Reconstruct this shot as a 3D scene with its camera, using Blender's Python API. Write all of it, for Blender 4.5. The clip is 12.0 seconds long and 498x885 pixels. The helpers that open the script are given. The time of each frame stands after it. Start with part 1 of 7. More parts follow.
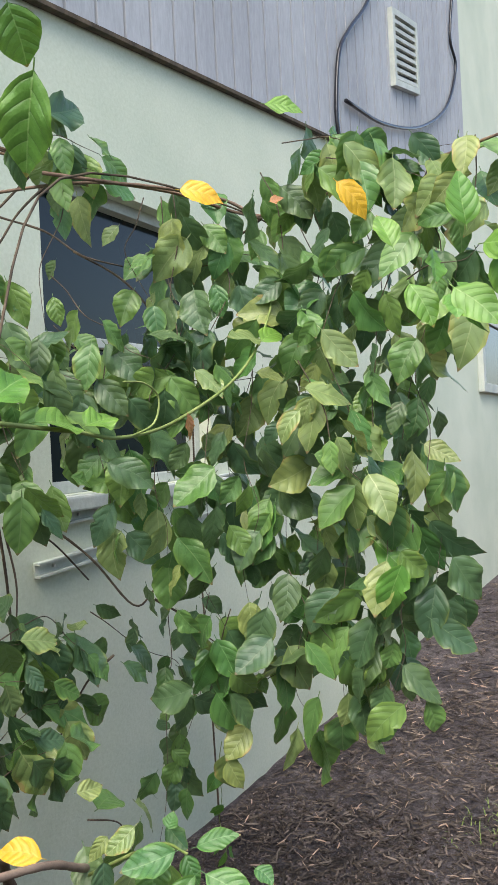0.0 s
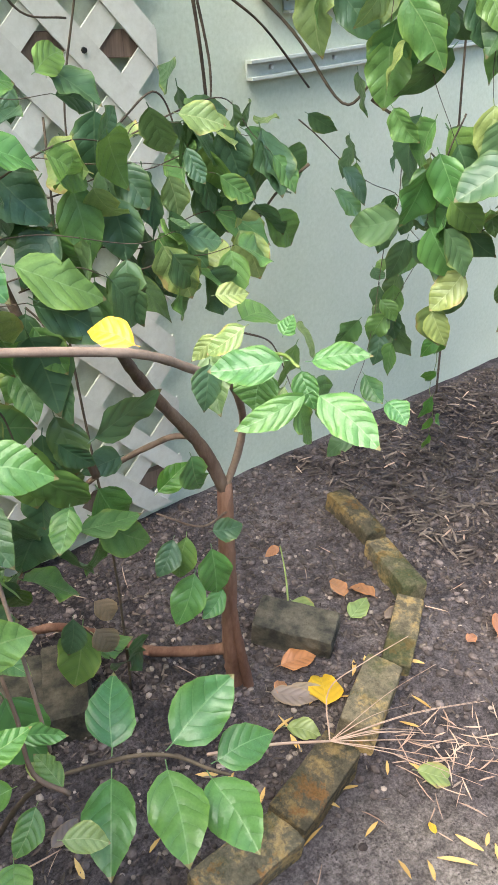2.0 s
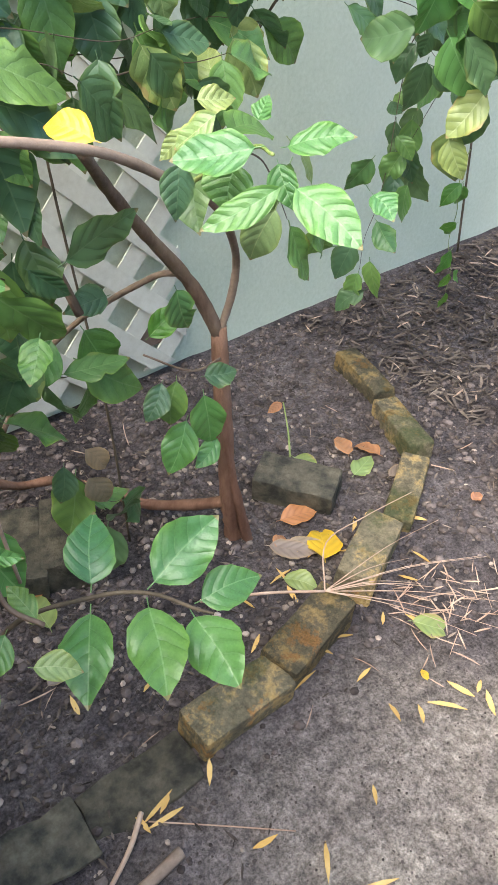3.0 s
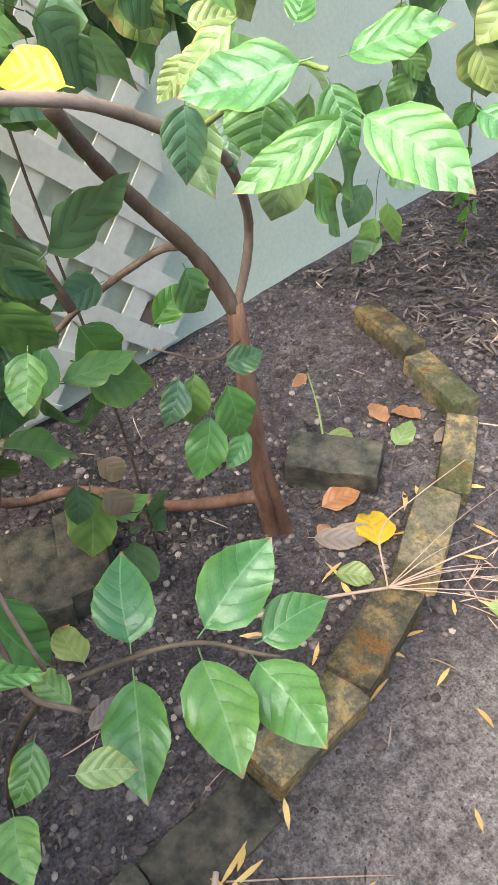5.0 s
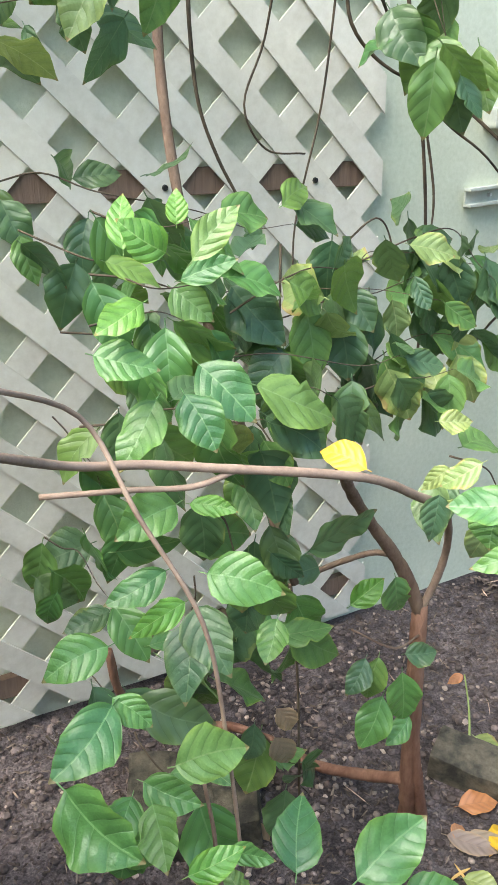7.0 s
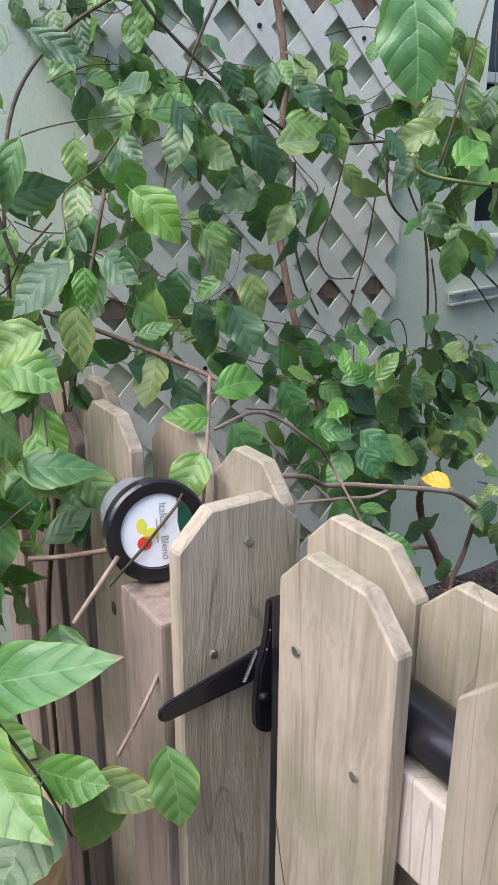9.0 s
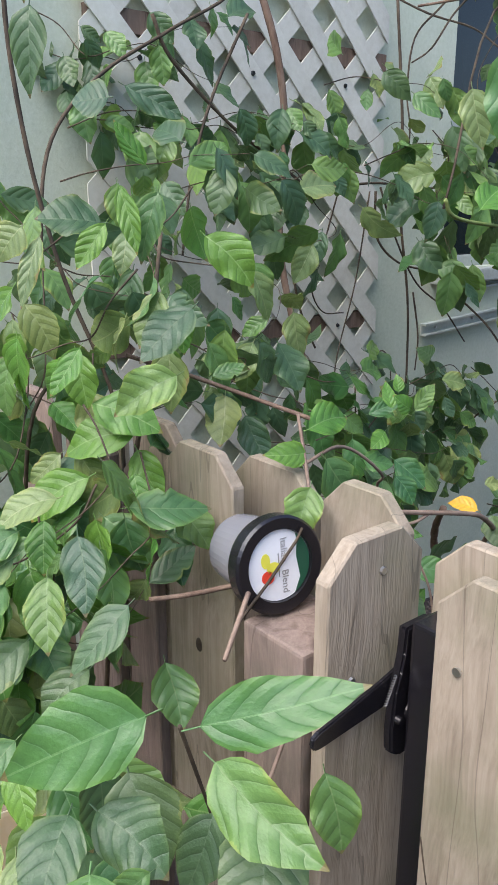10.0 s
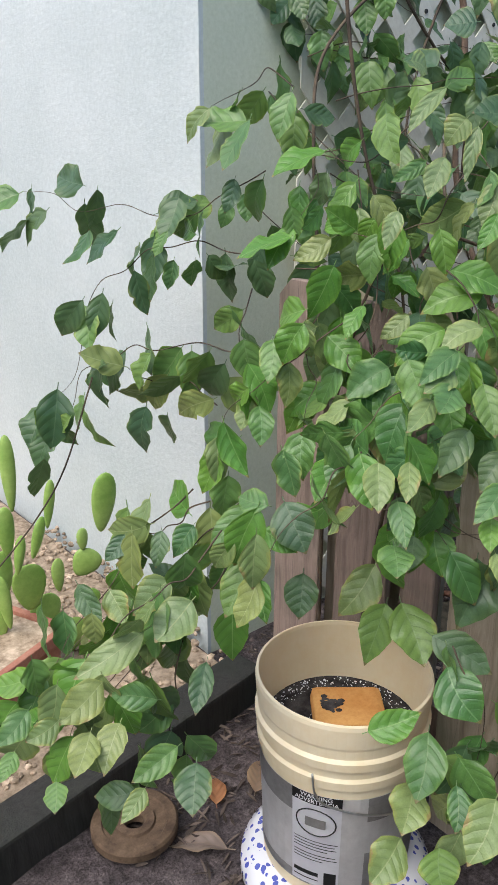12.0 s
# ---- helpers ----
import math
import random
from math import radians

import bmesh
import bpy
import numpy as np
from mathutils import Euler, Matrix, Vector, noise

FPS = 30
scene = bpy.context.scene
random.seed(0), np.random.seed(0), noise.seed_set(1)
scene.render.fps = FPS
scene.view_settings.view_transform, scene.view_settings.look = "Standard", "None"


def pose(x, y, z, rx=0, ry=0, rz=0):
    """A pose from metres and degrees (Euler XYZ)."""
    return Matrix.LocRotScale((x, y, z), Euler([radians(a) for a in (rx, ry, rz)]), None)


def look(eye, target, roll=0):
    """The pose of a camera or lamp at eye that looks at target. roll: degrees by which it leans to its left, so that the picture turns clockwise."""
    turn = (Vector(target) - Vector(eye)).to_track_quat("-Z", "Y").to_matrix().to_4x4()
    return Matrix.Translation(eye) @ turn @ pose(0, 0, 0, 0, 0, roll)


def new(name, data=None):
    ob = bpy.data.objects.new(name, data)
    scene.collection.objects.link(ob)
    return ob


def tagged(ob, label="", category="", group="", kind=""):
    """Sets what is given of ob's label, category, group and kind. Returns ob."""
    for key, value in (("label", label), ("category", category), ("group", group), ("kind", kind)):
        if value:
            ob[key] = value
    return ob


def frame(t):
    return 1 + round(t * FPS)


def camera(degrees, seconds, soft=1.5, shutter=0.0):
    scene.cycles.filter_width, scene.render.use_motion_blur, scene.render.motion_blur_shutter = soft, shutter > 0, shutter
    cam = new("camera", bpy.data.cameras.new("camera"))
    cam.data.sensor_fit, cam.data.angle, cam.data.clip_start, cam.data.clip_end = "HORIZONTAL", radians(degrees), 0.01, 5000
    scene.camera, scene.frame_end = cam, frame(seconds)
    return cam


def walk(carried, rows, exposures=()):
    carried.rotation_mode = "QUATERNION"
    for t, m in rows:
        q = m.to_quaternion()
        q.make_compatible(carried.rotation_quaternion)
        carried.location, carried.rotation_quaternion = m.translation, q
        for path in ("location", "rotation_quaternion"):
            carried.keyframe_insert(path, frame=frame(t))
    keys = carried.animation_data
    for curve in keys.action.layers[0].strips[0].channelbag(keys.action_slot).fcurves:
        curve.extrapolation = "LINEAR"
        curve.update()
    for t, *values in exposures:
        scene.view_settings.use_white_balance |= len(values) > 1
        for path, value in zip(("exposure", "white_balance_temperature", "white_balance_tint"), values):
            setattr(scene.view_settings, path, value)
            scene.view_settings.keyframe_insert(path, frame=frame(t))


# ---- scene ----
cam = camera(35.4, 12.0, soft=1.2)
PATH = [
    (0, (0.302, 0.293, 1.325), (2.053, 1.259, 1.323), -2.8),
    (0.5, (0.442, 0.265, 1.303), (2.039, 1.463, 1.185), -2.5),
    (1, (0.538, 0.273, 1.23), (1.957, 1.634, 0.865), -3.0),
    (1.5, (0.581, 0.329, 1.167), (1.834, 1.712, 0.448), -1.6),
    (2, (0.601, 0.368, 1.13), (1.734, 1.699, 0.158), -0.7),
    (2.5, (0.633, 0.368, 1.085), (1.665, 1.656, -0.045), -1.1),
    (3, (0.647, 0.36, 1.053), (1.625, 1.599, -0.176), -1.4),
    (3.2, (0.651, 0.366, 1.054), (1.613, 1.582, -0.21), -1.5),
    (4.8, (0.706, 0.502, 1.003), (1.61, 1.707, -0.314), -8.9),
    (5, (0.717, 0.509, 0.992), (1.634, 1.706, -0.322), -8.7),
    (5.5, (0.702, 0.537, 1.01), (1.569, 1.769, -0.305), -7.3),
    (6, (0.659, 0.521, 1.066), (1.453, 1.955, -0.08), -4.9),
    (6.5, (0.613, 0.488, 1.108), (1.41, 2.071, 0.182), -1.7),
    (6.7, (0.595, 0.461, 1.121), (1.41, 2.095, 0.305), -1.3),
    (8.3, (0.197, 0.12, 1.361), (1.116, 1.775, 0.716), -0.1),
    (8.5, (0.138, 0.113, 1.353), (1.07, 1.764, 0.716), -0.6),
    (9, (-0.02, 0.088, 1.367), (1.01, 1.677, 0.723), 0.2),
    (9.5, (-0.109, 0.125, 1.366), (1.06, 1.629, 0.756), 0.5),
    (10, (-0.206, 0.186, 1.384), (1.004, 1.673, 0.813), -0.0),
    (10.5, (-0.323, 0.181, 1.402), (0.906, 1.655, 0.839), 0.3),
    (11, (-0.471, 0.169, 1.374), (0.744, 1.646, 0.787), -0.7),
    (11.5, (-0.623, 0.164, 1.348), (0.578, 1.635, 0.72), -1.3),
    (12, (-0.785, 0.291, 1.313), (0.441, 1.722, 0.641), 0.3),
]
walk(cam, [(t, look(eye, target, roll)) for t, eye, target, roll in PATH], [
    (0.0, 1.4, 6650, 9), (0.8, 1.85, 6600, 12), (1.6, 2.2, 6550, 8), (3.0, 2.25, 6450, 7), (5.0, 2.4, 6450, 7), (6.0, 2.35, 6550, 6), (6.7, 2.35, 6550, 6),
    (8.3, 1.55, 6050, 13), (9.5, 1.16, 6000, 12), (10.5, 1.08, 6200, 15), (11.0, 1.1, 6250, 12), (12.0, 0.78, 6250, 11)])

# ---- light ----
world = bpy.data.worlds.new("world")
scene.world = world
world.use_nodes = True
wn = world.node_tree.nodes
sky = wn.new("ShaderNodeTexSky")
sky.sky_type = "NISHITA"
sky.sun_disc = False
sky.sun_elevation, sky.sun_rotation = radians(52), radians(-80)
sky.air_density, sky.dust_density, sky.ozone_density = 1.0, 3.0, 1.0
wn["Background"].inputs["Strength"].default_value = 0.15
world.node_tree.links.new(sky.outputs[0], wn["Background"].inputs["Color"])
sun = new("sun", bpy.data.lights.new("sun", "SUN"))
sun.data.energy, sun.data.angle, sun.data.color = 1.5, radians(45), (1.0, 0.95, 0.86)
sun.matrix_world = look((-3.4, -1.7, 5.4), (0, 0, 0))


# ---- materials ----
def shader(name, rough=0.6, spec=0.4):
    m = bpy.data.materials.new(name)
    m.use_nodes = True
    b = m.node_tree.nodes["Principled BSDF"]
    b.inputs["Roughness"].default_value = rough
    b.inputs["Specular IOR Level"].default_value = spec
    return m, m.node_tree, b


def node(tree, kind, **ins):
    n = tree.nodes.new(kind)
    for k, v in ins.items():
        n.inputs[k.replace("_", " ")].default_value = v
    return n


def coords(tree, scale=(1, 1, 1), source="Object"):
    tc = tree.nodes.new("ShaderNodeTexCoord")
    mp = tree.nodes.new("ShaderNodeMapping")
    mp.inputs["Scale"].default_value = scale
    tree.links.new(tc.outputs[source], mp.inputs["Vector"])
    return mp.outputs["Vector"]


def ramp(tree, fac, stops):
    r = tree.nodes.new("ShaderNodeValToRGB")
    while len(r.color_ramp.elements) < len(stops):
        r.color_ramp.elements.new(0.5)
    for e, (p, c) in zip(r.color_ramp.elements, stops):
        e.position, e.color = p, (*c, 1)
    tree.links.new(fac, r.inputs["Fac"])
    return r.outputs["Color"]


def mixc(tree, fac, a, b, kind="MIX"):
    n = tree.nodes.new("ShaderNodeMix")
    n.data_type, n.blend_type = "RGBA", kind
    for k, v in ((0, fac), (6, a), (7, b)):
        if isinstance(v, (float, int)):
            n.inputs[k].default_value = v
        elif isinstance(v, tuple):
            n.inputs[k].default_value = (*v, 1)
        else:
            tree.links.new(v, n.inputs[k])
    return n.outputs[2]


def calc(tree, op, a, b=None):
    n = tree.nodes.new("ShaderNodeMath")
    n.operation = op
    for k, v in ((0, a), (1, b)):
        if v is None:
            continue
        if isinstance(v, (float, int)):
            n.inputs[k].default_value = v
        else:
            tree.links.new(v, n.inputs[k])
    return n.outputs[0]


def noise_out(tree, vec, scale, detail=4, rough=0.6, out="Fac"):
    n = node(tree, "ShaderNodeTexNoise", Scale=scale, Detail=detail, Roughness=rough)
    tree.links.new(vec, n.inputs["Vector"])
    return n.outputs[out]


def bump(tree, b, height, strength=0.3, dist=0.01):
    n = node(tree, "ShaderNodeBump", Strength=strength, Distance=dist)
    tree.links.new(height, n.inputs["Height"])
    tree.links.new(n.outputs["Normal"], b.inputs["Normal"])


def rnd(tree):
    return tree.nodes.new("ShaderNodeObjectInfo").outputs["Random"]


def mat_two(name, c1, c2, scale=8, rough=0.7, spec=0.3, fine=60, bumps=0.3, dist=0.004, stretch=(1, 1, 1), vary=0.0, metal=0.0, loose=0.0):
    """Two tones at a coarse scale, a fine grain over it and relief."""
    m, t, b = shader(name, rough, spec)
    v = coords(t, stretch)
    if vary:
        off = t.nodes.new("ShaderNodeVectorMath")
        off.operation = "ADD"
        t.links.new(v, off.inputs[0])
        t.links.new(calc(t, "MULTIPLY", rnd(t), 37.0), off.inputs[1])
        v = off.outputs[0]
    big = noise_out(t, v, scale)
    small = noise_out(t, v, fine, 6, 0.7)
    col = ramp(t, big, [(0.35, c1), (0.65, c2)])
    col = mixc(t, 0.35, col, ramp(t, small, [(0.3, (0.25, 0.25, 0.25)), (0.7, (0.9, 0.9, 0.9))]), "SOFT_LIGHT")
    if vary:
        hsv = node(t, "ShaderNodeHueSaturation")
        t.links.new(calc(t, "ADD", calc(t, "MULTIPLY", rnd(t), vary), 1 - vary / 2), hsv.inputs["Value"])
        t.links.new(col, hsv.inputs["Color"])
        col = hsv.outputs[0]
    if loose:
        isl = t.nodes.new("ShaderNodeNewGeometry").outputs["Random Per Island"]
        hsv = node(t, "ShaderNodeHueSaturation")
        t.links.new(calc(t, "ADD", calc(t, "MULTIPLY", calc(t, "MULTIPLY", isl, isl), loose), 1 - loose / 3), hsv.inputs["Value"])
        t.links.new(col, hsv.inputs["Color"])
        col = hsv.outputs[0]
    t.links.new(col, b.inputs["Base Color"])
    b.inputs["Metallic"].default_value = metal
    bump(t, b, small, bumps, dist)
    return m


def mat_leaf(name, dark, light, vein, edge=None, edge_amount=0.0, rough=0.42):
    """A blade with a midrib, arched side veins, puckered skin and, on some, scorched edges; UV: x along, y across."""
    m, t, b = shader(name, rough, 0.5)
    uv_node = t.nodes.new("ShaderNodeUVMap")
    uv_node.uv_map = "UVMap"
    uv = uv_node.outputs[0]
    rim_node = t.nodes.new("ShaderNodeUVMap")
    rim_node.uv_map = "Rim"
    sep_rim = t.nodes.new("ShaderNodeSeparateXYZ")
    t.links.new(rim_node.outputs[0], sep_rim.inputs[0])
    sep = t.nodes.new("ShaderNodeSeparateXYZ")
    t.links.new(uv, sep.inputs[0])
    across = calc(t, "ABSOLUTE", calc(t, "SUBTRACT", sep.outputs[1], 0.5))
    r = rnd(t)
    obj = coords(t, (1, 1, 1))
    off = t.nodes.new("ShaderNodeVectorMath")
    off.operation = "ADD"
    t.links.new(obj, off.inputs[0])
    t.links.new(calc(t, "MULTIPLY", r, 50.0), off.inputs[1])
    blot = noise_out(t, off.outputs[0], 2.6, 4, 0.65)
    fine = noise_out(t, off.outputs[0], 34, 4, 0.6)
    geo = t.nodes.new("ShaderNodeNewGeometry")
    isl = geo.outputs["Random Per Island"]
    mixr = calc(t, "FRACT", calc(t, "ADD", r, isl))
    mid = calc(t, "LESS_THAN", across, 0.014)
    arch = calc(t, "ADD", calc(t, "MULTIPLY", across, 2.0), calc(t, "MULTIPLY", calc(t, "MULTIPLY", across, across), 3.6))
    flip = calc(t, "MULTIPLY", calc(t, "GREATER_THAN", sep.outputs[1], 0.5), 0.37)
    slant = calc(t, "SUBTRACT", calc(t, "MULTIPLY", sep.outputs[0], 5.2), arch)
    slant = calc(t, "ADD", calc(t, "ADD", slant, flip), calc(t, "MULTIPLY", blot, 0.45))
    saw = calc(t, "ABSOLUTE", calc(t, "SUBTRACT", calc(t, "FRACT", slant), 0.5))
    side = calc(t, "LESS_THAN", saw, 0.026)
    tone = mixc(t, calc(t, "ADD", calc(t, "MULTIPLY", mixr, 0.6), calc(t, "MULTIPLY", blot, 0.5)), dark, light)
    hue = calc(t, "FRACT", calc(t, "MULTIPLY", mixr, 13.0))
    warm = calc(t, "MULTIPLY", calc(t, "GREATER_THAN", hue, 0.76), 0.26)
    tone = mixc(t, warm, tone, (light[0] * 1.45, light[1] * 1.05, light[2] * 0.75))
    cool = calc(t, "MULTIPLY", calc(t, "LESS_THAN", hue, 0.25), 0.3)
    tone = mixc(t, cool, tone, (dark[0] * 1.1, dark[1] * 1.1, dark[2] * 1.9))
    margin = calc(t, "POWER", calc(t, "ADD", calc(t, "MULTIPLY", sep_rim.outputs[1], 0.8), calc(t, "MULTIPLY", blot, 0.35)), 7.0)
    margin = calc(t, "MINIMUM", margin, 1.0)
    tone = mixc(t, calc(t, "MULTIPLY", margin, 0.5), tone, (light[0] * 1.5, light[1] * 1.25, light[2] * 0.7))
    # shade in the sunken vein creases painted into the leaf tone, along the relief
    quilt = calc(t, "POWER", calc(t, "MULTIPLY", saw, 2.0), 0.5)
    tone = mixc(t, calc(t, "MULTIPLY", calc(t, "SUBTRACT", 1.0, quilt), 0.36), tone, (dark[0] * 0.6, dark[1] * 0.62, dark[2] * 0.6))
    col = mixc(t, calc(t, "MULTIPLY", side, 0.2), tone, vein)
    col = mixc(t, calc(t, "MULTIPLY", mid, 0.5), col, vein)
    col = mixc(t, 0.3, col, ramp(t, fine, [(0.3, (0.3, 0.3, 0.3)), (0.7, (0.75, 0.75, 0.75))]), "SOFT_LIGHT")
    if edge:
        rim = calc(t, "ADD", calc(t, "MULTIPLY", across, 1.6), calc(t, "MULTIPLY", sep.outputs[0], 0.4))
        rim = calc(t, "ADD", rim, calc(t, "MULTIPLY", blot, 1.1))
        some = calc(t, "GREATER_THAN", calc(t, "FRACT", calc(t, "MULTIPLY", mixr, 7.0)), 0.62)
        halo = calc(t, "MULTIPLY", calc(t, "GREATER_THAN", rim, 1.66 - edge_amount), some)
        mask = calc(t, "MULTIPLY", calc(t, "GREATER_THAN", rim, 1.8 - edge_amount), some)
        col = mixc(t, calc(t, "MULTIPLY", halo, 0.22), col, (0.4, 0.38, 0.08))
        col = mixc(t, calc(t, "MULTIPLY", mask, 0.6), col, edge)
        col = mixc(t, calc(t, "MULTIPLY", calc(t, "GREATER_THAN", sep.outputs[0], 0.95), 0.7), col, edge)
    t.links.new(col, b.inputs["Base Color"])
    rr = calc(t, "ADD", calc(t, "MULTIPLY", blot, 0.3), rough - 0.19)
    t.links.new(rr, b.inputs["Roughness"])
    tr = t.nodes.new("ShaderNodeBsdfTranslucent")
    t.links.new(mixc(t, 0.25, col, (0.22, 0.4, 0.06)), tr.inputs["Color"])
    mixs = t.nodes.new("ShaderNodeMixShader")
    mixs.inputs[0].default_value = 0.22
    t.links.new(b.outputs[0], mixs.inputs[1])
    t.links.new(tr.outputs[0], mixs.inputs[2])
    t.links.new(mixs.outputs[0], t.nodes["Material Output"].inputs["Surface"])
    hgt = calc(t, "ADD", calc(t, "MULTIPLY", quilt, 0.62), calc(t, "ADD", calc(t, "MULTIPLY", blot, 0.9), calc(t, "MULTIPLY", fine, 0.25)))
    bump(t, b, hgt, 0.6, 0.0026)
    return m


def mat_wood(name, c1, c2, c3, vary=0.25, rough=0.75):
    """Weathered softwood: long grain along z, knots, grey-green stains."""
    m, t, b = shader(name, rough, 0.25)
    v = coords(t, (1, 1, 1))
    off = t.nodes.new("ShaderNodeVectorMath")
    off.operation = "ADD"
    t.links.new(v, off.inputs[0])
    t.links.new(calc(t, "MULTIPLY", rnd(t), 23.0), off.inputs[1])
    mp = t.nodes.new("ShaderNodeMapping")
    mp.inputs["Scale"].default_value = (14, 14, 0.9)
    t.links.new(off.outputs[0], mp.inputs["Vector"])
    warp = noise_out(t, off.outputs[0], 3.5, 2, 0.5)
    bent = t.nodes.new("ShaderNodeVectorMath")
    bent.operation = "ADD"
    t.links.new(mp.outputs[0], bent.inputs[0])
    t.links.new(calc(t, "MULTIPLY", warp, 0.7), bent.inputs[1])
    wave = node(t, "ShaderNodeTexNoise", Scale=2.6, Detail=6, Roughness=0.62, Distortion=0.5)
    t.links.new(bent.outputs[0], wave.inputs["Vector"])
    stain = noise_out(t, off.outputs[0], 7, 4, 0.6)
    fine = noise_out(t, bent.outputs[0], 18, 4, 0.65)
    col = ramp(t, wave.outputs["Fac"], [(0.28, c1), (0.5, c2), (0.74, c1)])
    col = mixc(t, calc(t, "MULTIPLY", ramp(t, stain, [(0.45, (0, 0, 0)), (0.7, (1, 1, 1))]), 0.6), col, c3)
    col = mixc(t, 0.25, col, ramp(t, fine, [(0.25, (0.2, 0.2, 0.2)), (0.75, (0.85, 0.85, 0.85))]), "SOFT_LIGHT")
    mp2 = t.nodes.new("ShaderNodeMapping")
    mp2.inputs["Scale"].default_value = (9, 9, 0.8)
    t.links.new(off.outputs[0], mp2.inputs["Vector"])
    split = noise_out(t, mp2.outputs[0], 1.7, 2, 0.4)
    crack = calc(t, "LESS_THAN", calc(t, "ABSOLUTE", calc(t, "SUBTRACT", split, 0.5)), 0.0035)
    col = mixc(t, calc(t, "MULTIPLY", crack, 0.3), col, (0.03, 0.025, 0.02))
    hsv = node(t, "ShaderNodeHueSaturation")
    t.links.new(calc(t, "ADD", calc(t, "MULTIPLY", rnd(t), vary), 1 - vary / 2), hsv.inputs["Value"])
    t.links.new(col, hsv.inputs["Color"])
    t.links.new(hsv.outputs[0], b.inputs["Base Color"])
    bump(t, b, calc(t, "SUBTRACT", calc(t, "ADD", wave.outputs["Fac"], fine), crack), 0.5, 0.003)
    return m


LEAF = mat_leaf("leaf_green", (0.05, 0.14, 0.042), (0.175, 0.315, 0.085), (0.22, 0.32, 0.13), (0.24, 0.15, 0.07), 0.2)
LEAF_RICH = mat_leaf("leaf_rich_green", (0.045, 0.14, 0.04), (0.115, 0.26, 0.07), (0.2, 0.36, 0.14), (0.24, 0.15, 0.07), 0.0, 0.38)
# deep green leaves; shaded leaves take it too, their shade in the colour
LEAF_DARK = mat_leaf("leaf_deep_shaded_green", (0.04, 0.098, 0.044), (0.105, 0.185, 0.078), (0.13, 0.2, 0.1), (0.19, 0.13, 0.06), 0.16)
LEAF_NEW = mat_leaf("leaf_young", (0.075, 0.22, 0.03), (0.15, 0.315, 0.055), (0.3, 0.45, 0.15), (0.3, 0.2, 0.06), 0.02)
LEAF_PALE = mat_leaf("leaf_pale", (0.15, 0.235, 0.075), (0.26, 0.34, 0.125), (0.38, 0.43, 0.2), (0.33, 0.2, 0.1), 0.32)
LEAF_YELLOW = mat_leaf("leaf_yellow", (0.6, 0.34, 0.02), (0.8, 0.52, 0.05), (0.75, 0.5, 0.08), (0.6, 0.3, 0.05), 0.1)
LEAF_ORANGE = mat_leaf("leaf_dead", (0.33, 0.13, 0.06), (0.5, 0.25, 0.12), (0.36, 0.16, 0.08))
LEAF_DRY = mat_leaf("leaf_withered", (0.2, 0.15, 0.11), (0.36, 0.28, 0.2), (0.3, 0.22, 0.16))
BARK = mat_two("bark", (0.125, 0.08, 0.058), (0.235, 0.165, 0.12), 20, 0.85, 0.2, 140, 0.7, 0.004, (1, 1, 0.35))
BARK_RED = mat_two("reddish_bark", (0.15, 0.075, 0.05), (0.27, 0.15, 0.1), 20, 0.85, 0.2, 140, 0.8, 0.005, (1, 1, 0.3))
BARK_PINK = mat_two("bark_pinkish", (0.2, 0.14, 0.105), (0.32, 0.23, 0.17), 16, 0.7, 0.3, 120, 0.4, 0.002)
STEM_DARK = mat_two("stem_dark", (0.05, 0.04, 0.03), (0.12, 0.09, 0.06), 18, 0.8, 0.2, 120, 0.4, 0.002)
STEM_GREEN = mat_two("stem_green", (0.14, 0.2, 0.05), (0.25, 0.3, 0.1), 16, 0.6, 0.3, 100, 0.3, 0.002)
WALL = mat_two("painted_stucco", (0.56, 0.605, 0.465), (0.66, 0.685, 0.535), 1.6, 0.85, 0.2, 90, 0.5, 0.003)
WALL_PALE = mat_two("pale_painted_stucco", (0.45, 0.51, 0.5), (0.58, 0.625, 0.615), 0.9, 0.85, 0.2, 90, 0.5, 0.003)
WALL_SKYBLOCK = mat_two("garden_wall", (0.1, 0.12, 0.08), (0.17, 0.18, 0.12), 3, 0.9, 0.1, 60, 0.5, 0.01)
SIDING = mat_two("painted_siding", (0.34, 0.345, 0.365), (0.43, 0.435, 0.45), 2.0, 0.8, 0.2, 70, 0.3, 0.002, (1, 1, 0.2))
WHITE = mat_two("white_paint", (0.42, 0.45, 0.4), (0.54, 0.56, 0.5), 6, 0.6, 0.35, 80, 0.2, 0.002)
LATTICE = mat_two("lattice_plastic", (0.62, 0.59, 0.5), (0.72, 0.69, 0.59), 5, 0.55, 0.35, 60, 0.15, 0.002, (1, 1, 1), 0.06)
RED_WOOD = mat_wood("reddish_batten", (0.14, 0.095, 0.07), (0.23, 0.155, 0.115), (0.12, 0.1, 0.08))
GLASS_DARK, gt, gb = shader("dark_window_glass", 0.15, 0.35)
gb.inputs["Base Color"].default_value = (0.012, 0.02, 0.022, 1)
WOOD = mat_wood("fence_wood", (0.235, 0.19, 0.138), (0.4, 0.332, 0.25), (0.2, 0.2, 0.115))
# old pinkish grey wood, its tone lowered to carry the shade behind leaves
WOOD_OLD = mat_wood("fence_wood_grey_shaded", (0.15, 0.106, 0.085), (0.3, 0.228, 0.188), (0.11, 0.1, 0.074))
WOOD_PALE = mat_wood("pale_rail_wood", (0.5, 0.42, 0.36), (0.62, 0.54, 0.47), (0.45, 0.4, 0.33))
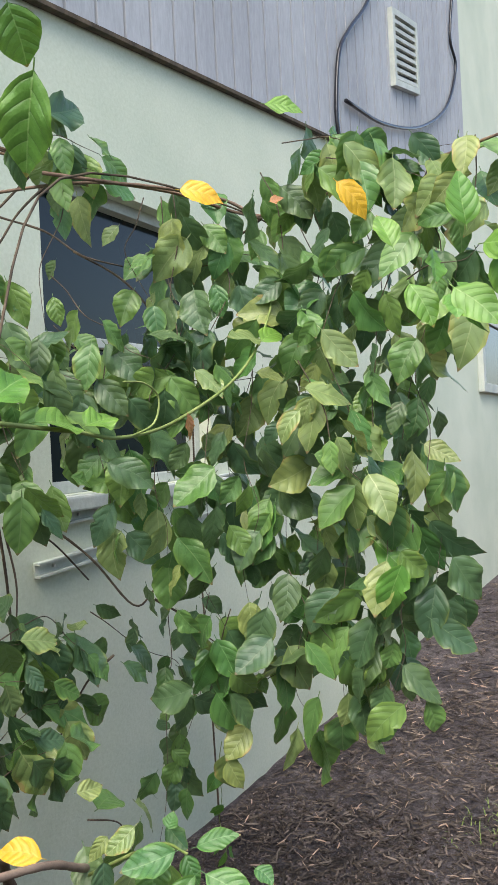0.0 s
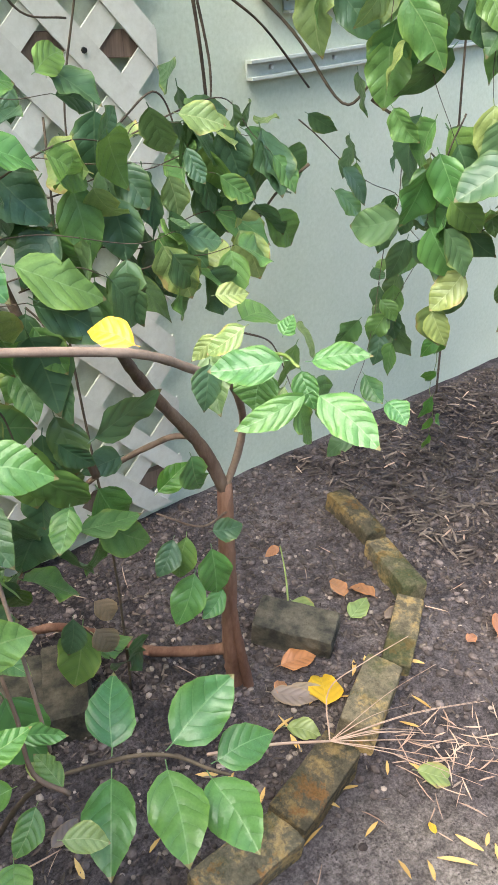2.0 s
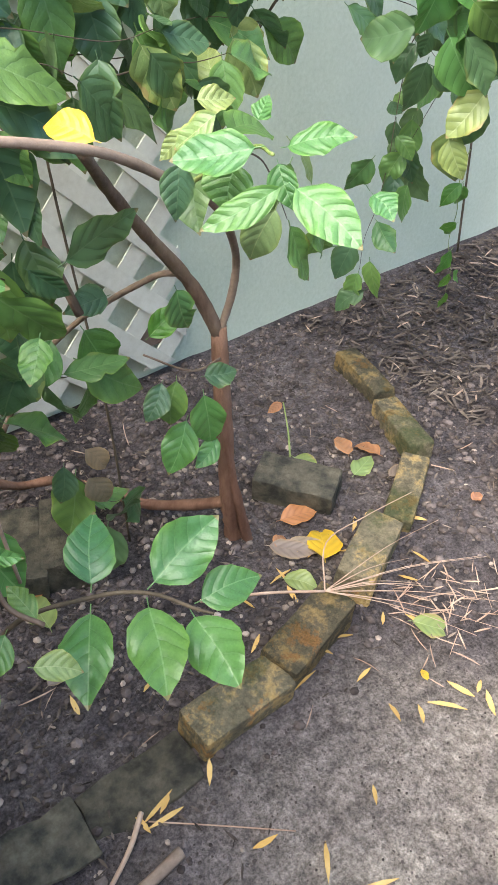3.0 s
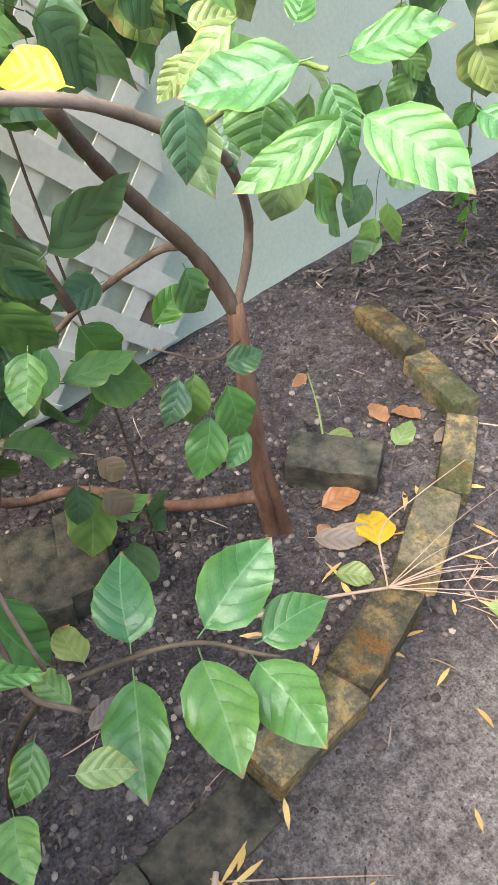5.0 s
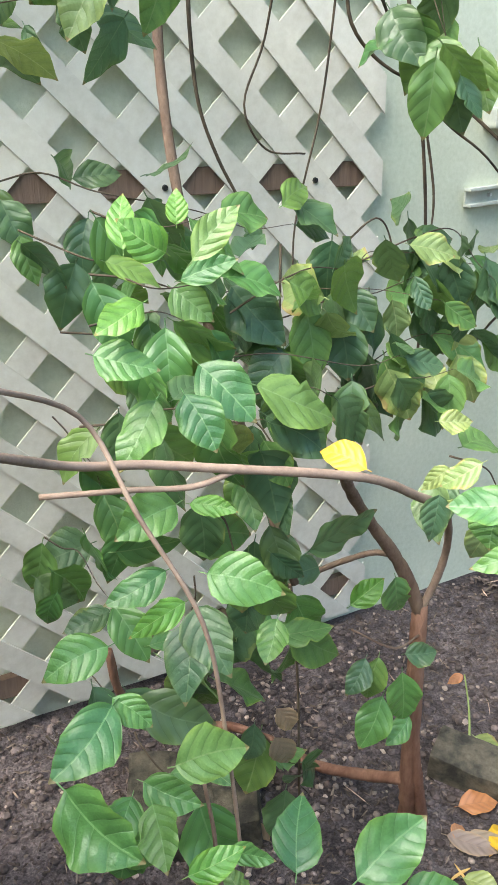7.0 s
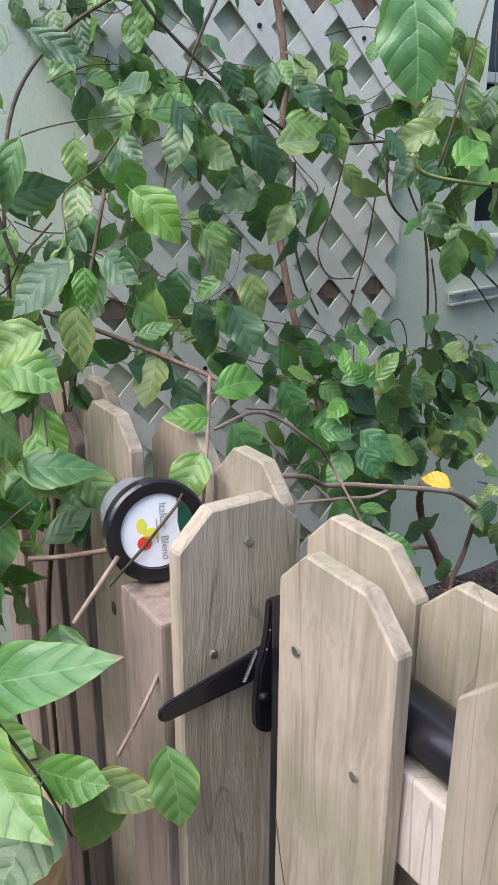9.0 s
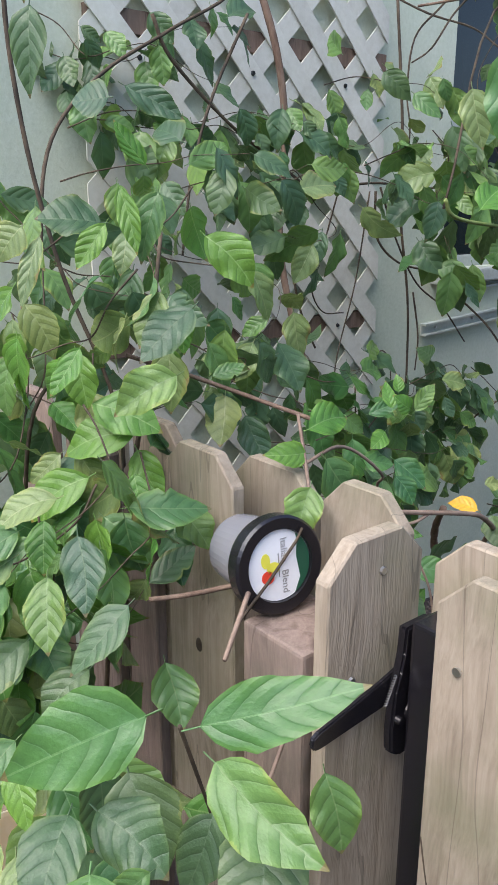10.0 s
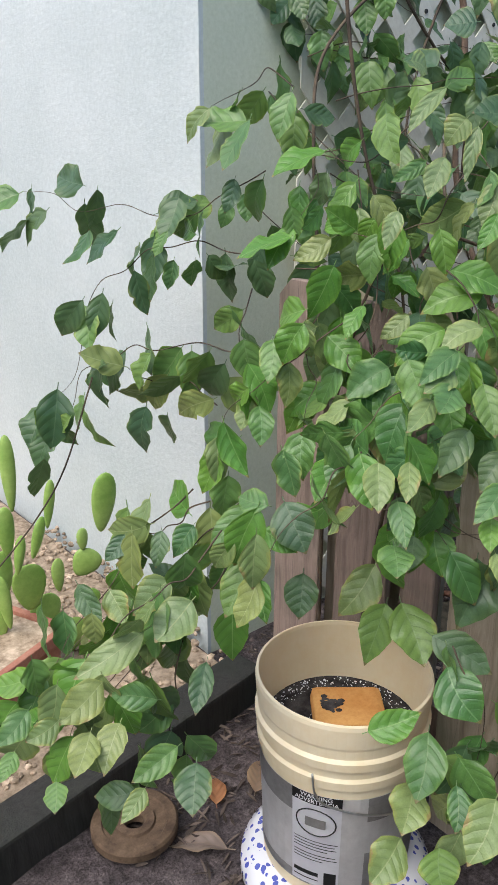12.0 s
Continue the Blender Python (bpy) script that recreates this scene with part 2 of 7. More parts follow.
TIMBER = mat_wood("landscape_timber", (0.014, 0.014, 0.013), (0.034, 0.033, 0.03), (0.02, 0.026, 0.018))
BLACK, bt, bb = shader("black_enamel", 0.25, 0.55)
bb.inputs["Base Color"].default_value = (0.012, 0.011, 0.014, 1)
STEEL = mat_two("zinc_steel", (0.5, 0.5, 0.5), (0.68, 0.68, 0.67), 30, 0.35, 0.5, 200, 0.1, 0.001, (1, 1, 1), 0, 1.0)
RUST = mat_two("rust", (0.065, 0.043, 0.028), (0.14, 0.095, 0.06), 25, 0.85, 0.25, 220, 0.5, 0.002)
BRICK, brt, brb = shader("mossy_brick", 0.95, 0.12)
brv = brt.nodes.new("ShaderNodeVectorMath")
brv.operation = "ADD"
brt.links.new(coords(brt), brv.inputs[0])
brt.links.new(calc(brt, "MULTIPLY", rnd(brt), 31.0), brv.inputs[1])
br_big = noise_out(brt, brv.outputs[0], 9, 3, 0.6)
br_mid = noise_out(brt, brv.outputs[0], 26, 6, 0.75)
br_fine = noise_out(brt, brv.outputs[0], 170, 6, 0.75)
br_c = ramp(brt, br_mid, [(0.3, (0.065, 0.058, 0.042)), (0.5, (0.15, 0.125, 0.08)), (0.7, (0.25, 0.195, 0.12))])
br_l = calc(brt, "ADD", calc(brt, "MULTIPLY", br_mid, 0.55), calc(brt, "MULTIPLY", br_big, 0.45))
br_l = ramp(brt, br_l, [(0.5, (0, 0, 0)), (0.58, (0.85, 0.85, 0.85))])
br_c = mixc(brt, br_l, br_c, (0.4, 0.27, 0.11))
br_o = ramp(brt, noise_out(brt, brv.outputs[0], 14, 5, 0.7), [(0.58, (0, 0, 0)), (0.66, (0.9, 0.9, 0.9))])
br_c = mixc(brt, br_o, br_c, (0.46, 0.21, 0.07))
br_m = ramp(brt, noise_out(brt, brv.outputs[0], 7, 5, 0.7), [(0.52, (0, 0, 0)), (0.64, (0.8, 0.8, 0.8))])
br_c = mixc(brt, br_m, br_c, (0.05, 0.062, 0.025))
br_c = mixc(brt, 0.6, br_c, ramp(brt, br_fine, [(0.25, (0.12, 0.12, 0.12)), (0.75, (0.9, 0.9, 0.9))]), "SOFT_LIGHT")
br_h = node(brt, "ShaderNodeHueSaturation")
brt.links.new(calc(brt, "ADD", calc(brt, "MULTIPLY", rnd(brt), 0.7), 0.65), br_h.inputs["Value"])
brt.links.new(br_c, br_h.inputs["Color"])
brt.links.new(br_h.outputs[0], brb.inputs["Base Color"])
bump(brt, brb, calc(brt, "ADD", br_mid, br_fine), 0.9, 0.006)
BRICK_DARK = mat_two("damp_brick", (0.038, 0.036, 0.03), (0.135, 0.118, 0.085), 24, 0.9, 0.15, 120, 0.8, 0.006, (1, 1, 1), 0.3)
GRAVEL = mat_two("tan_gravel", (0.2, 0.15, 0.1), (0.42, 0.33, 0.24), 30, 0.85, 0.2, 60, 0.3, 0.002, loose=0.7)
CRUMB = mat_two("soil_crumb", (0.06, 0.047, 0.044), (0.14, 0.112, 0.103), 30, 0.95, 0.1, 140, 0.5, 0.002, loose=0.9)
PEBBLE = mat_two("pebble", (0.16, 0.125, 0.105), (0.36, 0.29, 0.24), 6, 0.8, 0.3, 60, 0.2, 0.002, loose=0.9)
CHIP = mat_two("bark_chip", (0.05, 0.039, 0.035), (0.16, 0.125, 0.1), 9, 0.9, 0.1, 70, 0.3, 0.002, loose=1.3)
STRAW = mat_two("straw", (0.36, 0.23, 0.165), (0.54, 0.39, 0.29), 9, 0.8, 0.2, 70, 0.2, 0.002)
NEEDLE = mat_two("yellow_blade", (0.52, 0.31, 0.09), (0.66, 0.44, 0.17), 9, 0.7, 0.2, 70, 0.2, 0.002)
PLASTIC = mat_two("bucket_plastic", (0.87, 0.74, 0.46), (0.9, 0.82, 0.6), 3, 0.42, 0.45, 40, 0.05, 0.002)
pt = PLASTIC.node_tree
ptr = pt.nodes.new("ShaderNodeBsdfTranslucent")
ptr.inputs["Color"].default_value = (0.9, 0.62, 0.3, 1)
pmx = pt.nodes.new("ShaderNodeMixShader")
pmx.inputs[0].default_value = 0.2
pt.links.new(pt.nodes["Principled BSDF"].outputs[0], pmx.inputs[1])
pt.links.new(ptr.outputs[0], pmx.inputs[2])
pt.links.new(pmx.outputs[0], pt.nodes["Material Output"].inputs["Surface"])
GREY_PRINT = mat_two("grey_print", (0.27, 0.26, 0.25), (0.36, 0.35, 0.34), 8, 0.5, 0.4, 60, 0.05, 0.001)
PALE_PRINT = mat_two("pale_print", (0.62, 0.61, 0.6), (0.7, 0.69, 0.68), 8, 0.5, 0.4, 60, 0.05, 0.001)
INK, it_, ib_ = shader("ink", 0.5, 0.3)
ib_.inputs["Base Color"].default_value = (0.02, 0.02, 0.02, 1)
PAPER = mat_two("paper_label", (0.8, 0.8, 0.82), (0.86, 0.86, 0.88), 8, 0.4, 0.4, 60, 0.03, 0.001)
ORANGE = mat_two("orange_block", (0.55, 0.25, 0.07), (0.68, 0.36, 0.12), 10, 0.85, 0.2, 130, 0.6, 0.004)
TERRA = mat_two("terracotta", (0.3, 0.12, 0.08), (0.42, 0.2, 0.14), 7, 0.8, 0.25, 90, 0.3, 0.003)
CACTUS = mat_two("cactus_skin", (0.19, 0.34, 0.06), (0.33, 0.48, 0.12), 5, 0.5, 0.4, 60, 0.2, 0.002)
GRIT = mat_two("perlite_soil", (0.022, 0.02, 0.021), (0.08, 0.073, 0.072), 40, 0.95, 0.1, 300, 0.8, 0.004)
CLEAR, ct_, cb_ = shader("clear_plastic", 0.25, 0.5)
cb_.inputs["Base Color"].default_value = (0.42, 0.42, 0.45, 1)
cb_.inputs["Transmission Weight"].default_value = 0.45
FRUIT_RED, fr_, frb = shader("print_red", 0.45)
frb.inputs["Base Color"].default_value = (0.7, 0.06, 0.03, 1)
FRUIT_YEL, fy_, fyb = shader("print_yellow", 0.45)
fyb.inputs["Base Color"].default_value = (0.75, 0.7, 0.08, 1)
PRINT_GREEN, fg_, fgb = shader("print_green", 0.45)
fgb.inputs["Base Color"].default_value = (0.02, 0.09, 0.05, 1)

# glazed white ceramic with blue flowers
CERAMIC, kt, kb = shader("blue_white_ceramic", 0.15, 0.6)
kv = coords(kt)
kvor = node(kt, "ShaderNodeTexVoronoi", Scale=62.0)
kt.links.new(kv, kvor.inputs["Vector"])
kn = noise_out(kt, kv, 55, 3, 0.7)
kmask = calc(kt, "LESS_THAN", calc(kt, "ADD", kvor.outputs["Distance"], calc(kt, "MULTIPLY", kn, 0.6)), 0.66)
kt.links.new(mixc(kt, kmask, (0.72, 0.72, 0.74), (0.09, 0.11, 0.4)), kb.inputs["Base Color"])

# soil with a bare sandy patch by the path
SOIL, st, sb = shader("garden_soil", 0.95, 0.15)
sv = coords(st)
s_big = noise_out(st, sv, 2.1, 5, 0.65)
s_mid = noise_out(st, sv, 11, 9, 0.72)
s_clod = noise_out(st, sv, 48, 6, 0.7)
s_fine = noise_out(st, sv, 210, 5, 0.7)
soil_c = ramp(st, s_mid, [(0.34, (0.024, 0.02, 0.021)), (0.5, (0.094, 0.078, 0.08)), (0.66, (0.215, 0.18, 0.172))])
soil_c = mixc(st, 0.5, soil_c, ramp(st, s_big, [(0.38, (0.055, 0.046, 0.048)), (0.62, (0.215, 0.179, 0.174))]))
sdist = st.nodes.new("ShaderNodeVectorMath")
sdist.operation = "DISTANCE"
sdist.inputs[1].default_value = (1.06, 0.47, 0)
st.links.new(sv, sdist.inputs[0])
s_patch = calc(st, "ADD", sdist.outputs["Value"], calc(st, "ADD", calc(st, "MULTIPLY", s_big, 0.55), calc(st, "MULTIPLY", s_mid, 0.4)))
patch = ramp(st, s_patch, [(0.68, (1, 1, 1)), (0.95, (0, 0, 0))])
sand = ramp(st, s_mid, [(0.36, (0.22, 0.185, 0.165)), (0.6, (0.45, 0.385, 0.325))])
soil_all = mixc(st, calc(st, "MULTIPLY", patch, 0.85), soil_c, sand)
soil_all = mixc(st, 0.5, soil_all, ramp(st, s_clod, [(0.36, (0.08, 0.08, 0.08)), (0.64, (0.86, 0.86, 0.86))]), "OVERLAY")
soil_all = mixc(st, 0.55, soil_all, ramp(st, s_fine, [(0.36, (0.1, 0.1, 0.1)), (0.64, (0.9, 0.9, 0.9))]), "OVERLAY")
st.links.new(soil_all, sb.inputs["Base Color"])
bump(st, sb, calc(st, "ADD", s_mid, calc(st, "ADD", calc(st, "MULTIPLY", s_clod, 0.8), calc(st, "MULTIPLY", s_fine, 0.3))), 1.0, 0.02)


# ---- mesh helpers ----
def mesh_of(name, bm, material, smooth=False):
    me = bpy.data.meshes.new(name)
    bm.to_mesh(me)
    bm.free()
    for m in (material if isinstance(material, (list, tuple)) else [material]):
        me.materials.append(m)
    if smooth:
        for p in me.polygons:
            p.use_smooth = True
    return me


def thing(name, label, category, group="", kind="", at=(0, 0, 0)):
    ob = new(name)
    ob.empty_display_size = 0.05
    ob.location = at
    return tagged(ob, label, category, group, kind)


def part(name, bm, material, parent, label="", smooth=False):
    ob = new(name, mesh_of(name, bm, material, smooth))
    ob.parent = parent
    ob.matrix_parent_inverse = Matrix.Translation(parent.location).inverted() if parent and parent.location.length and parent.parent is None else Matrix()
    return tagged(ob, label)


def solid(name, bm, material, label, category, kind="", group="", smooth=False):
    return tagged(new(name, mesh_of(name, bm, material, smooth)), label, category, group, kind)


def box(bm, lo, hi, m=None, bevel=0.0):
    c = [(a + b) / 2 for a, b in zip(lo, hi)]
    d = [abs(b - a) for a, b in zip(lo, hi)]
    r = bmesh.ops.create_cube(bm, size=1.0, matrix=Matrix.Translation(c) @ Matrix.Diagonal((*d, 1)))
    vs = r["verts"]
    if bevel:
        es = list({e for v in vs for e in v.link_edges})
        out = bmesh.ops.bevel(bm, geom=es, offset=bevel, segments=2, affect="EDGES", profile=0.6)
        vs = list({v for f in out["faces"] for v in f.verts} | {v for v in vs if v.is_valid})
    if m is not None:
        bmesh.ops.transform(bm, matrix=m, verts=vs)
    return vs


def prism(bm, outline, axis, lo, hi):
    """Outline in the two other axes, drawn out along one axis."""
    def p(a, b, c):
        return {"x": (c, a, b), "y": (a, c, b), "z": (a, b, c)}[axis]
    front = [bm.verts.new(p(a, b, lo)) for a, b in outline]
    back = [bm.verts.new(p(a, b, hi)) for a, b in outline]
    n = len(outline)
    bm.faces.new(front)
    bm.faces.new(back[::-1])
    for i in range(n):
        bm.faces.new((front[i], back[i], back[(i + 1) % n], front[(i + 1) % n]))
    bmesh.ops.recalc_face_normals(bm, faces=bm.faces)


def smooth_line(pts, n=6):
    """Points on a smooth curve through pts."""
    P = [Vector(p) for p in pts]
    P = [P[0] * 2 - P[1]] + P + [P[-1] * 2 - P[-2]]
    out = []
    for i in range(1, len(P) - 2):
        a, b, c, d = P[i - 1:i + 3]
        for k in range(n):
            s = k / n
            out.append(0.5 * ((2 * b) + (c - a) * s + (2 * a - 5 * b + 4 * c - d) * s * s + (3 * b - a - 3 * c + d) * s ** 3))
    return out + [P[-2]]


def tube(bm, line, r0, r1, sides=6, knots=0.0, rng=None):
    ring = None
    side = Vector((0.3, 0.5, 0.8))
    for i, p in enumerate(line):
        d = (line[min(i + 1, len(line) - 1)] - line[max(i - 1, 0)]).normalized()
        side = (side - d * side.dot(d)).normalized()
        up = d.cross(side)
        r = r0 + (r1 - r0) * i / (len(line) - 1)
        if knots and rng:
            r *= 1 + rng.uniform(-knots, knots)
        cur = [bm.verts.new(p + (side * math.cos(a) + up * math.sin(a)) * r) for a in (2 * math.pi * k / sides for k in range(sides))]
        if ring:
            for k in range(sides):
                bm.faces.new((ring[k], ring[(k + 1) % sides], cur[(k + 1) % sides], cur[k]))
        else:
            bm.faces.new(cur[::-1])
        ring = cur
    bm.faces.new(ring)


def lathe(bm, profile, sides=40, centre=(0, 0, 0), closed=False):
    rings = [[bm.verts.new((centre[0] + r * math.cos(2 * math.pi * k / sides), centre[1] + r * math.sin(2 * math.pi * k / sides), centre[2] + z)) for k in range(sides)] for r, z in profile]
    pairs = list(zip(rings, rings[1:])) + ([(rings[-1], rings[0])] if closed else [])
    for a, b in pairs:
        for k in range(sides):
            bm.faces.new((a[k], a[(k + 1) % sides], b[(k + 1) % sides], b[k]))
    if not closed:
        bm.faces.new(rings[0][::-1])
        bm.faces.new(rings[-1])
    bmesh.ops.recalc_face_normals(bm, faces=bm.faces)


# ---- leaves ----
LEAF_OUTLINE = ((0, 0.03), (0.05, 0.3), (0.12, 0.59), (0.23, 0.86), (0.36, 0.99), (0.5, 0.98), (0.64, 0.85), (0.76, 0.64), (0.86, 0.39), (0.93, 0.18), (1, 0.02))


def leaf_geometry(rng, curl, fold, wave, width=0.33, nu=13, bites=0):
    """A unit leaf: stalk at the origin, blade along +x, upper side +z. Returns points, faces and uvs."""
    pts, faces, uvs, rims = [], [], [], []
    across = (-1, -0.66, -0.3, 0, 0.3, 0.66, 1)
    ph, sway = rng.uniform(0, 6), rng.uniform(-0.07, 0.07)
    skew, lobe = rng.uniform(0.85, 1.12), rng.uniform(-0.08, 0.08)
    twist = rng.uniform(-0.35, 0.35)
    us, ws = zip(*LEAF_OUTLINE)
    nick = {(rng.randrange(3, nu - 2), rng.choice((-1, 1))): rng.uniform(0.66, 0.85) for _ in range(bites)}
    for i in range(nu + 1):
        u = i / nu
        w = max(width * float(np.interp(u ** skew, us, ws)), 0.004)
        cx = 0.1 + 0.9 * u
        bend = curl * u * u
        for a in across:
            edge = 1 + (rng.uniform(-0.055, 0.045) if abs(a) == 1 else 0)
            y = a * w * (1 + lobe * (1 if a > 0 else -1)) * edge * (nick.get((i, 1 if a > 0 else -1), 1) if abs(a) > 0.5 else 1)
            ripple = math.sin(9.0 * u + ph + (1.7 if a > 0 else 0)) + 0.5 * math.sin(19.0 * u + 2 * ph)
            z = fold * abs(y) - 0.55 * fold * y * y / max(width, 0.1) - bend + wave * w * 0.75 * ripple * abs(a) ** 2 + twist * y * u
            pts.append((cx * math.cos(bend * 0.5), y + sway * math.sin(3 * u), z))
            uvs.append((u, 0.5 + a * 0.5 * max(0.25, w / width)))
            rims.append((u, abs(a)))
    n = len(across)
    for i in range(nu):
        for k in range(n - 1):
            a = i * n + k
            faces.append((a, a + n, a + n + 1, a + 1))
    base = len(pts)
    for x, z in ((0.0, 0.02), (0.11, 0.002)):
        for a in (0, 2.1, 4.2):
            pts.append((x, 0.009 * math.cos(a), z + 0.009 * math.sin(a)))
            uvs.append((0.5, 0.5))
            rims.append((0.5, 0.0))
    for k in range(3):
        faces.append((base + k, base + (k + 1) % 3, base + 3 + (k + 1) % 3, base + 3 + k))
    return pts, faces, uvs, rims


leaf_rng = random.Random(7)
SHAPES = [leaf_geometry(leaf_rng, leaf_rng.uniform(0.02, 0.42), leaf_rng.uniform(0.05, 0.6), leaf_rng.uniform(0.1, 0.3), leaf_rng.uniform(0.255, 0.32), 13, 1 if k in (10, 11) else 0) for k in range(12)]
NARROW = len(SHAPES)
SHAPES += [leaf_geometry(leaf_rng, leaf_rng.uniform(0.1, 0.3), leaf_rng.uniform(0.15, 0.45), leaf_rng.uniform(0.05, 0.2), 0.215) for _ in range(4)]


def leaf_mesh(name, places, material):
    """One mesh of leaves: places are (matrix, shape)."""
    pts, faces, uvs, rims = [], [], [], []
    for m, s in places:
        base = len(pts)
        p, f, u, e = SHAPES[s]
        pts += [m @ Vector(q) for q in p]
        faces += [tuple(base + i for i in q) for q in f]
        uvs += u
        rims += e
    me = bpy.data.meshes.new(name)
    me.from_pydata(pts, [], faces)
    lay = me.uv_layers.new(name="UVMap")
    for loop in me.loops:
        lay.data[loop.index].uv = uvs[loop.vertex_index]
    lay = me.uv_layers.new(name="Rim")
    for loop in me.loops:
        lay.data[loop.index].uv = rims[loop.vertex_index]
    me.materials.append(material)
    for p in me.polygons:
        p.use_smooth = True
    return me


LEAF_MESH = {}


def shared_leaf(shape, material):
    key = (shape, material.name)
    if key not in LEAF_MESH:
        LEAF_MESH[key] = leaf_mesh("leaf", [(Matrix(), shape)], material)
    return LEAF_MESH[key]


def leaf_pose(at, tip, face, size, wide=0.0):
    """Blade from at towards tip, upper side towards face; wide is its full width where it differs."""
    x = Vector(tip).normalized()
    z = Vector(face)
    z = (z - x * z.dot(x)).normalized()
    y = z.cross(x)
    return Matrix.Translation(at) @ Matrix((x, y, z)).transposed().to_4x4() @ Matrix.Diagonal((size, wide / 0.6 if wide else size, min(size, wide / 0.6) if wide else size, 1))


class Plant:
    """A plant whose nearest leaves are parts and the rest one joined part."""

    def __init__(self, name, label, category, at, seed, group=""):
        self.root = thing(name, label, category, group, at=at)
        self.rng = random.Random(seed)
        self.count = 0
        self.rest = {}

    def leaf(self, at, tip, face, size, material, single=True, narrow=False, clean=False, wide=0.0):
        m = leaf_pose(at, tip, face, size, wide)
        s = self.rng.randrange(NARROW, len(SHAPES)) if narrow else self.rng.randrange(NARROW - 2 if clean else NARROW)
        if single and self.count < (290 if clean else 190):
            ob = new("leaf", shared_leaf(s, material))
            ob.parent = self.root
            ob.matrix_parent_inverse = Matrix.Translation(self.root.location).inverted()
            ob.matrix_basis = m
            self.count += 1
        else:
            self.rest.setdefault(material.name, (material, []))[1].append((m, s))

    def stem(self, pts, r0, r1, material, name="stem", sides=6, knots=0.06, n=6):
        bm = bmesh.new()
        line = smooth_line(pts, n)
        tube(bm, line, r0, r1, sides, knots, self.rng)
        part(name, bm, material, self.root, smooth=True)
        return line

    def strand(self, pts, gap=0.05, size=(0.085, 0.115), face=(-0.3, -0.8, 0.5), mats=None, r=0.0017, stem=STEM_DARK, spread=0.6, droop=0.75, single=True, jitter=0.05, n=6, loose=0.9, pair=2):
        """A thin runner with leaves in pairs along it."""
        mats = mats or [LEAF]
        rng = self.rng
        path = [Vector(pts[0])]
        for p, q in zip(pts, pts[1:]):
            p, q = Vector(p), Vector(q)
            path += [(p + q) / 2 + Vector([rng.uniform(-0.14, 0.14) for _ in range(3)]) * (q - p).length, q]
        pts = path
        line = self.stem(pts, r * 0.85, r * 0.3, stem, "runner", 5, 0.1, n)
        run = 0.0
        last = (line[-1] - line[-3]).normalized()
        self.leaf(line[-1], last + Vector((rng.uniform(-0.3, 0.3), rng.uniform(-0.3, 0.3), -0.4)), Vector(face) + Vector([rng.uniform(-0.3, 0.3) for _ in range(3)]), rng.uniform(*size), rng.choice(mats), single)
        if rng.random() < 0.35:
            self.leaf(line[0], Vector((rng.uniform(-0.5, 0.5), rng.uniform(-0.5, 0.2), -0.7)), Vector(face) + Vector([rng.uniform(-0.3, 0.3) for _ in range(3)]), rng.uniform(*size) * 0.9, rng.choice(mats), single)
        for a, b in zip(line, line[1:]):
            run += (b - a).length
            while run > gap:
                run -= gap * rng.uniform(0.7, 1.3)
                d = (b - a).normalized()
                cross = d.cross(Vector(face)).normalized()
                tone = rng.choice(mats)
                for flip in (1, -1)[:pair]:
                    if rng.random() < 0.12:
                        continue
                    tip = cross * flip * spread * rng.uniform(0.4, 1.5) + Vector((0, 0, -droop * rng.uniform(0.2, 1.5))) + d * rng.uniform(0, 0.7) + Vector([rng.uniform(-0.4, 0.4) for _ in range(3)])
                    f = Vector(face) + Vector([rng.uniform(-loose, loose) for _ in range(3)])
                    at = b + Vector([rng.uniform(-jitter, jitter) for _ in range(3)])
                    self.leaf(at, tip, f, rng.uniform(*size) * rng.choice((0.7, 1, 1, 1.1)), tone if rng.random() < 0.7 else rng.choice(mats), single)

    def finish(self):
        for name, (material, places) in self.rest.items():
            ob = new("leaf_cluster", leaf_mesh("leaf_cluster", places, material))
            ob.parent = self.root
            ob.matrix_parent_inverse = Matrix.Translation(self.root.location).inverted()
            tagged(ob, kind="stuff")


# ---- ground ----
def ground_height(x, y):
    if y > 1.85 or x < -3 or x > 6 or y < -3:
        return 0.0
    v = 0.012 * (noise.noise(Vector((x * 3, y * 3, 0))) + 0.6 * noise.noise(Vector((x * 11, y * 11, 4))))
    return v


bm = bmesh.new()
xs = [-400, -60, -12, -4] + [-2 + 0.06 * i for i in range(101)] + [5, 8, 14, 60, 400]
ys = [-400, -60, -12, -4] + [-1 + 0.06 * i for i in range(50)] + [2.2, 3, 6, 14, 60, 400]
grid = [[bm.verts.new((x, y, ground_height(x, y))) for y in ys] for x in xs]
for i in range(len(xs) - 1):
    for k in range(len(ys) - 1):
        bm.faces.new((grid[i][k], grid[i + 1][k], grid[i + 1][k + 1], grid[i][k + 1]))
solid("ground", bm, SOIL, "dark crumbly garden soil with a sandy bare patch", "soil", "structure", smooth=True)

# ---- house ----
WY, CX = 1.80, 0.37
bm = bmesh.new()
wx0, wx1, wz0, wz1 = 1.91, 2.75, 1.2, 2.12
box(bm, (CX, WY, -0.2), (wx0, WY + 0.16, 7.6))
box(bm, (wx1, WY, -0.2), (12, WY + 0.16, 7.6))
box(bm, (wx0, WY, -0.2), (wx1, WY + 0.16, wz0))
box(bm, (wx0, WY, wz1), (wx1, WY + 0.16, 7.6))
solid("wall_south", bm, WALL, "pale grey-green painted stucco house wall", "wall", "structure")
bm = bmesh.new()
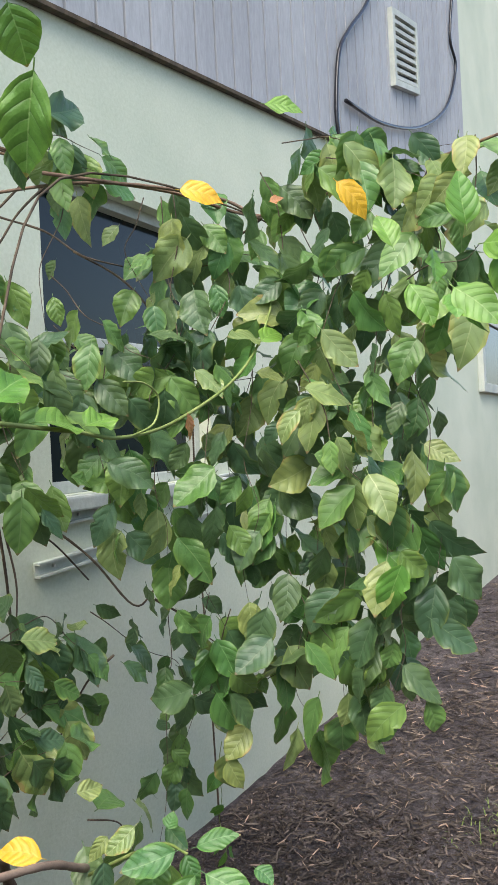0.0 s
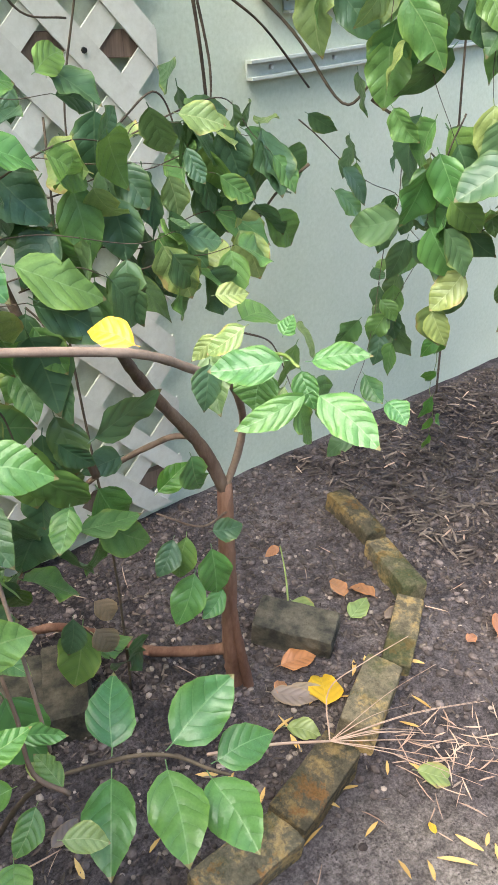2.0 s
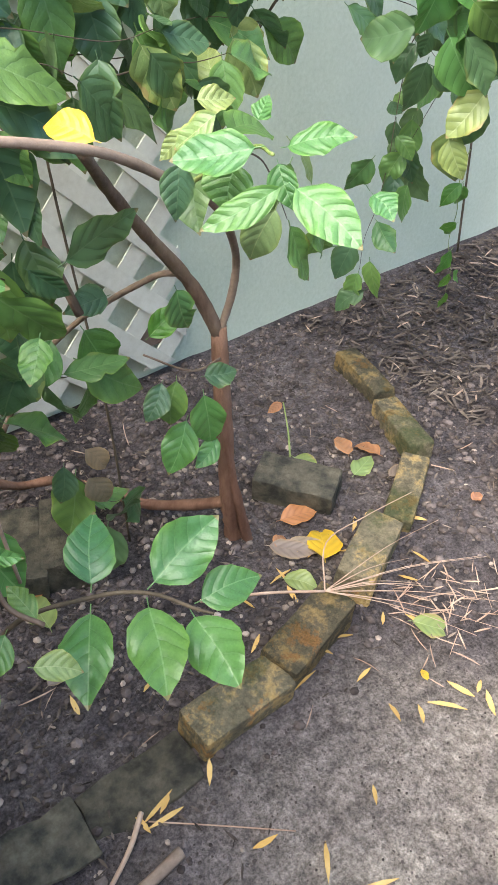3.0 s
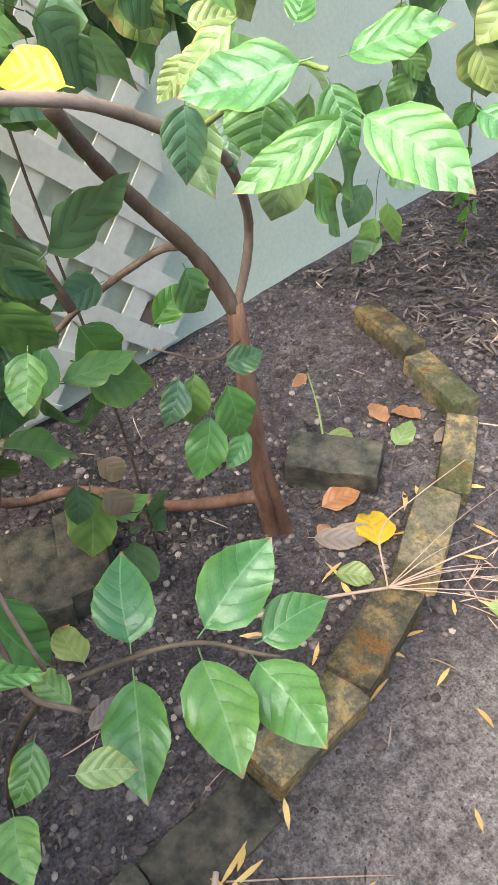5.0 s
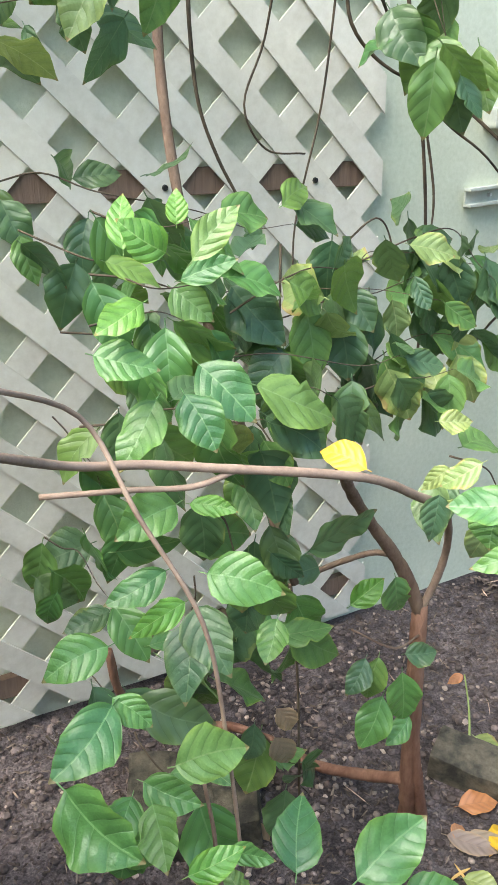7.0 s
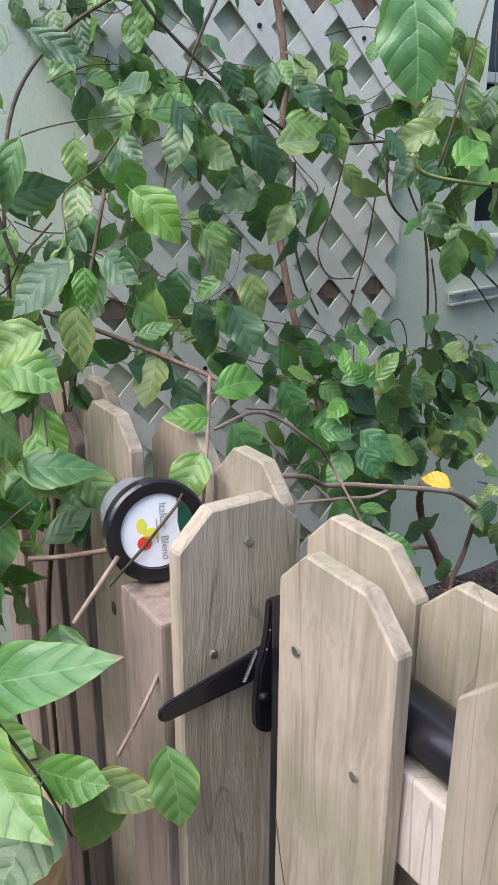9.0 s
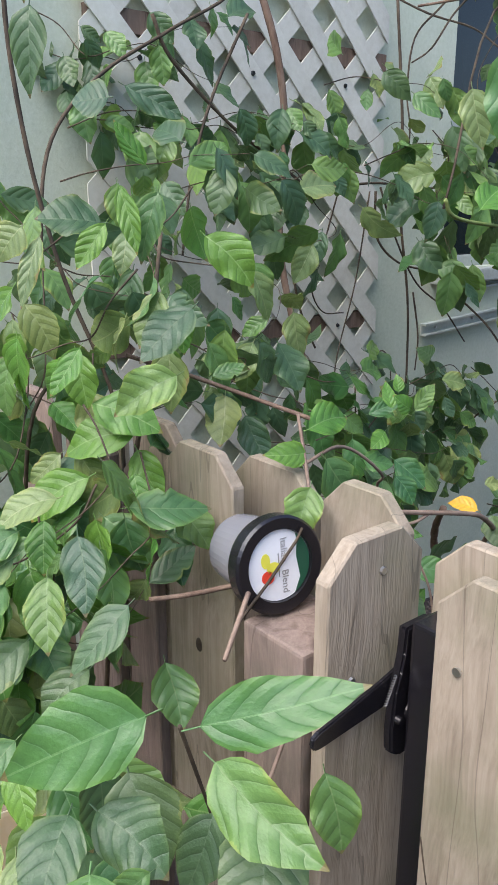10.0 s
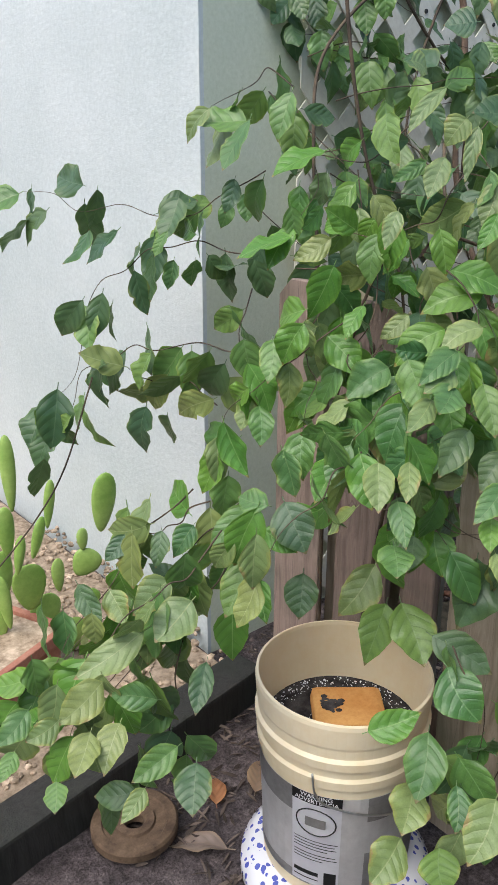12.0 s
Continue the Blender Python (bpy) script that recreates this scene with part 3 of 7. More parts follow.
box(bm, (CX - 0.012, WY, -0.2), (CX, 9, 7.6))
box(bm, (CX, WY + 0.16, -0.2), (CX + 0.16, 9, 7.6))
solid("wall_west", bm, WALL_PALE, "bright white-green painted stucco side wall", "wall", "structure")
bm = bmesh.new()
box(bm, (CX + 0.16, 8.84, -0.2), (12, 9, 7.6))
box(bm, (11.84, WY + 0.16, -0.2), (12, 8.84, 7.6))
solid("wall_back", bm, WALL, "plain painted stucco rear wall", "wall", "structure")
bm = bmesh.new()
box(bm, (CX - 0.02, WY - 0.02, 7.6), (12.1, 9.1, 7.75))
solid("roof", bm, SIDING, "flat pale roof slab over the house", "roof", "structure")

# unseen wall, added to block low sky light and deepen the shade
bm = bmesh.new()
box(bm, (-5.2, -4.2, -0.2), (12, -4.0, 2.6))
box(bm, (-5.2, -4.0, -0.2), (-5.0, 9, 2.6))
solid("wall_garden", bm, WALL_SKYBLOCK, "plain dark garden wall closing the yard", "wall", "structure")


def side_z(x):
    return 2.565 + 0.137 * (x - 1.919)


siding = thing("siding", "pale grey vertical grooved siding boards on the upper wall", "siding", kind="structure")
bx = 0.9
while bx < 7.0:
    bm = bmesh.new()
    prism(bm, [(bx, side_z(bx)), (bx + 0.128, side_z(bx + 0.128)), (bx + 0.128, 7.5), (bx, 7.5)], "y", WY - 0.022, WY - 0.003)
    part("siding_board", bm, SIDING, siding)
    bx += 0.142
bm = bmesh.new()
prism(bm, [(0.9, side_z(0.9)), (7.04, side_z(7.04)), (7.04, 7.5), (0.9, 7.5)], "y", WY - 0.008, WY - 0.004)
part("siding_backing", bm, SIDING, siding)
# drip edge in dark brown: the shadow line under the siding put into colour
bm = bmesh.new()
prism(bm, [(0.9, side_z(0.9) - 0.014), (7.04, side_z(7.04) - 0.014), (7.04, side_z(7.04)), (0.9, side_z(0.9))], "y", WY - 0.03, WY - 0.003)
part("drip_edge", bm, STEM_DARK, siding, "dark shadow-gap drip edge")

vent = thing("wall_vent", "white louvred gable vent set in grey siding", "vent", at=(5.32, WY, 3.6))
VX0, VX1, VZ, VH, VS = 5.05, 5.6, 3.5, 0.49, 0.25


def skewed(x0, x1, z0, z1):
    """A patch of the vent whose rows rise along the wall; heights above the vent's foot."""
    return [(x0, VZ + VS * (x0 - VX0) + z0), (x1, VZ + VS * (x1 - VX0) + z0), (x1, VZ + VS * (x1 - VX0) + z1), (x0, VZ + VS * (x0 - VX0) + z1)]


for x0, x1, z0, z1 in ((VX0, VX0 + 0.045, 0, VH), (VX1 - 0.045, VX1, 0, VH), (VX0 + 0.045, VX1 - 0.045, 0, 0.04), (VX0 + 0.045, VX1 - 0.045, VH - 0.04, VH)):
    bm = bmesh.new()
    prism(bm, skewed(x0, x1, z0, z1), "y", WY - 0.055, WY - 0.022)
    part("vent_frame", bm, WHITE, vent)
# no real hollow: a black sheet gives the shade between the slats
bm = bmesh.new()
prism(bm, skewed(VX0 + 0.045, VX1 - 0.045, 0.04, VH - 0.04), "y", WY - 0.026, WY - 0.0225)
part("vent_backing", bm, INK, vent, "dark opening behind the slats")
for i in range(8):
    bm = bmesh.new()
    prism(bm, skewed(VX0 + 0.047, VX1 - 0.047, 0.046 + 0.051 * i, 0.07 + 0.051 * i), "y", WY - 0.05, WY - 0.03)
    part("slat", bm, WHITE, vent)

# cables on the siding
for pts in ([(5.0, 1.76, 4.35), (4.642, 1.76, 3.842), (4.3, 1.76, 3.52), (4.132, 1.76, 3.321), (4.06, 1.76, 3.014), (4.08, 1.76, 2.85)], [(7.0, 1.76, 5.4), (6.724, 1.76, 4.826), (6.6, 1.76, 4.452), (6.747, 1.76, 4.286), (6.363, 1.76, 3.828), (5.621, 1.76, 3.43), (4.822, 1.76, 3.184), (4.2, 1.76, 3.1)]):
    bm = bmesh.new()
    tube(bm, smooth_line(pts, 6), 0.011, 0.011, 6)
    solid("cable", bm, BLACK, "black cable hanging loosely on the siding", "cable", smooth=True)

# chain by the window
chain = thing("chain", "short rusty steel chain hooked beside the window", "chain", at=(1.495, 1.660, 2.015))
cpts = [(1.481, 1.678, 2.016), (1.514, 1.634, 2.011), (1.542, 1.595, 1.999), (1.571, 1.556, 1.986), (1.596, 1.521, 1.973)]
for i in range(4):
    a, c = Vector(cpts[i]), Vector(cpts[i + 1])
    d = (c - a).normalized()
    s = d.cross(Vector((0, 1, 0.15) if i % 2 else (0, 0.2, 1))).normalized()
    hl, hw = (c - a).length * 0.5, 0.013
    mid = (a + c) / 2
    bm = bmesh.new()
    loop = [mid + d * hl * 1.12 * math.cos(q) + s * hw * math.sin(q) for q in (k * math.pi / 8 for k in range(17))]
    tube(bm, loop, 0.0032, 0.0032, 6)
    part("chain_link", bm, RUST, chain, smooth=True)
# window in the near part of the wall
win = thing("window_1", "dark window with white sill behind the vine", "window", kind="structure", at=(2.33, WY, 1.2))
bm = bmesh.new()
box(bm, (wx0, WY + 0.09, wz0), (wx1, WY + 0.1, wz1))
part("pane", bm, GLASS_DARK, win, "dark reflective glass")
bm = bmesh.new()
for lo, hi in (((wx0, WY + 0.05, wz0), (wx0 + 0.035, WY + 0.12, wz1)), ((wx1 - 0.035, WY + 0.05, wz0), (wx1, WY + 0.12, wz1)), ((wx0 + 0.035, WY + 0.05, wz1 - 0.035), (wx1 - 0.035, WY + 0.12, wz1)), ((wx0 + 0.035, WY + 0.05, wz0), (wx1 - 0.035, WY + 0.12, wz0 + 0.035)), ((wx0 + 0.035, WY + 0.06, 1.64), (wx1 - 0.035, WY + 0.11, 1.67))):
    box(bm, lo, hi, None, 0.003)
part("window_frame", bm, WHITE, win)
bm = bmesh.new()
box(bm, (wx0 - 0.05, WY - 0.04, wz0 - 0.045), (wx1 + 0.05, WY + 0.05, wz0 - 0.002), None, 0.006)
part("window_sill", bm, WHITE, win)
# far window
bm = bmesh.new()
box(bm, (7.3, WY - 0.03, 1.74), (8.35, WY - 0.01, 2.28))
far = thing("window_2", "dark far window in a white frame", "window", kind="structure", at=(7.8, WY, 1.7))
part("pane", bm, GLASS_DARK, far)
bm = bmesh.new()
for lo, hi in (((7.21, WY - 0.05, 1.66), (7.3, WY, 2.36)), ((8.35, WY - 0.05, 1.66), (8.44, WY, 2.36)), ((7.3, WY - 0.05, 2.28), (8.35, WY, 2.36)), ((7.3, WY - 0.05, 1.66), (8.35, WY, 1.74))):
    box(bm, lo, hi, None, 0.004)
part("window_frame", bm, WHITE, far)

# shutter tracks under the window
for z, x0, x1 in ((1.012, 1.822, 2.95), (1.14, 1.93, 2.95)):
    tr = thing("shutter_track", "white metal shutter track with screws on the wall", "track", "shutter tracks", at=(x0, WY, z))
    slope = Matrix.Translation((x0, 0, z)) @ Matrix.Rotation(radians(-3.2), 4, "Y") @ Matrix.Translation((-x0, 0, -z))
    bm = bmesh.new()
    box(bm, (x0, WY - 0.006, z - 0.02), (x1, WY - 0.001, z + 0.02), slope)
    box(bm, (x0, WY - 0.024, z + 0.014), (x1, WY - 0.006, z + 0.02), slope)
    box(bm, (x0, WY - 0.024, z - 0.02), (x1, WY - 0.006, z - 0.014), slope)
    part("rail", bm, WHITE, tr)
    for k in range(5):
        bm = bmesh.new()
        bmesh.ops.create_cone(bm, cap_ends=True, segments=8, radius1=0.006, radius2=0.004, depth=0.006, matrix=slope @ Matrix.Translation((x0 + 0.07 + 0.2 * k, WY - 0.009, z)) @ Matrix.Rotation(radians(90), 4, "X"))
        part("screw", bm, STEEL, tr)

# ---- lattice ----
LX0, LX1, LZ0, LZ1 = 0.64, 1.572, 0.03, 2.0
LCX, LCZ, PITCH = 1.41, 1.067, 0.158
lat = thing("lattice_panel", "off-white diagonal lattice panel fixed against the wall", "lattice", at=(1.1, WY, 0.03))


def lattice_strip(c, sign, y0, y1):
    # centre line: x - sign * z = c, clipped to the panel
    half = 0.0245 * math.sqrt(2)
    pts = []
    zlo, zhi = LZ0, LZ1
    xa, xb = c + sign * zlo, c + sign * zhi
    lo, hi = min(xa, xb), max(xa, xb)
    if hi < LX0 + 0.03 or lo > LX1 - 0.03:
        return None
    bm = bmesh.new()
    prism(bm, [(xa - half, zlo), (xa + half, zlo), (xb + half, zhi), (xb - half, zhi)], "y", y0, y1)
    for co, no in (((LX0, 0, 0), (-1, 0, 0)), ((LX1, 0, 0), (1, 0, 0))):
        g = bmesh.ops.bisect_plane(bm, geom=bm.verts[:] + bm.edges[:] + bm.faces[:], plane_co=co, plane_no=no, clear_outer=True)
        edges = [e for e in g["geom_cut"] if isinstance(e, bmesh.types.BMEdge)]
        if edges:
            bmesh.ops.contextual_create(bm, geom=edges)
    return bm


for k in range(-20, 21):
    b = lattice_strip(LCX - LCZ + k * PITCH, 1, WY - 0.0255, WY - 0.021)
    if b and b.verts:
        part("lattice_strip", b, LATTICE, lat)
    b = lattice_strip(LCX + LCZ + k * PITCH, -1, WY - 0.031, WY - 0.0265)
    if b and b.verts:
        part("lattice_strip", b, LATTICE, lat)
for ix in range(6):
    for iz in (-1, 0, 4):
        x, z = LCX - ix * PITCH, LCZ + iz * PITCH
        bm = bmesh.new()
        bmesh.ops.create_cone(bm, cap_ends=True, segments=8, radius1=0.006, radius2=0.005, depth=0.004, matrix=Matrix.Translation((x, WY - 0.033, z)) @ Matrix.Rotation(radians(90), 4, "X"))
        if (ix + iz) % 2 == 0:
            part("nail", bm, INK, lat, "dark nail head")
        else:
            bm.free()
for z in (0.11, 1.075, 1.77):
    bm = bmesh.new()
    box(bm, (0.66, WY - 0.0205, z - 0.024), (1.58, WY - 0.001, z + 0.024), None, 0.002)
    solid("batten", bm, RED_WOOD, "reddish brown wooden batten behind the lattice", "batten", group="lattice battens")


# ---- fence and gate ----
def picket(parent, face_axis, at, across0, across1, z0, z1, thick=0.018, ear=0.035, material=None, name="picket"):
    """An upright board with clipped corners. at: the plane of its outer face; across: its extent along the fence."""
    a, b = sorted((across0, across1))
    outline = [(a, z0), (b, z0), (b, z1 - ear), (b - ear, z1), (a + ear, z1), (a, z1 - ear)]
    bm = bmesh.new()
    prism(bm, outline, face_axis, at, at + thick)
    es = [e for e in bm.edges]
    bmesh.ops.bevel(bm, geom=es, offset=0.002, segments=1, affect="EDGES")
    return part(name, bm, material or WOOD, parent)


fence = thing("fence", "weathered wooden picket fence with boards on both sides", "fence", at=(0.36, 1.2, 0))
for y0, y1, top, mat in ((1.35, 1.49, 1.095, WOOD_OLD), (1.16, 1.30, 1.075, WOOD_OLD), (1.045, 1.125, 1.06, WOOD_OLD), (0.865, 1.01, 1.105, WOOD)):
    picket(fence, "x", 0.322, y0, y1, 0.03, top, material=mat)
for y0, y1, top in ((1.25, 1.39, 1.09), (1.08, 1.21, 1.085), (0.80, 0.955, 1.085), (0.665, 0.79, 1.095)):
    picket(fence, "x", 0.392, y0, y1, 0.03, top)
for z in (0.25, 0.9):
    bm = bmesh.new()
    box(bm, (0.343, 0.775, z - 0.04), (0.389, 1.5, z + 0.04), None, 0.003)
    part("rail", bm, WOOD_OLD, fence)
for y, z, r in ((1.23, 0.99, 0.009), (0.94, 0.83, 0.008), (1.09, 0.95, 0.006), (1.42, 0.96, 0.007)):
    bm = bmesh.new()
    bmesh.ops.create_cone(bm, cap_ends=True, segments=10, radius1=r, radius2=r * 0.7, depth=0.002, matrix=Matrix.Translation((0.3213, y, z)) @ Matrix.Rotation(radians(-90), 4, "Y") @ Matrix.Diagonal((1.4, 0.9, 1, 1)))
    part("knot", bm, STEM_DARK, fence, "dark knot in the board")
post = thing("fence_post", "square weathered fence post with a rough sawn top", "fence post", at=(0.31, 0.73, 0))
bm = bmesh.new()
box(bm, (0.262, 0.677, -0.02), (0.352, 0.772, 0.962), None, 0.004)
part("post", bm, WOOD_OLD, post)
picket(post, "y", 0.652, 0.27, 0.408, 0.03, 1.08, thick=0.02, material=WOOD, name="side_board")

gate = thing("garden_gate", "wooden picket gate on a black steel frame", "gate", at=(0.36, 0.1, 0.05))
for y0, y1, top in ((0.425, 0.568, 1.082), (0.228, 0.37, 1.085), (0.03, 0.175, 1.07), (-0.165, -0.02, 1.075), (-0.36, -0.215, 1.07)):
    picket(gate, "x", 0.322, y0, y1, 0.07, top)
for y0, y1, top in ((0.482, 0.628, 1.075), (0.335, 0.477, 1.075), (0.13, 0.27, 1.07), (-0.07, 0.075, 1.07), (-0.265, -0.12, 1.07)):
    picket(gate, "x", 0.396, y0, y1, 0.07, top)
bm = bmesh.new()
box(bm, (0.345, 0.572, 0.08), (0.385, 0.612, 1.0), None, 0.004)
part("gate_upright", bm, BLACK, gate, "black square steel tube")
bm = bmesh.new()
box(bm, (0.345, -0.37, 0.08), (0.385, -0.33, 1.0), None, 0.004)
part("gate_upright", bm, BLACK, gate)
bm = bmesh.new()
tube(bm, [Vector((0.367, -0.33 + 0.09 * i, 0.965)) for i in range(11)], 0.0255, 0.0255, 16)
part("top_tube", bm, BLACK, gate, "black glossy round rail", smooth=True)
for z in (0.89, 0.25):
    bm = bmesh.new()
    box(bm, (0.344, -0.33, z - 0.045), (0.388, 0.57, z + 0.045), None, 0.003)
    part("gate_rail", bm, WOOD_PALE, gate, "pale planed wooden rail")
for pts in ([(0.566, 0.79), (0.555, 0.74), (0.54, 0.69), (0.528, 0.65), (0.522, 0.62)], [(0.503, 0.71), (0.506, 0.66), (0.503, 0.62), (0.507, 0.56), (0.505, 0.5)]):
    bm = bmesh.new()
    tube(bm, smooth_line([(0.3222, y, z) for y, z in pts], 4), 0.0012, 0.0004, 4)
    part("crack", bm, STEM_DARK, gate, "dark split in the grain")
hinge_post = thing("gate_post", "square weathered post carrying the gate", "fence post", at=(0.36, -0.45, 0))
bm = bmesh.new()
box(bm, (0.315, -0.5, -0.02), (0.405, -0.4, 1.02), None, 0.004)
part("post", bm, WOOD_OLD, hinge_post)
for y, z in ((0.54, 0.99), (0.5, 0.6), (0.3, 0.99), (0.26, 0.92), (0.46, 0.92)):
    bm = bmesh.new()
    bmesh.ops.create_cone(bm, cap_ends=True, segments=8, radius1=0.0045, radius2=0.004, depth=0.004, matrix=Matrix.Translation((0.321, y, z)) @ Matrix.Rotation(radians(90), 4, "Y"))
    part("screw", bm, STEEL, gate)
for x, z in ((0.345, 1.04), (0.305, 0.93), (0.34, 0.6)):
    bm = bmesh.new()
    bmesh.ops.create_cone(bm, cap_ends=True, segments=8, radius1=0.005, radius2=0.004, depth=0.004, matrix=Matrix.Translation((x, 0.651, z)) @ Matrix.Rotation(radians(90), 4, "X"))
    part("screw", bm, STEEL, post)

latch = thing("gate_latch", "black steel gate latch with a lever and spring", "latch", at=(0.37, 0.63, 0.9))
bm = bmesh.new()
prism(bm, [(0.338, 0.845), (0.352, 0.835), (0.392, 0.835), (0.392, 0.985), (0.352, 0.985), (0.35, 0.955), (0.346, 0.935), (0.34, 0.915), (0.336, 0.87)], "y", 0.622, 0.634)
bmesh.ops.bevel(bm, geom=bm.edges[:], offset=0.0025, segments=2, affect="EDGES")
part("latch_plate", bm, BLACK, latch)
bm = bmesh.new()
prism(bm, [(0.237, 0.893), (0.241, 0.887), (0.248, 0.886), (0.335, 0.893), (0.37, 0.9), (0.37, 0.935), (0.335, 0.925), (0.245, 0.905), (0.239, 0.901)], "y", 0.635, 0.641)
bmesh.ops.bevel(bm, geom=bm.edges[:], offset=0.0015, segments=2, affect="EDGES")
part("lever", bm, BLACK, latch)
bm = bmesh.new()
bmesh.ops.create_cone(bm, cap_ends=True, segments=14, radius1=0.005, radius2=0.004, depth=0.006, matrix=Matrix.Translation((0.343, 0.618, 0.885)) @ Matrix.Rotation(radians(90), 4, "X"))
part("rivet", bm, BLACK, latch)
bm = bmesh.new()
spr = [Vector((0.318, 0.617, 0.913)) + Vector((0.014, 0, 0.03)) * (i / 60) + Vector((0.0016 * math.cos(i * 1.3), 0.0016 * math.sin(i * 1.3), 0)) for i in range(61)]
tube(bm, spr, 0.0005, 0.0005, 4)
part("spring", bm, STEEL, latch, "small zinc coil spring")
bm = bmesh.new()
bmesh.ops.create_cone(bm, cap_ends=True, segments=12, radius1=0.01, radius2=0.008, depth=0.012, matrix=Matrix.Translation((0.36, 0.612, 0.89)) @ Matrix.Rotation(radians(90), 4, "X"))
part("bolt", bm, BLACK, latch)

# tub lying on the post
tub = thing("food_tub", "plastic tub with black lid and printed label on the post", "tub", at=(0.31, 0.74, 1.03))
axis = Vector((-0.14, -0.96, 0.14)).normalized()
tm = Matrix.Translation((0.303, 0.765, 1.018)) @ axis.to_track_quat("Z", "Y").to_matrix().to_4x4() @ Matrix.Diagonal((0.93, 0.93, 0.93, 1))


def disc(bm, r0, z0, r1, z1, m, sides=40):
    bmesh.ops.create_cone(bm, cap_ends=True, segments=sides, radius1=r0, radius2=r1, depth=z1 - z0, matrix=m @ Matrix.Translation((0, 0, (z0 + z1) / 2)))


bm = bmesh.new()
disc(bm, 0.043, -0.085, 0.052, -0.002, tm)
part("tub_body", bm, CLEAR, tub, "clear ribbed plastic body")
bm = bmesh.new()
lathe(bm, [(0.042, -0.012), (0.0575, -0.012), (0.059, -0.008), (0.059, 0.008), (0.056, 0.011), (0.0435, 0.0105), (0.0425, 0.003)], 48)
bmesh.ops.transform(bm, matrix=tm, verts=bm.verts)
lid = part("lid", bm, BLACK, tub, "black plastic lid rim", smooth=False)
bm = bmesh.new()
disc(bm, 0.0424, 0.004, 0.0424, 0.0062, tm)
label_disc = part("label", bm, PAPER, lid, "white round paper label")


def flat(bm, outline, z0, z1, m):
    a = [bm.verts.new(m @ Vector((x, y, z0))) for x, y in outline]
    b = [bm.verts.new(m @ Vector((x, y, z1))) for x, y in outline]
    bm.faces.new(a[::-1])
    bm.faces.new(b)
    for i in range(len(a)):
        bm.faces.new((a[i], a[(i + 1) % len(a)], b[(i + 1) % len(a)], b[i]))


def blob(cx, cy, rx, ry, n=14):
    return [(cx + rx * math.cos(2 * math.pi * i / n), cy + ry * math.sin(2 * math.pi * i / n)) for i in range(n)]


bm = bmesh.new()
flat(bm, [(0.042 * math.cos(a), 0.042 * math.sin(a)) for a in [radians(-62 + 9 * i) for i in range(14)]] + [(0.026, 0.026), (0.024, 0.006), (0.028, -0.02)], 0.0063, 0.0068, tm)
part("printed_band", bm, PRINT_GREEN, label_disc, "dark green printed band")
for cx, cy, rx, ry, mt in ((-0.016, -0.012, 0.0085, 0.008, FRUIT_RED), (-0.008, -0.002, 0.009, 0.007, FRUIT_YEL), (-0.018, 0.008, 0.006, 0.009, FRUIT_YEL)):
    bm = bmesh.new()
    flat(bm, blob(cx, cy, rx, ry), 0.0063, 0.0069, tm)
    part("printed_shape", bm, mt, label_disc)
for text, size, x0, y0, ink in (("Italian", 0.0125, 0.0035, 0.021, GREY_PRINT), ("Blend", 0.0125, 0.0035, -0.017, GREY_PRINT)):
    fc = bpy.data.curves.new("words", "FONT")
    fc.body, fc.size, fc.extrude = text, size, 0.0002
    fc.align_x = "CENTER"
    tmp = new("words", fc)
    me = bpy.data.meshes.new_from_object(tmp.evaluated_get(bpy.context.evaluated_depsgraph_get()))
    bpy.data.objects.remove(tmp)
    for v in me.vertices:
        v.co = tm @ Vector((x0 + v.co.y, y0 - 0.004 - v.co.x, 0.0067 + v.co.z))
    me.materials.clear()
    me.materials.append(ink)
    w = new("words", me)
    w.parent = label_disc
    w.matrix_parent_inverse = Matrix()
bm = bmesh.new()
flat(bm, [(-0.0012, -0.014), (0.0002, -0.014), (0.0002, 0.014), (-0.0012, 0.014)], 0.0063, 0.0068, tm)
part("print_bar", bm, GREY_PRINT, label_disc)
bm = bmesh.new()
tube(bm, [tm @ Vector(p) for p in ((-0.062, -0.05, 0.014), (-0.02, -0.015, 0.0125), (0.022, 0.026, 0.0125), (0.03, 0.04, 0.014))], 0.0018, 0.0015, 6)
solid("dark_twig", bm, STEM_DARK, "thin dark dry twig lying across the tub lid", "twig")

# ---- bucket on a ceramic pot ----
BX, BY, BZ, BR = 0.022, 0.995, 0.55, 0.142
pot = thing("ceramic_stool", "white glazed ceramic stand with blue flower pattern", "plant stand", at=(0.103, 1.065, 0))
bm = bmesh.new()
lathe(bm, [(0.14, 0.0), (0.172, 0.012), (0.184, 0.032), (0.182, 0.052), (0.166, 0.07), (0.15, 0.08), (0.12, 0.0805)], 56, (0.103, 1.065, 0))
part("stand_body", bm, CERAMIC, pot, smooth=True)

bucket = thing("bucket", "cream plastic bucket with grey printed label on a ceramic stand", "bucket", at=(0.103, 1.065, 0.081))
bm = bmesh.new()
outer = [(0.122, 0.193), (0.125, 0.198), (0.134, 0.43), (0.139, 0.432), (0.14, 0.447), (0.136, 0.452), (0.1365, 0.467), (0.142, 0.47), (0.143, 0.484), (0.138, 0.489), (0.139, 0.505), (0.1405, 0.51), (0.143, 0.543), (0.142, 0.55)]
inner = [(0.1375, 0.551), (0.136, 0.545), (0.118, 0.2)]
lathe(bm, outer + inner, 64, (BX, BY, 0))
part("bucket_body", bm, PLASTIC, bucket, smooth=False)
bm = bmesh.new()
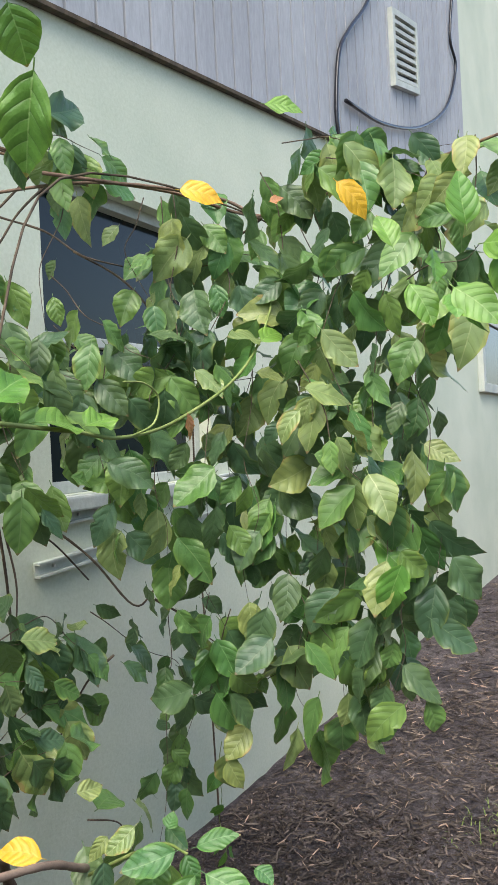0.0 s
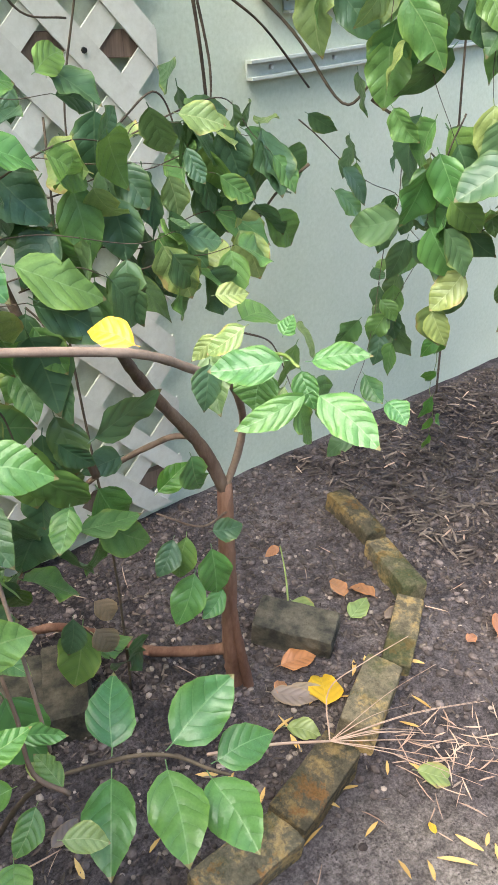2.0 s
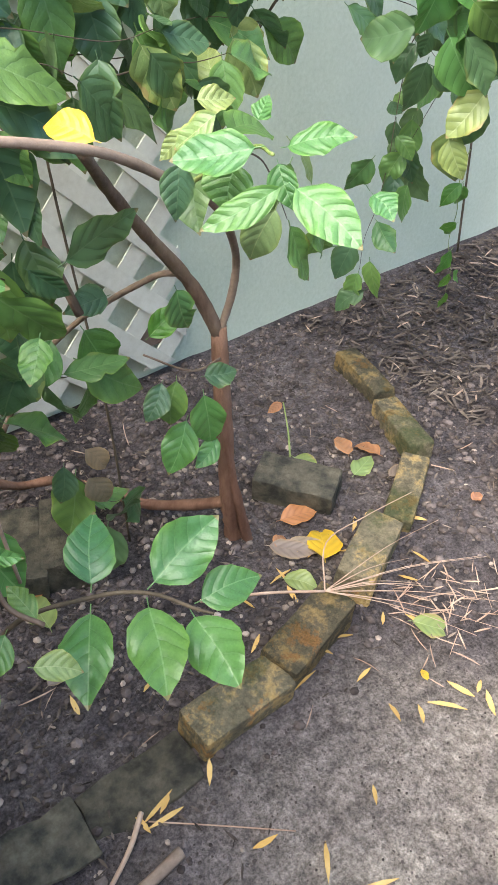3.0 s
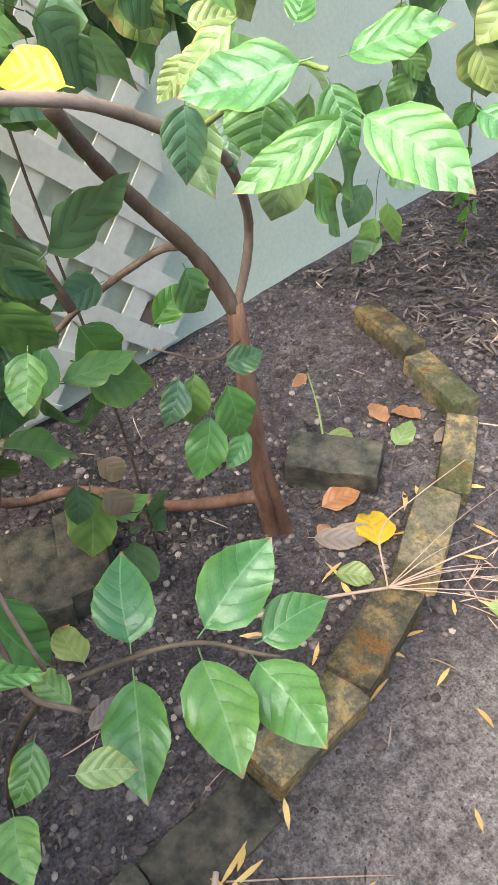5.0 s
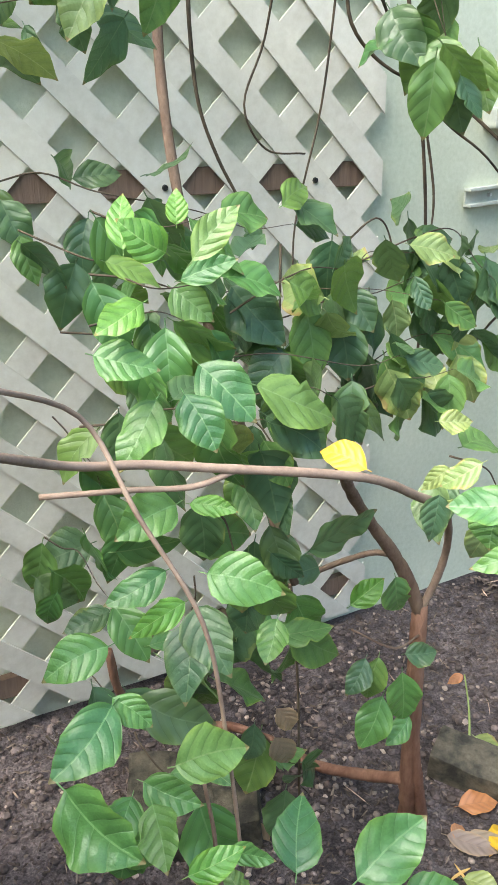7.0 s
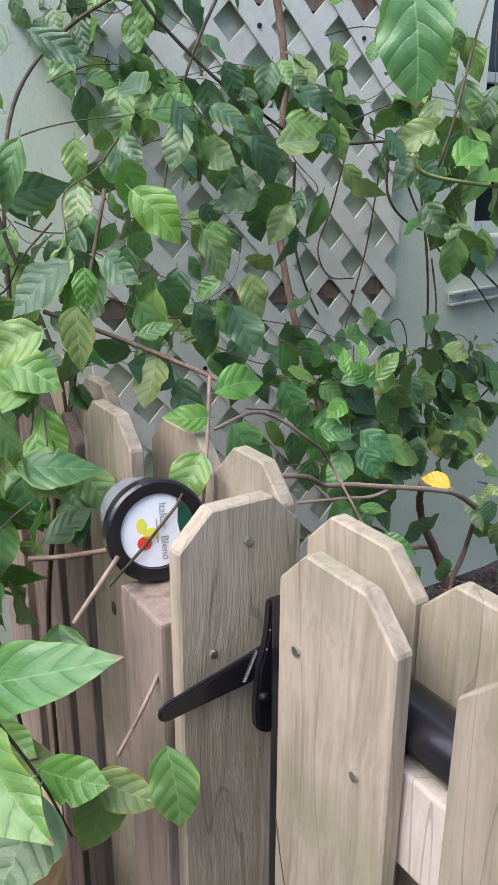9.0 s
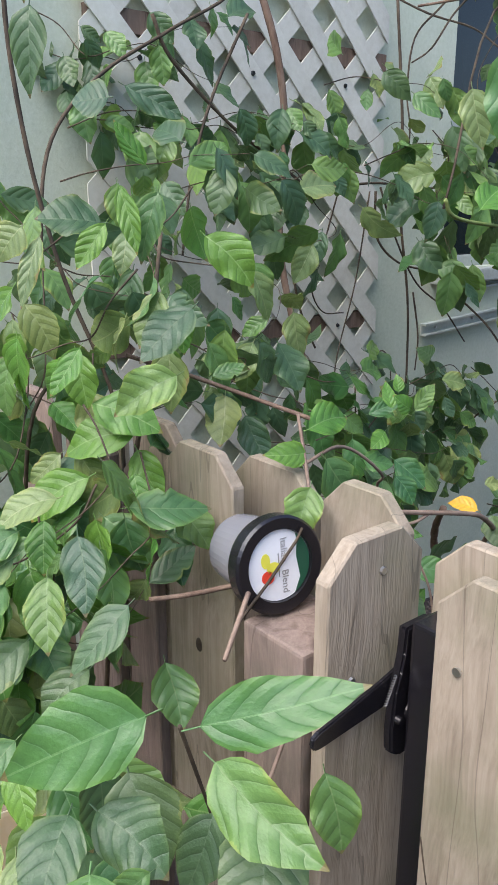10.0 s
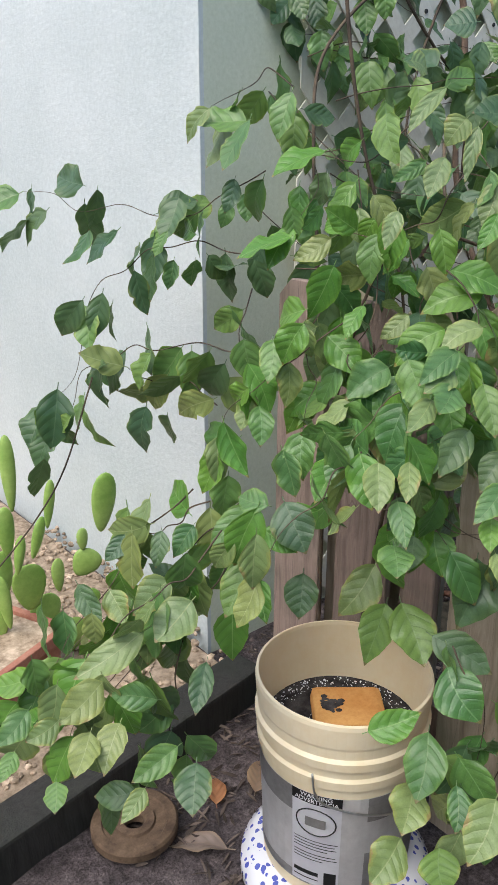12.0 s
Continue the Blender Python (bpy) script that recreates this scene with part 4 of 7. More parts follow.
lathe(bm, [(0.0, 0.435), (0.07, 0.446), (0.1305, 0.441), (0.1295, 0.42), (0.0, 0.42)], 40, (BX, BY, 0))
fill = part("potting_mix", bm, GRIT, bucket, "black potting mix speckled with white grit")
crng = random.Random(11)
pts, faces = [], []
for i in range(1300):
    a, r = crng.uniform(0, 6.283), 0.125 * math.sqrt(crng.random())
    c = Vector((BX + r * math.cos(a), BY + r * math.sin(a), 0.443))
    s = crng.uniform(0.0007, 0.0019)
    b = len(pts)
    q = Euler([crng.uniform(0, 3) for _ in range(3)]).to_matrix()
    pts += [c + q @ Vector(p) * s for p in ((1, 0, 0), (-1, 0, 0), (0, 1, 0), (0, -1, 0), (0, 0, 1), (0, 0, -1))]
    faces += [tuple(b + k for k in f) for f in ((0, 2, 4), (2, 1, 4), (1, 3, 4), (3, 0, 4), (2, 0, 5), (1, 2, 5), (3, 1, 5), (0, 3, 5))]
me = bpy.data.meshes.new("perlite")
me.from_pydata(pts, [], faces)
me.materials.append(PAPER)
pl = new("perlite", me)
pl.parent = fill
pl.matrix_parent_inverse = Matrix()
tagged(pl, kind="stuff")


def band(bm, a0, a1, z0, z1, lift, n=24, rim=None):
    """A patch on the bucket's side between two angles and heights."""
    def at(a, z):
        r = 0.125 + (z - 0.198) * (0.009 / 0.232) + lift
        return (BX + r * math.cos(a), BY + r * math.sin(a), z)
    cols = [(bm.verts.new(at(a0 + (a1 - a0) * i / n, z0)), bm.verts.new(at(a0 + (a1 - a0) * i / n, z1))) for i in range(n + 1)]
    for p, q in zip(cols, cols[1:]):
        bm.faces.new((p[0], q[0], q[1], p[1]))
    r = bmesh.ops.extrude_face_region(bm, geom=bm.faces[:])
    bmesh.ops.translate(bm, vec=(0, 0, 0), verts=[v for v in r["geom"] if isinstance(v, bmesh.types.BMVert)])


A0 = math.atan2(0.27 - BY, -0.75 - BX)
for a0, a1, z0, z1, lift, mt, nm in ((A0 - 1.5, A0 + 1.7, 0.222, 0.412, 0.0009, PALE_PRINT, "label_band"), (A0 - 1.5, A0 - 0.33, 0.365, 0.412, 0.0016, GREY_PRINT, "print_block"), (A0 + 0.33, A0 + 1.7, 0.365, 0.412, 0.0016, GREY_PRINT, "print_block"), (A0 + 0.33, A0 + 1.7, 0.222, 0.3, 0.0016, GREY_PRINT, "print_block"), (A0 - 1.5, A0 - 0.33, 0.222, 0.24, 0.0016, GREY_PRINT, "print_block")):
    bm = bmesh.new()
    band(bm, a0, a1, z0, z1, lift)
    part(nm, bm, mt, bucket)
W0 = A0 - 0.27
bm = bmesh.new()
band(bm, W0 - 0.3, W0 + 0.3, 0.226, 0.414, 0.0024)
warn = part("warning_label", bm, PAPER, bucket, "white warning label with black printing")
for a0, a1, z0, z1 in ((-0.3, 0.3, 0.394, 0.414),):
    bm = bmesh.new()
    band(bm, W0 + a0, W0 + a1, z0, z1, 0.0030)
    part("label_heading", bm, INK, warn)
for a0, a1, z0, z1 in [(-0.27, 0.27, 0.318, 0.3195), (-0.27, 0.24, 0.312, 0.3135), (-0.27, 0.26, 0.306, 0.3075), (-0.27, 0.15, 0.300, 0.3015), (-0.27, 0.25, 0.290, 0.2915), (-0.27, 0.27, 0.284, 0.2855), (-0.27, 0.1, 0.278, 0.2795), (-0.27, 0.05, 0.245, 0.253), (-0.27, 0.05, 0.236, 0.238), (0.12, 0.27, 0.232, 0.258)]:
    bm = bmesh.new()
    band(bm, W0 + a0, W0 + a1, z0, z1, 0.0030, 6)
    part("print_bar", bm, INK, warn)


def on_side(a, z, lift):
    r = 0.125 + (z - 0.198) * (0.009 / 0.232) + lift
    return Vector((BX + r * math.cos(a), BY + r * math.sin(a), z))


bm = bmesh.new()
ring = [on_side(W0 + 0.24 * math.cos(i * math.pi / 12), 0.358 + 0.026 * math.sin(i * math.pi / 12), 0.0032) for i in range(25)]
tube(bm, ring, 0.0012, 0.0012, 4)
part("print_ring", bm, INK, warn)
bm = bmesh.new()
band(bm, W0 - 0.13, W0 + 0.12, 0.348, 0.366, 0.0030, 8)
part("print_shape", bm, GREY_PRINT, warn)
for text, z in (("WARNING", 0.4055), ("ADVERTENCIA", 0.3965)):
    fc = bpy.data.curves.new("words", "FONT")
    fc.body, fc.size, fc.extrude, fc.align_x = text, 0.0105, 0.0002, "CENTER"
    tmp = new("words", fc)
    dg = bpy.context.evaluated_depsgraph_get()
    me = bpy.data.meshes.new_from_object(tmp.evaluated_get(dg))
    bpy.data.objects.remove(tmp)
    for v in me.vertices:
        a = W0 + v.co.x / 0.134
        p = on_side(a, z + v.co.y, 0.0034 + v.co.z)
        v.co = p
    me.materials.clear()
    me.materials.append(PAPER)
    w = new("words", me)
    w.parent = warn
    w.matrix_parent_inverse = Matrix()
bm = bmesh.new()
tube(bm, smooth_line([on_side(A0 - 0.3, 0.462, 0.012), on_side(A0 - 0.25, 0.43, 0.018), on_side(A0 - 0.1, 0.408, 0.014), on_side(A0 + 0.4, 0.385, 0.01), on_side(A0 + 1.0, 0.37, 0.01), on_side(A0 + 1.8, 0.4, 0.01), on_side(A0 + 2.8, 0.46, 0.01)], 6), 0.0018, 0.0018, 6)
part("bail_handle", bm, STEEL, bucket, "thin wire handle", smooth=True)
block = thing("orange_block", "orange porous block lying on the potting mix", "block", at=(0.11, 1.04, 0.358))
bm = bmesh.new()
om = Matrix.Translation((BX + 0.012, BY - 0.004, 0.444)) @ Matrix.Rotation(radians(-40), 4, "Z")
box(bm, (-0.06, -0.05, 0), (0.06, 0.05, 0.034), om, 0.012)
part("block_body", bm, ORANGE, block)
bm = bmesh.new()
for k in range(60):
    u, v = crng.gauss(-0.036, 0.012), crng.gauss(0.0, 0.009)
    if abs(u) < 0.045:
        bmesh.ops.create_icosphere(bm, subdivisions=1, radius=crng.uniform(0.001, 0.006), matrix=om @ Matrix.Translation((u, v, 0.034)) @ Matrix.Diagonal((1.3, 1, 0.5, 1)))
part("block_stain", bm, GRIT, block, "patch of dark soil on its top")

# bucket and block at their full size
PIVOT = Vector((-0.785, 0.291, 1.313))
GROW = Matrix.Translation(PIVOT) @ Matrix.Scale(1.1, 4) @ Matrix.Translation(-PIVOT)
for ob in bucket.children_recursive + block.children_recursive:
    ob.data.transform(GROW)

# ---- corner by the side wall ----
bm = bmesh.new()
tmx = Matrix.Translation((0.22, 1.585, 0)) @ Matrix.Rotation(radians(8), 4, "Z")
box(bm, (-1.9, -0.05, -0.01), (0.12, 0.05, 0.10), tmx, 0.008)
solid("landscape_timber", bm, TIMBER, "dark weathered timber edging a gravel bed", "timber")
bm = bmesh.new()
gx = [-1.7 + 0.1 * i for i in range(21)]
gy = [1.4 + 0.1 * i for i in range(45)]
gv = {}
for i, x in enumerate(gx):
    for k, y in enumerate(gy):
        front = 1.655 + (x - 0.2) * 0.14
        gv[i, k] = bm.verts.new((min(x, CX - 0.004), max(y, front), 0.062 + 0.006 * noise.noise(Vector((x * 9, y * 9, 1)))))
for i in range(len(gx) - 1):
    for k in range(len(gy) - 1):
        try:
            bm.faces.new((gv[i, k], gv[i + 1, k], gv[i + 1, k + 1], gv[i, k + 1]))
        except ValueError:
            pass
bmesh.ops.remove_doubles(bm, verts=bm.verts, dist=0.0005)
solid("gravel_bed", bm, GRAVEL, "bed of pale tan gravel along the side wall", "gravel", "structure")


def stones(name, n, area, zfun, size, material, label, category, flatness=0.6, seed=1):
    rng = random.Random(seed)
    bmb = bmesh.new()
    bmesh.ops.create_icosphere(bmb, subdivisions=1, radius=1)
    base = [v.co.copy() for v in bmb.verts]
    fb = [tuple(v.index for v in f.verts) for f in bmb.faces]
    bmb.free()
    pts, faces = [], []
    for _ in range(n):
        x, y = area(rng)
        s = rng.uniform(*size)
        q = Euler((0, 0, rng.uniform(0, 6))).to_matrix() @ Matrix.Diagonal((s * rng.uniform(0.8, 1.4), s, s * flatness))
        c = Vector((x, y, zfun(x, y) + s * flatness * 0.35))
        b = len(pts)
        pts += [c + q @ (p * rng.uniform(0.85, 1.12)) for p in base]
        faces += [tuple(b + k for k in f) for f in fb]
    me = bpy.data.meshes.new(name)
    me.from_pydata(pts, [], faces)
    me.materials.append(material)
    return tagged(new(name, me), label, category, "", "stuff")


stones("gravel", 1500, lambda r: (r.uniform(-0.75, 0.37), r.uniform(1.62, 2.7)), lambda x, y: 0.062, (0.006, 0.013), GRAVEL, "loose pale tan gravel stones", "gravel", 0.7, 5)

disc_w = thing("rusty_disc", "rusty round iron disc with a centre hole lying on the soil", "iron disc", at=(-0.145, 1.395, 0.0))
bm = bmesh.new()
lathe(bm, [(0.02, 0.012), (0.085, 0.012), (0.09, 0.018), (0.09, 0.034), (0.086, 0.039), (0.068, 0.039), (0.065, 0.034), (0.044, 0.034), (0.041, 0.04), (0.025, 0.04), (0.02, 0.034)], 48, (-0.145, 1.395, 0), True)
part("disc_body", bm, RUST, disc_w)

planter = thing("planter", "long terracotta planter standing on gravel", "planter", at=(-0.25, 1.9, 0.06))
bm = bmesh.new()
pm = Matrix.Translation((-0.28, 1.88, 0.062)) @ Matrix.Rotation(radians(22), 4, "Z")
box(bm, (-0.34, -0.085, 0), (0.22, 0.085, 0.14), pm, 0.01)
part("planter_body", bm, TERRA, planter)
bm = bmesh.new()
for lo, hi in (((-0.36, -0.105, 0.125), (0.24, -0.085, 0.155)), ((-0.36, 0.085, 0.125), (0.24, 0.105, 0.155)), ((-0.36, -0.085, 0.125), (-0.34, 0.085, 0.155)), ((0.22, -0.085, 0.125), (0.24, 0.085, 0.155))):
    box(bm, lo, hi, pm, 0.004)
part("planter_rim", bm, TERRA, planter)
bm = bmesh.new()
box(bm, (-0.335, -0.083, 0.138), (0.218, 0.083, 0.145), pm)
part("planter_gravel", bm, GRAVEL, planter, "gravel top dressing")


def pad(bm, m, w, h):
    r = bmesh.ops.create_uvsphere(bm, u_segments=14, v_segments=10, radius=1.0)
    for v in r["verts"]:
        z = v.co.z
        v.co.x *= (0.78 + 0.24 * z) if z < 0.9 else 0.95
    bmesh.ops.transform(bm, matrix=m @ Matrix.Translation((0, 0, h / 2)) @ Matrix.Diagonal((w / 2, 0.011, h / 2, 1)), verts=r["verts"])


cactus = thing("prickly_pear", "green prickly pear cactus growing in a terracotta planter", "cactus", at=(-0.1, 1.95, 0.2))
for k, (base, w, h, lean) in enumerate((
        ((-0.116, 1.930, 0.535), 0.045, 0.195, 0),
        ((-0.132, 1.942, 0.415), 0.054, 0.135, 0),
        ((-0.144, 1.954, 0.305), 0.063, 0.128, 0),
        ((-0.168, 1.966, 0.171), 0.069, 0.142, 0),
        ((-0.010, 1.978, 0.442), 0.035, 0.132, 8),
        ((-0.051, 1.990, 0.365), 0.042, 0.113, 20),
        ((-0.120, 1.930, 0.368), 0.033, 0.108, 10),
        ((0.121, 1.942, 0.405), 0.084, 0.165, 8),
        ((0.072, 1.954, 0.364), 0.042, 0.063, 0),
        ((0.056, 1.966, 0.290), 0.096, 0.084, 35),
        ((-0.072, 1.978, 0.230), 0.111, 0.132, 0),
        ((-0.066, 1.990, 0.118), 0.123, 0.142, 25),
        ((-0.151, 1.930, 0.230), 0.042, 0.150, -5),
        ((-0.047, 1.942, 0.115), 0.078, 0.090, 30))):
    bm = bmesh.new()
    pad(bm, Matrix.Translation(base) @ Matrix.Rotation(radians(-25 + 17 * (k % 3)), 4, "Z") @ Matrix.Rotation(radians(lean), 4, "Y"), w, h)
    part("pad", bm, CACTUS, cactus, smooth=True)
for k, (base, w, h, lean) in enumerate((
        ((-0.003, 1.954, 0.269), 0.048, 0.096, 0),
        ((0.071, 1.966, 0.172), 0.069, 0.075, 20),
        ((0.029, 1.978, 0.060), 0.075, 0.105, 10),
        ((-0.117, 1.990, 0.099), 0.090, 0.105, -10)), 14):
    bm = bmesh.new()
    pad(bm, Matrix.Translation(base) @ Matrix.Rotation(radians(-25 + 17 * (k % 3)), 4, "Z") @ Matrix.Rotation(radians(lean), 4, "Y"), w, h)
    part("pad", bm, CACTUS, cactus, smooth=True)


# ---- bricks ----
def brick_mesh(name, l, w, h, material, seed, rough=1.0):
    bm = bmesh.new()
    box(bm, (-l / 2, -w / 2, -0.03), (l / 2, w / 2, h), None, 0.006)
    rng = random.Random(seed)
    bmesh.ops.subdivide_edges(bm, edges=[e for e in bm.edges if e.calc_length() > 0.03], cuts=3, use_grid_fill=True)
    off = Vector((rng.uniform(0, 9), rng.uniform(0, 9), rng.uniform(0, 9)))
    for v in bm.verts:
        k = (noise.noise_vector(v.co * 22 + off) * 0.003 + noise.noise_vector(v.co * 70 + off) * 0.002) * rough
        v.co += k
    return mesh_of(name, bm, material)


edging = [brick_mesh("brick", 0.186, 0.058, 0.045, BRICK, k) for k in (1, 2, 3)]
wide = [brick_mesh("brick", 0.17, 0.07, 0.07, BRICK, k) for k in (4, 5, 6)]
sunk = [brick_mesh("brick", 0.168, 0.085, 0.075, BRICK_DARK, k, 2.6) for k in (7, 8)]
for i, (x, y, ang, z, mesh) in enumerate((
        (1.838, 1.421, 75, 0.0, edging[0]), (1.750, 1.222, 68, 0.002, edging[1]), (1.603, 1.075, 31, 0.0, edging[2]),
        (1.409, 0.998, 25, -0.004, wide[0]), (1.212, 0.938, 13, -0.004, wide[1]), (1.045, 0.916, 0, -0.018, wide[2]),
        (0.874, 0.913, -4, -0.064, sunk[0]), (0.700, 0.920, -3, -0.054, sunk[1]))):
    b = tagged(new("edging_brick", mesh), "dark damp brick half sunk at the bed's edge" if i > 5 else "old mossy brown brick set on edge round the bed", "brick", "edging bricks")
    b.matrix_world = pose(x, y, z, 7 if i > 2 else 3, 2 if i % 2 else -3, ang)
for i, (x, y, ang, tilt) in enumerate(((1.452, 1.228, -58, 8), (0.935, 1.405, 68, 6), (1.02, 1.385, 64, -5), (0.872, 1.44, 70, 3))):
    b = tagged(new("loose_brick", brick_mesh("brick", 0.165 if i == 0 else 0.2, 0.085, 0.055, BRICK_DARK, 10 + i)), "dark damp mossy brick lying in the soil", "brick", "loose bricks")
    b.matrix_world = pose(x, y, 0.004, tilt, 3, ang)


# ---- litter on the soil ----
def free_spot(r):
    while True:
        x, y = r.uniform(0.45, 2.9), r.uniform(0.3, 1.78)
        return x, y


def bed_spot(r):
    while True:
        x, y = r.uniform(0.45, 2.9), r.uniform(0.3, 1.78)
        if math.hypot(x - 1.2, y - 0.35) > 0.45 + 0.4 * r.random():
            return x, y


stones("pebbles", 1100, bed_spot, ground_height, (0.002, 0.0055), PEBBLE, "small pale pebbles scattered in the soil", "pebbles", 0.7, 9)
stones("bed_pebbles", 230, lambda r: (min(1.62, max(0.72, r.gauss(1.22, 0.24))), min(1.74, max(1.02, r.gauss(1.36, 0.2)))), ground_height, (0.003, 0.0075), PEBBLE, "pinkish beige pebbles in the soil round the trunk", "pebbles", 0.75, 14)
stones("grit", 2600, lambda r: (r.uniform(0.7, 1.9), r.uniform(0.25, 1.0)), ground_height, (0.0008, 0.0022), CRUMB, "fine dark grit on the bare sand", "grit", 0.8, 12)
stones("soil_crumbs", 14000, bed_spot, ground_height, (0.0012, 0.0055), CRUMB, "crumbs of dark soil", "soil", 0.8, 10)


def blades(name, n, area, material, label, category, length, width, seed, lift=0.004):
    rng = random.Random(seed)
    pts, faces = [], []
    for _ in range(n):
        x, y = area(rng)
        l, w, a = rng.uniform(*length), rng.uniform(*width), rng.uniform(0, 6.28)
        m = Matrix.Translation((x, y, ground_height(x, y) + lift)) @ Euler((rng.uniform(-0.5, 0.5), rng.uniform(-0.3, 0.3), a)).to_matrix().to_4x4()
        b = len(pts)
        bend = rng.uniform(-0.2, 0.2) * l
        for u, wf in ((-0.5, 0.1), (-0.2, 1), (0.15, 0.9), (0.5, 0.05)):
            for sgn in (-1, 1):
                pts.append(m @ Vector((u * l, sgn * w / 2 * wf + bend * (u * u), 0.003 + 0.1 * l * (0.25 - u * u))))
        for k in range(3):
            faces.append((b + 2 * k, b + 2 * k + 2, b + 2 * k + 3, b + 2 * k + 1))
        b2 = len(pts)
        pts += [p + Vector((0, 0, -0.0012)) for p in pts[b:b + 8]]
        for k in range(3):
            faces.append((b2 + 2 * k + 1, b2 + 2 * k + 3, b2 + 2 * k + 2, b2 + 2 * k))
    me = bpy.data.meshes.new(name)
    me.from_pydata(pts, [], faces)
    me.materials.append(material)
    return tagged(new(name, me), label, category, "", "stuff")


stones("soil_clods", 2600, bed_spot, ground_height, (0.004, 0.011), CRUMB, "small clods of dark damp soil", "soil", 0.7, 16)
blades("bark_chips", 5200, bed_spot, CHIP, "brown bark chips and twigs mixed in the soil", "mulch", (0.006, 0.024), (0.0015, 0.004), 21)
blades("pale_mulch", 600, lambda r: (r.uniform(1.9, 5.2), r.uniform(0.1, 1.72)), STRAW, "pale dry straw among the mulch", "mulch", (0.015, 0.06), (0.0015, 0.005), 28, 0.012)
blades("mulch", 9000, lambda r: (r.uniform(1.9, 4.2), r.uniform(0.2, 1.75)), CHIP, "coarse brown shredded mulch", "mulch", (0.012, 0.065), (0.002, 0.008), 22, 0.01)
blades("dry_grass", 60, free_spot, STRAW, "thin straw-coloured dry stalks on the soil", "straw", (0.03, 0.1), (0.001, 0.002), 23)
blades("fallen_blades", 60, lambda r: (r.uniform(0.75, 1.6), r.uniform(0.45, 1.1)), NEEDLE, "narrow yellow fallen leaves on the soil", "fallen leaves", (0.03, 0.06), (0.006, 0.009), 24)
blades("pink_straw", 70, lambda r: (r.gauss(1.45, 0.06), r.gauss(0.84, 0.045)), STRAW, "tangle of pinkish dry stalks on the soil", "straw", (0.02, 0.06), (0.001, 0.0025), 27)
blades("dry_debris", 260, lambda r: (r.uniform(-0.2, 0.3), r.uniform(1.15, 1.6)), CHIP, "dry brown leaf debris by the fence foot", "debris", (0.02, 0.05), (0.004, 0.009), 25)
blades("mulch_far", 4500, lambda r: (r.uniform(4, 9), r.uniform(0, 1.75)), CHIP, "coarse brown mulch along the wall", "mulch", (0.03, 0.1), (0.005, 0.012), 26, 0.012)
# grass tufts in the mulch
grng = random.Random(31)
pts, faces = [], []
for _ in range(2600):
    x, y = grng.uniform(2.3, 5.5), grng.uniform(0.2, 1.0)
    if noise.noise(Vector((x * 3, y * 3, 9))) < 0.05:
        continue
    a, l = grng.uniform(0, 6.28), grng.uniform(0.015, 0.04)
    b = len(pts)
    d = Vector((math.cos(a), math.sin(a), 0))
    s = Vector((-d.y, d.x, 0)) * 0.0025
    p0 = Vector((x, y, ground_height(x, y)))
    pts += [p0 - s, p0 + s, p0 + d * l * 0.4 + Vector((0, 0, l * 0.6)) + s * 0.7, p0 + d * l * 0.4 + Vector((0, 0, l * 0.6)) - s * 0.7, p0 + d * l + Vector((0, 0, l * 0.8))]
    faces += [(b, b + 1, b + 2, b + 3), (b + 3, b + 2, b + 4)]
me = bpy.data.meshes.new("grass")
me.from_pydata(pts, [], faces)
me.materials.append(STEM_GREEN)
tagged(new("grass", me), "sparse short green grass in the mulch", "grass", "", "stuff")


def fallen(at, ang, size, material, label, name="fallen_leaf", seed=1, tilt=0.2):
    s = NARROW + seed % 3 if size > 0.11 or material is LEAF_DRY else (seed * 5 + 1) % 9
    ob = tagged(new(name, leaf_mesh("fallen_leaf", [(Matrix.Diagonal((size, size, size, 1)), s)], material)), label, "fallen leaf", "fallen leaves")
    ob.matrix_world = Matrix.Translation(at) @ Euler((tilt, -0.15, radians(ang))).to_matrix().to_4x4()


DEAD, OLD = "curled dead orange-brown leaf on the soil", "withered grey-brown leaf on the soil"
for i, (x, y, ang, size, mt, lab) in enumerate((
        (1.60, 1.23, 60, 0.075, LEAF_ORANGE, DEAD), (1.655, 1.185, 95, 0.085, LEAF_ORANGE, DEAD), (1.356, 1.045, 50, 0.11, LEAF_YELLOW, "fallen yellow-orange leaf on the soil"),
        (1.36, 1.185, -20, 0.085, LEAF_ORANGE, "dead brown leaf on the soil"), (1.31, 1.125, 30, 0.045, LEAF_ORANGE, "small orange fallen leaf"), (0.9, 1.31, 20, 0.06, LEAF_ORANGE, "orange dead leaf between bricks"),
        (0.9, 1.22, 80, 0.1, LEAF_PALE, "withered pale leaf lying between bricks"), (1.56, 1.18, 15, 0.085, LEAF_PALE, "withered pale leaf on the soil"), (1.69, 0.98, 10, 0.035, LEAF_ORANGE, "small orange fallen leaf"),
        (1.308, 0.763, 60, 0.024, LEAF_YELLOW, "small yellow fallen leaf"), (1.37, 0.86, -50, 0.075, LEAF_PALE, "curled pale leaf among dry stalks"))):
    fallen((x, y, ground_height(x, y) + 0.012), ang, size, mt, lab, seed=i)
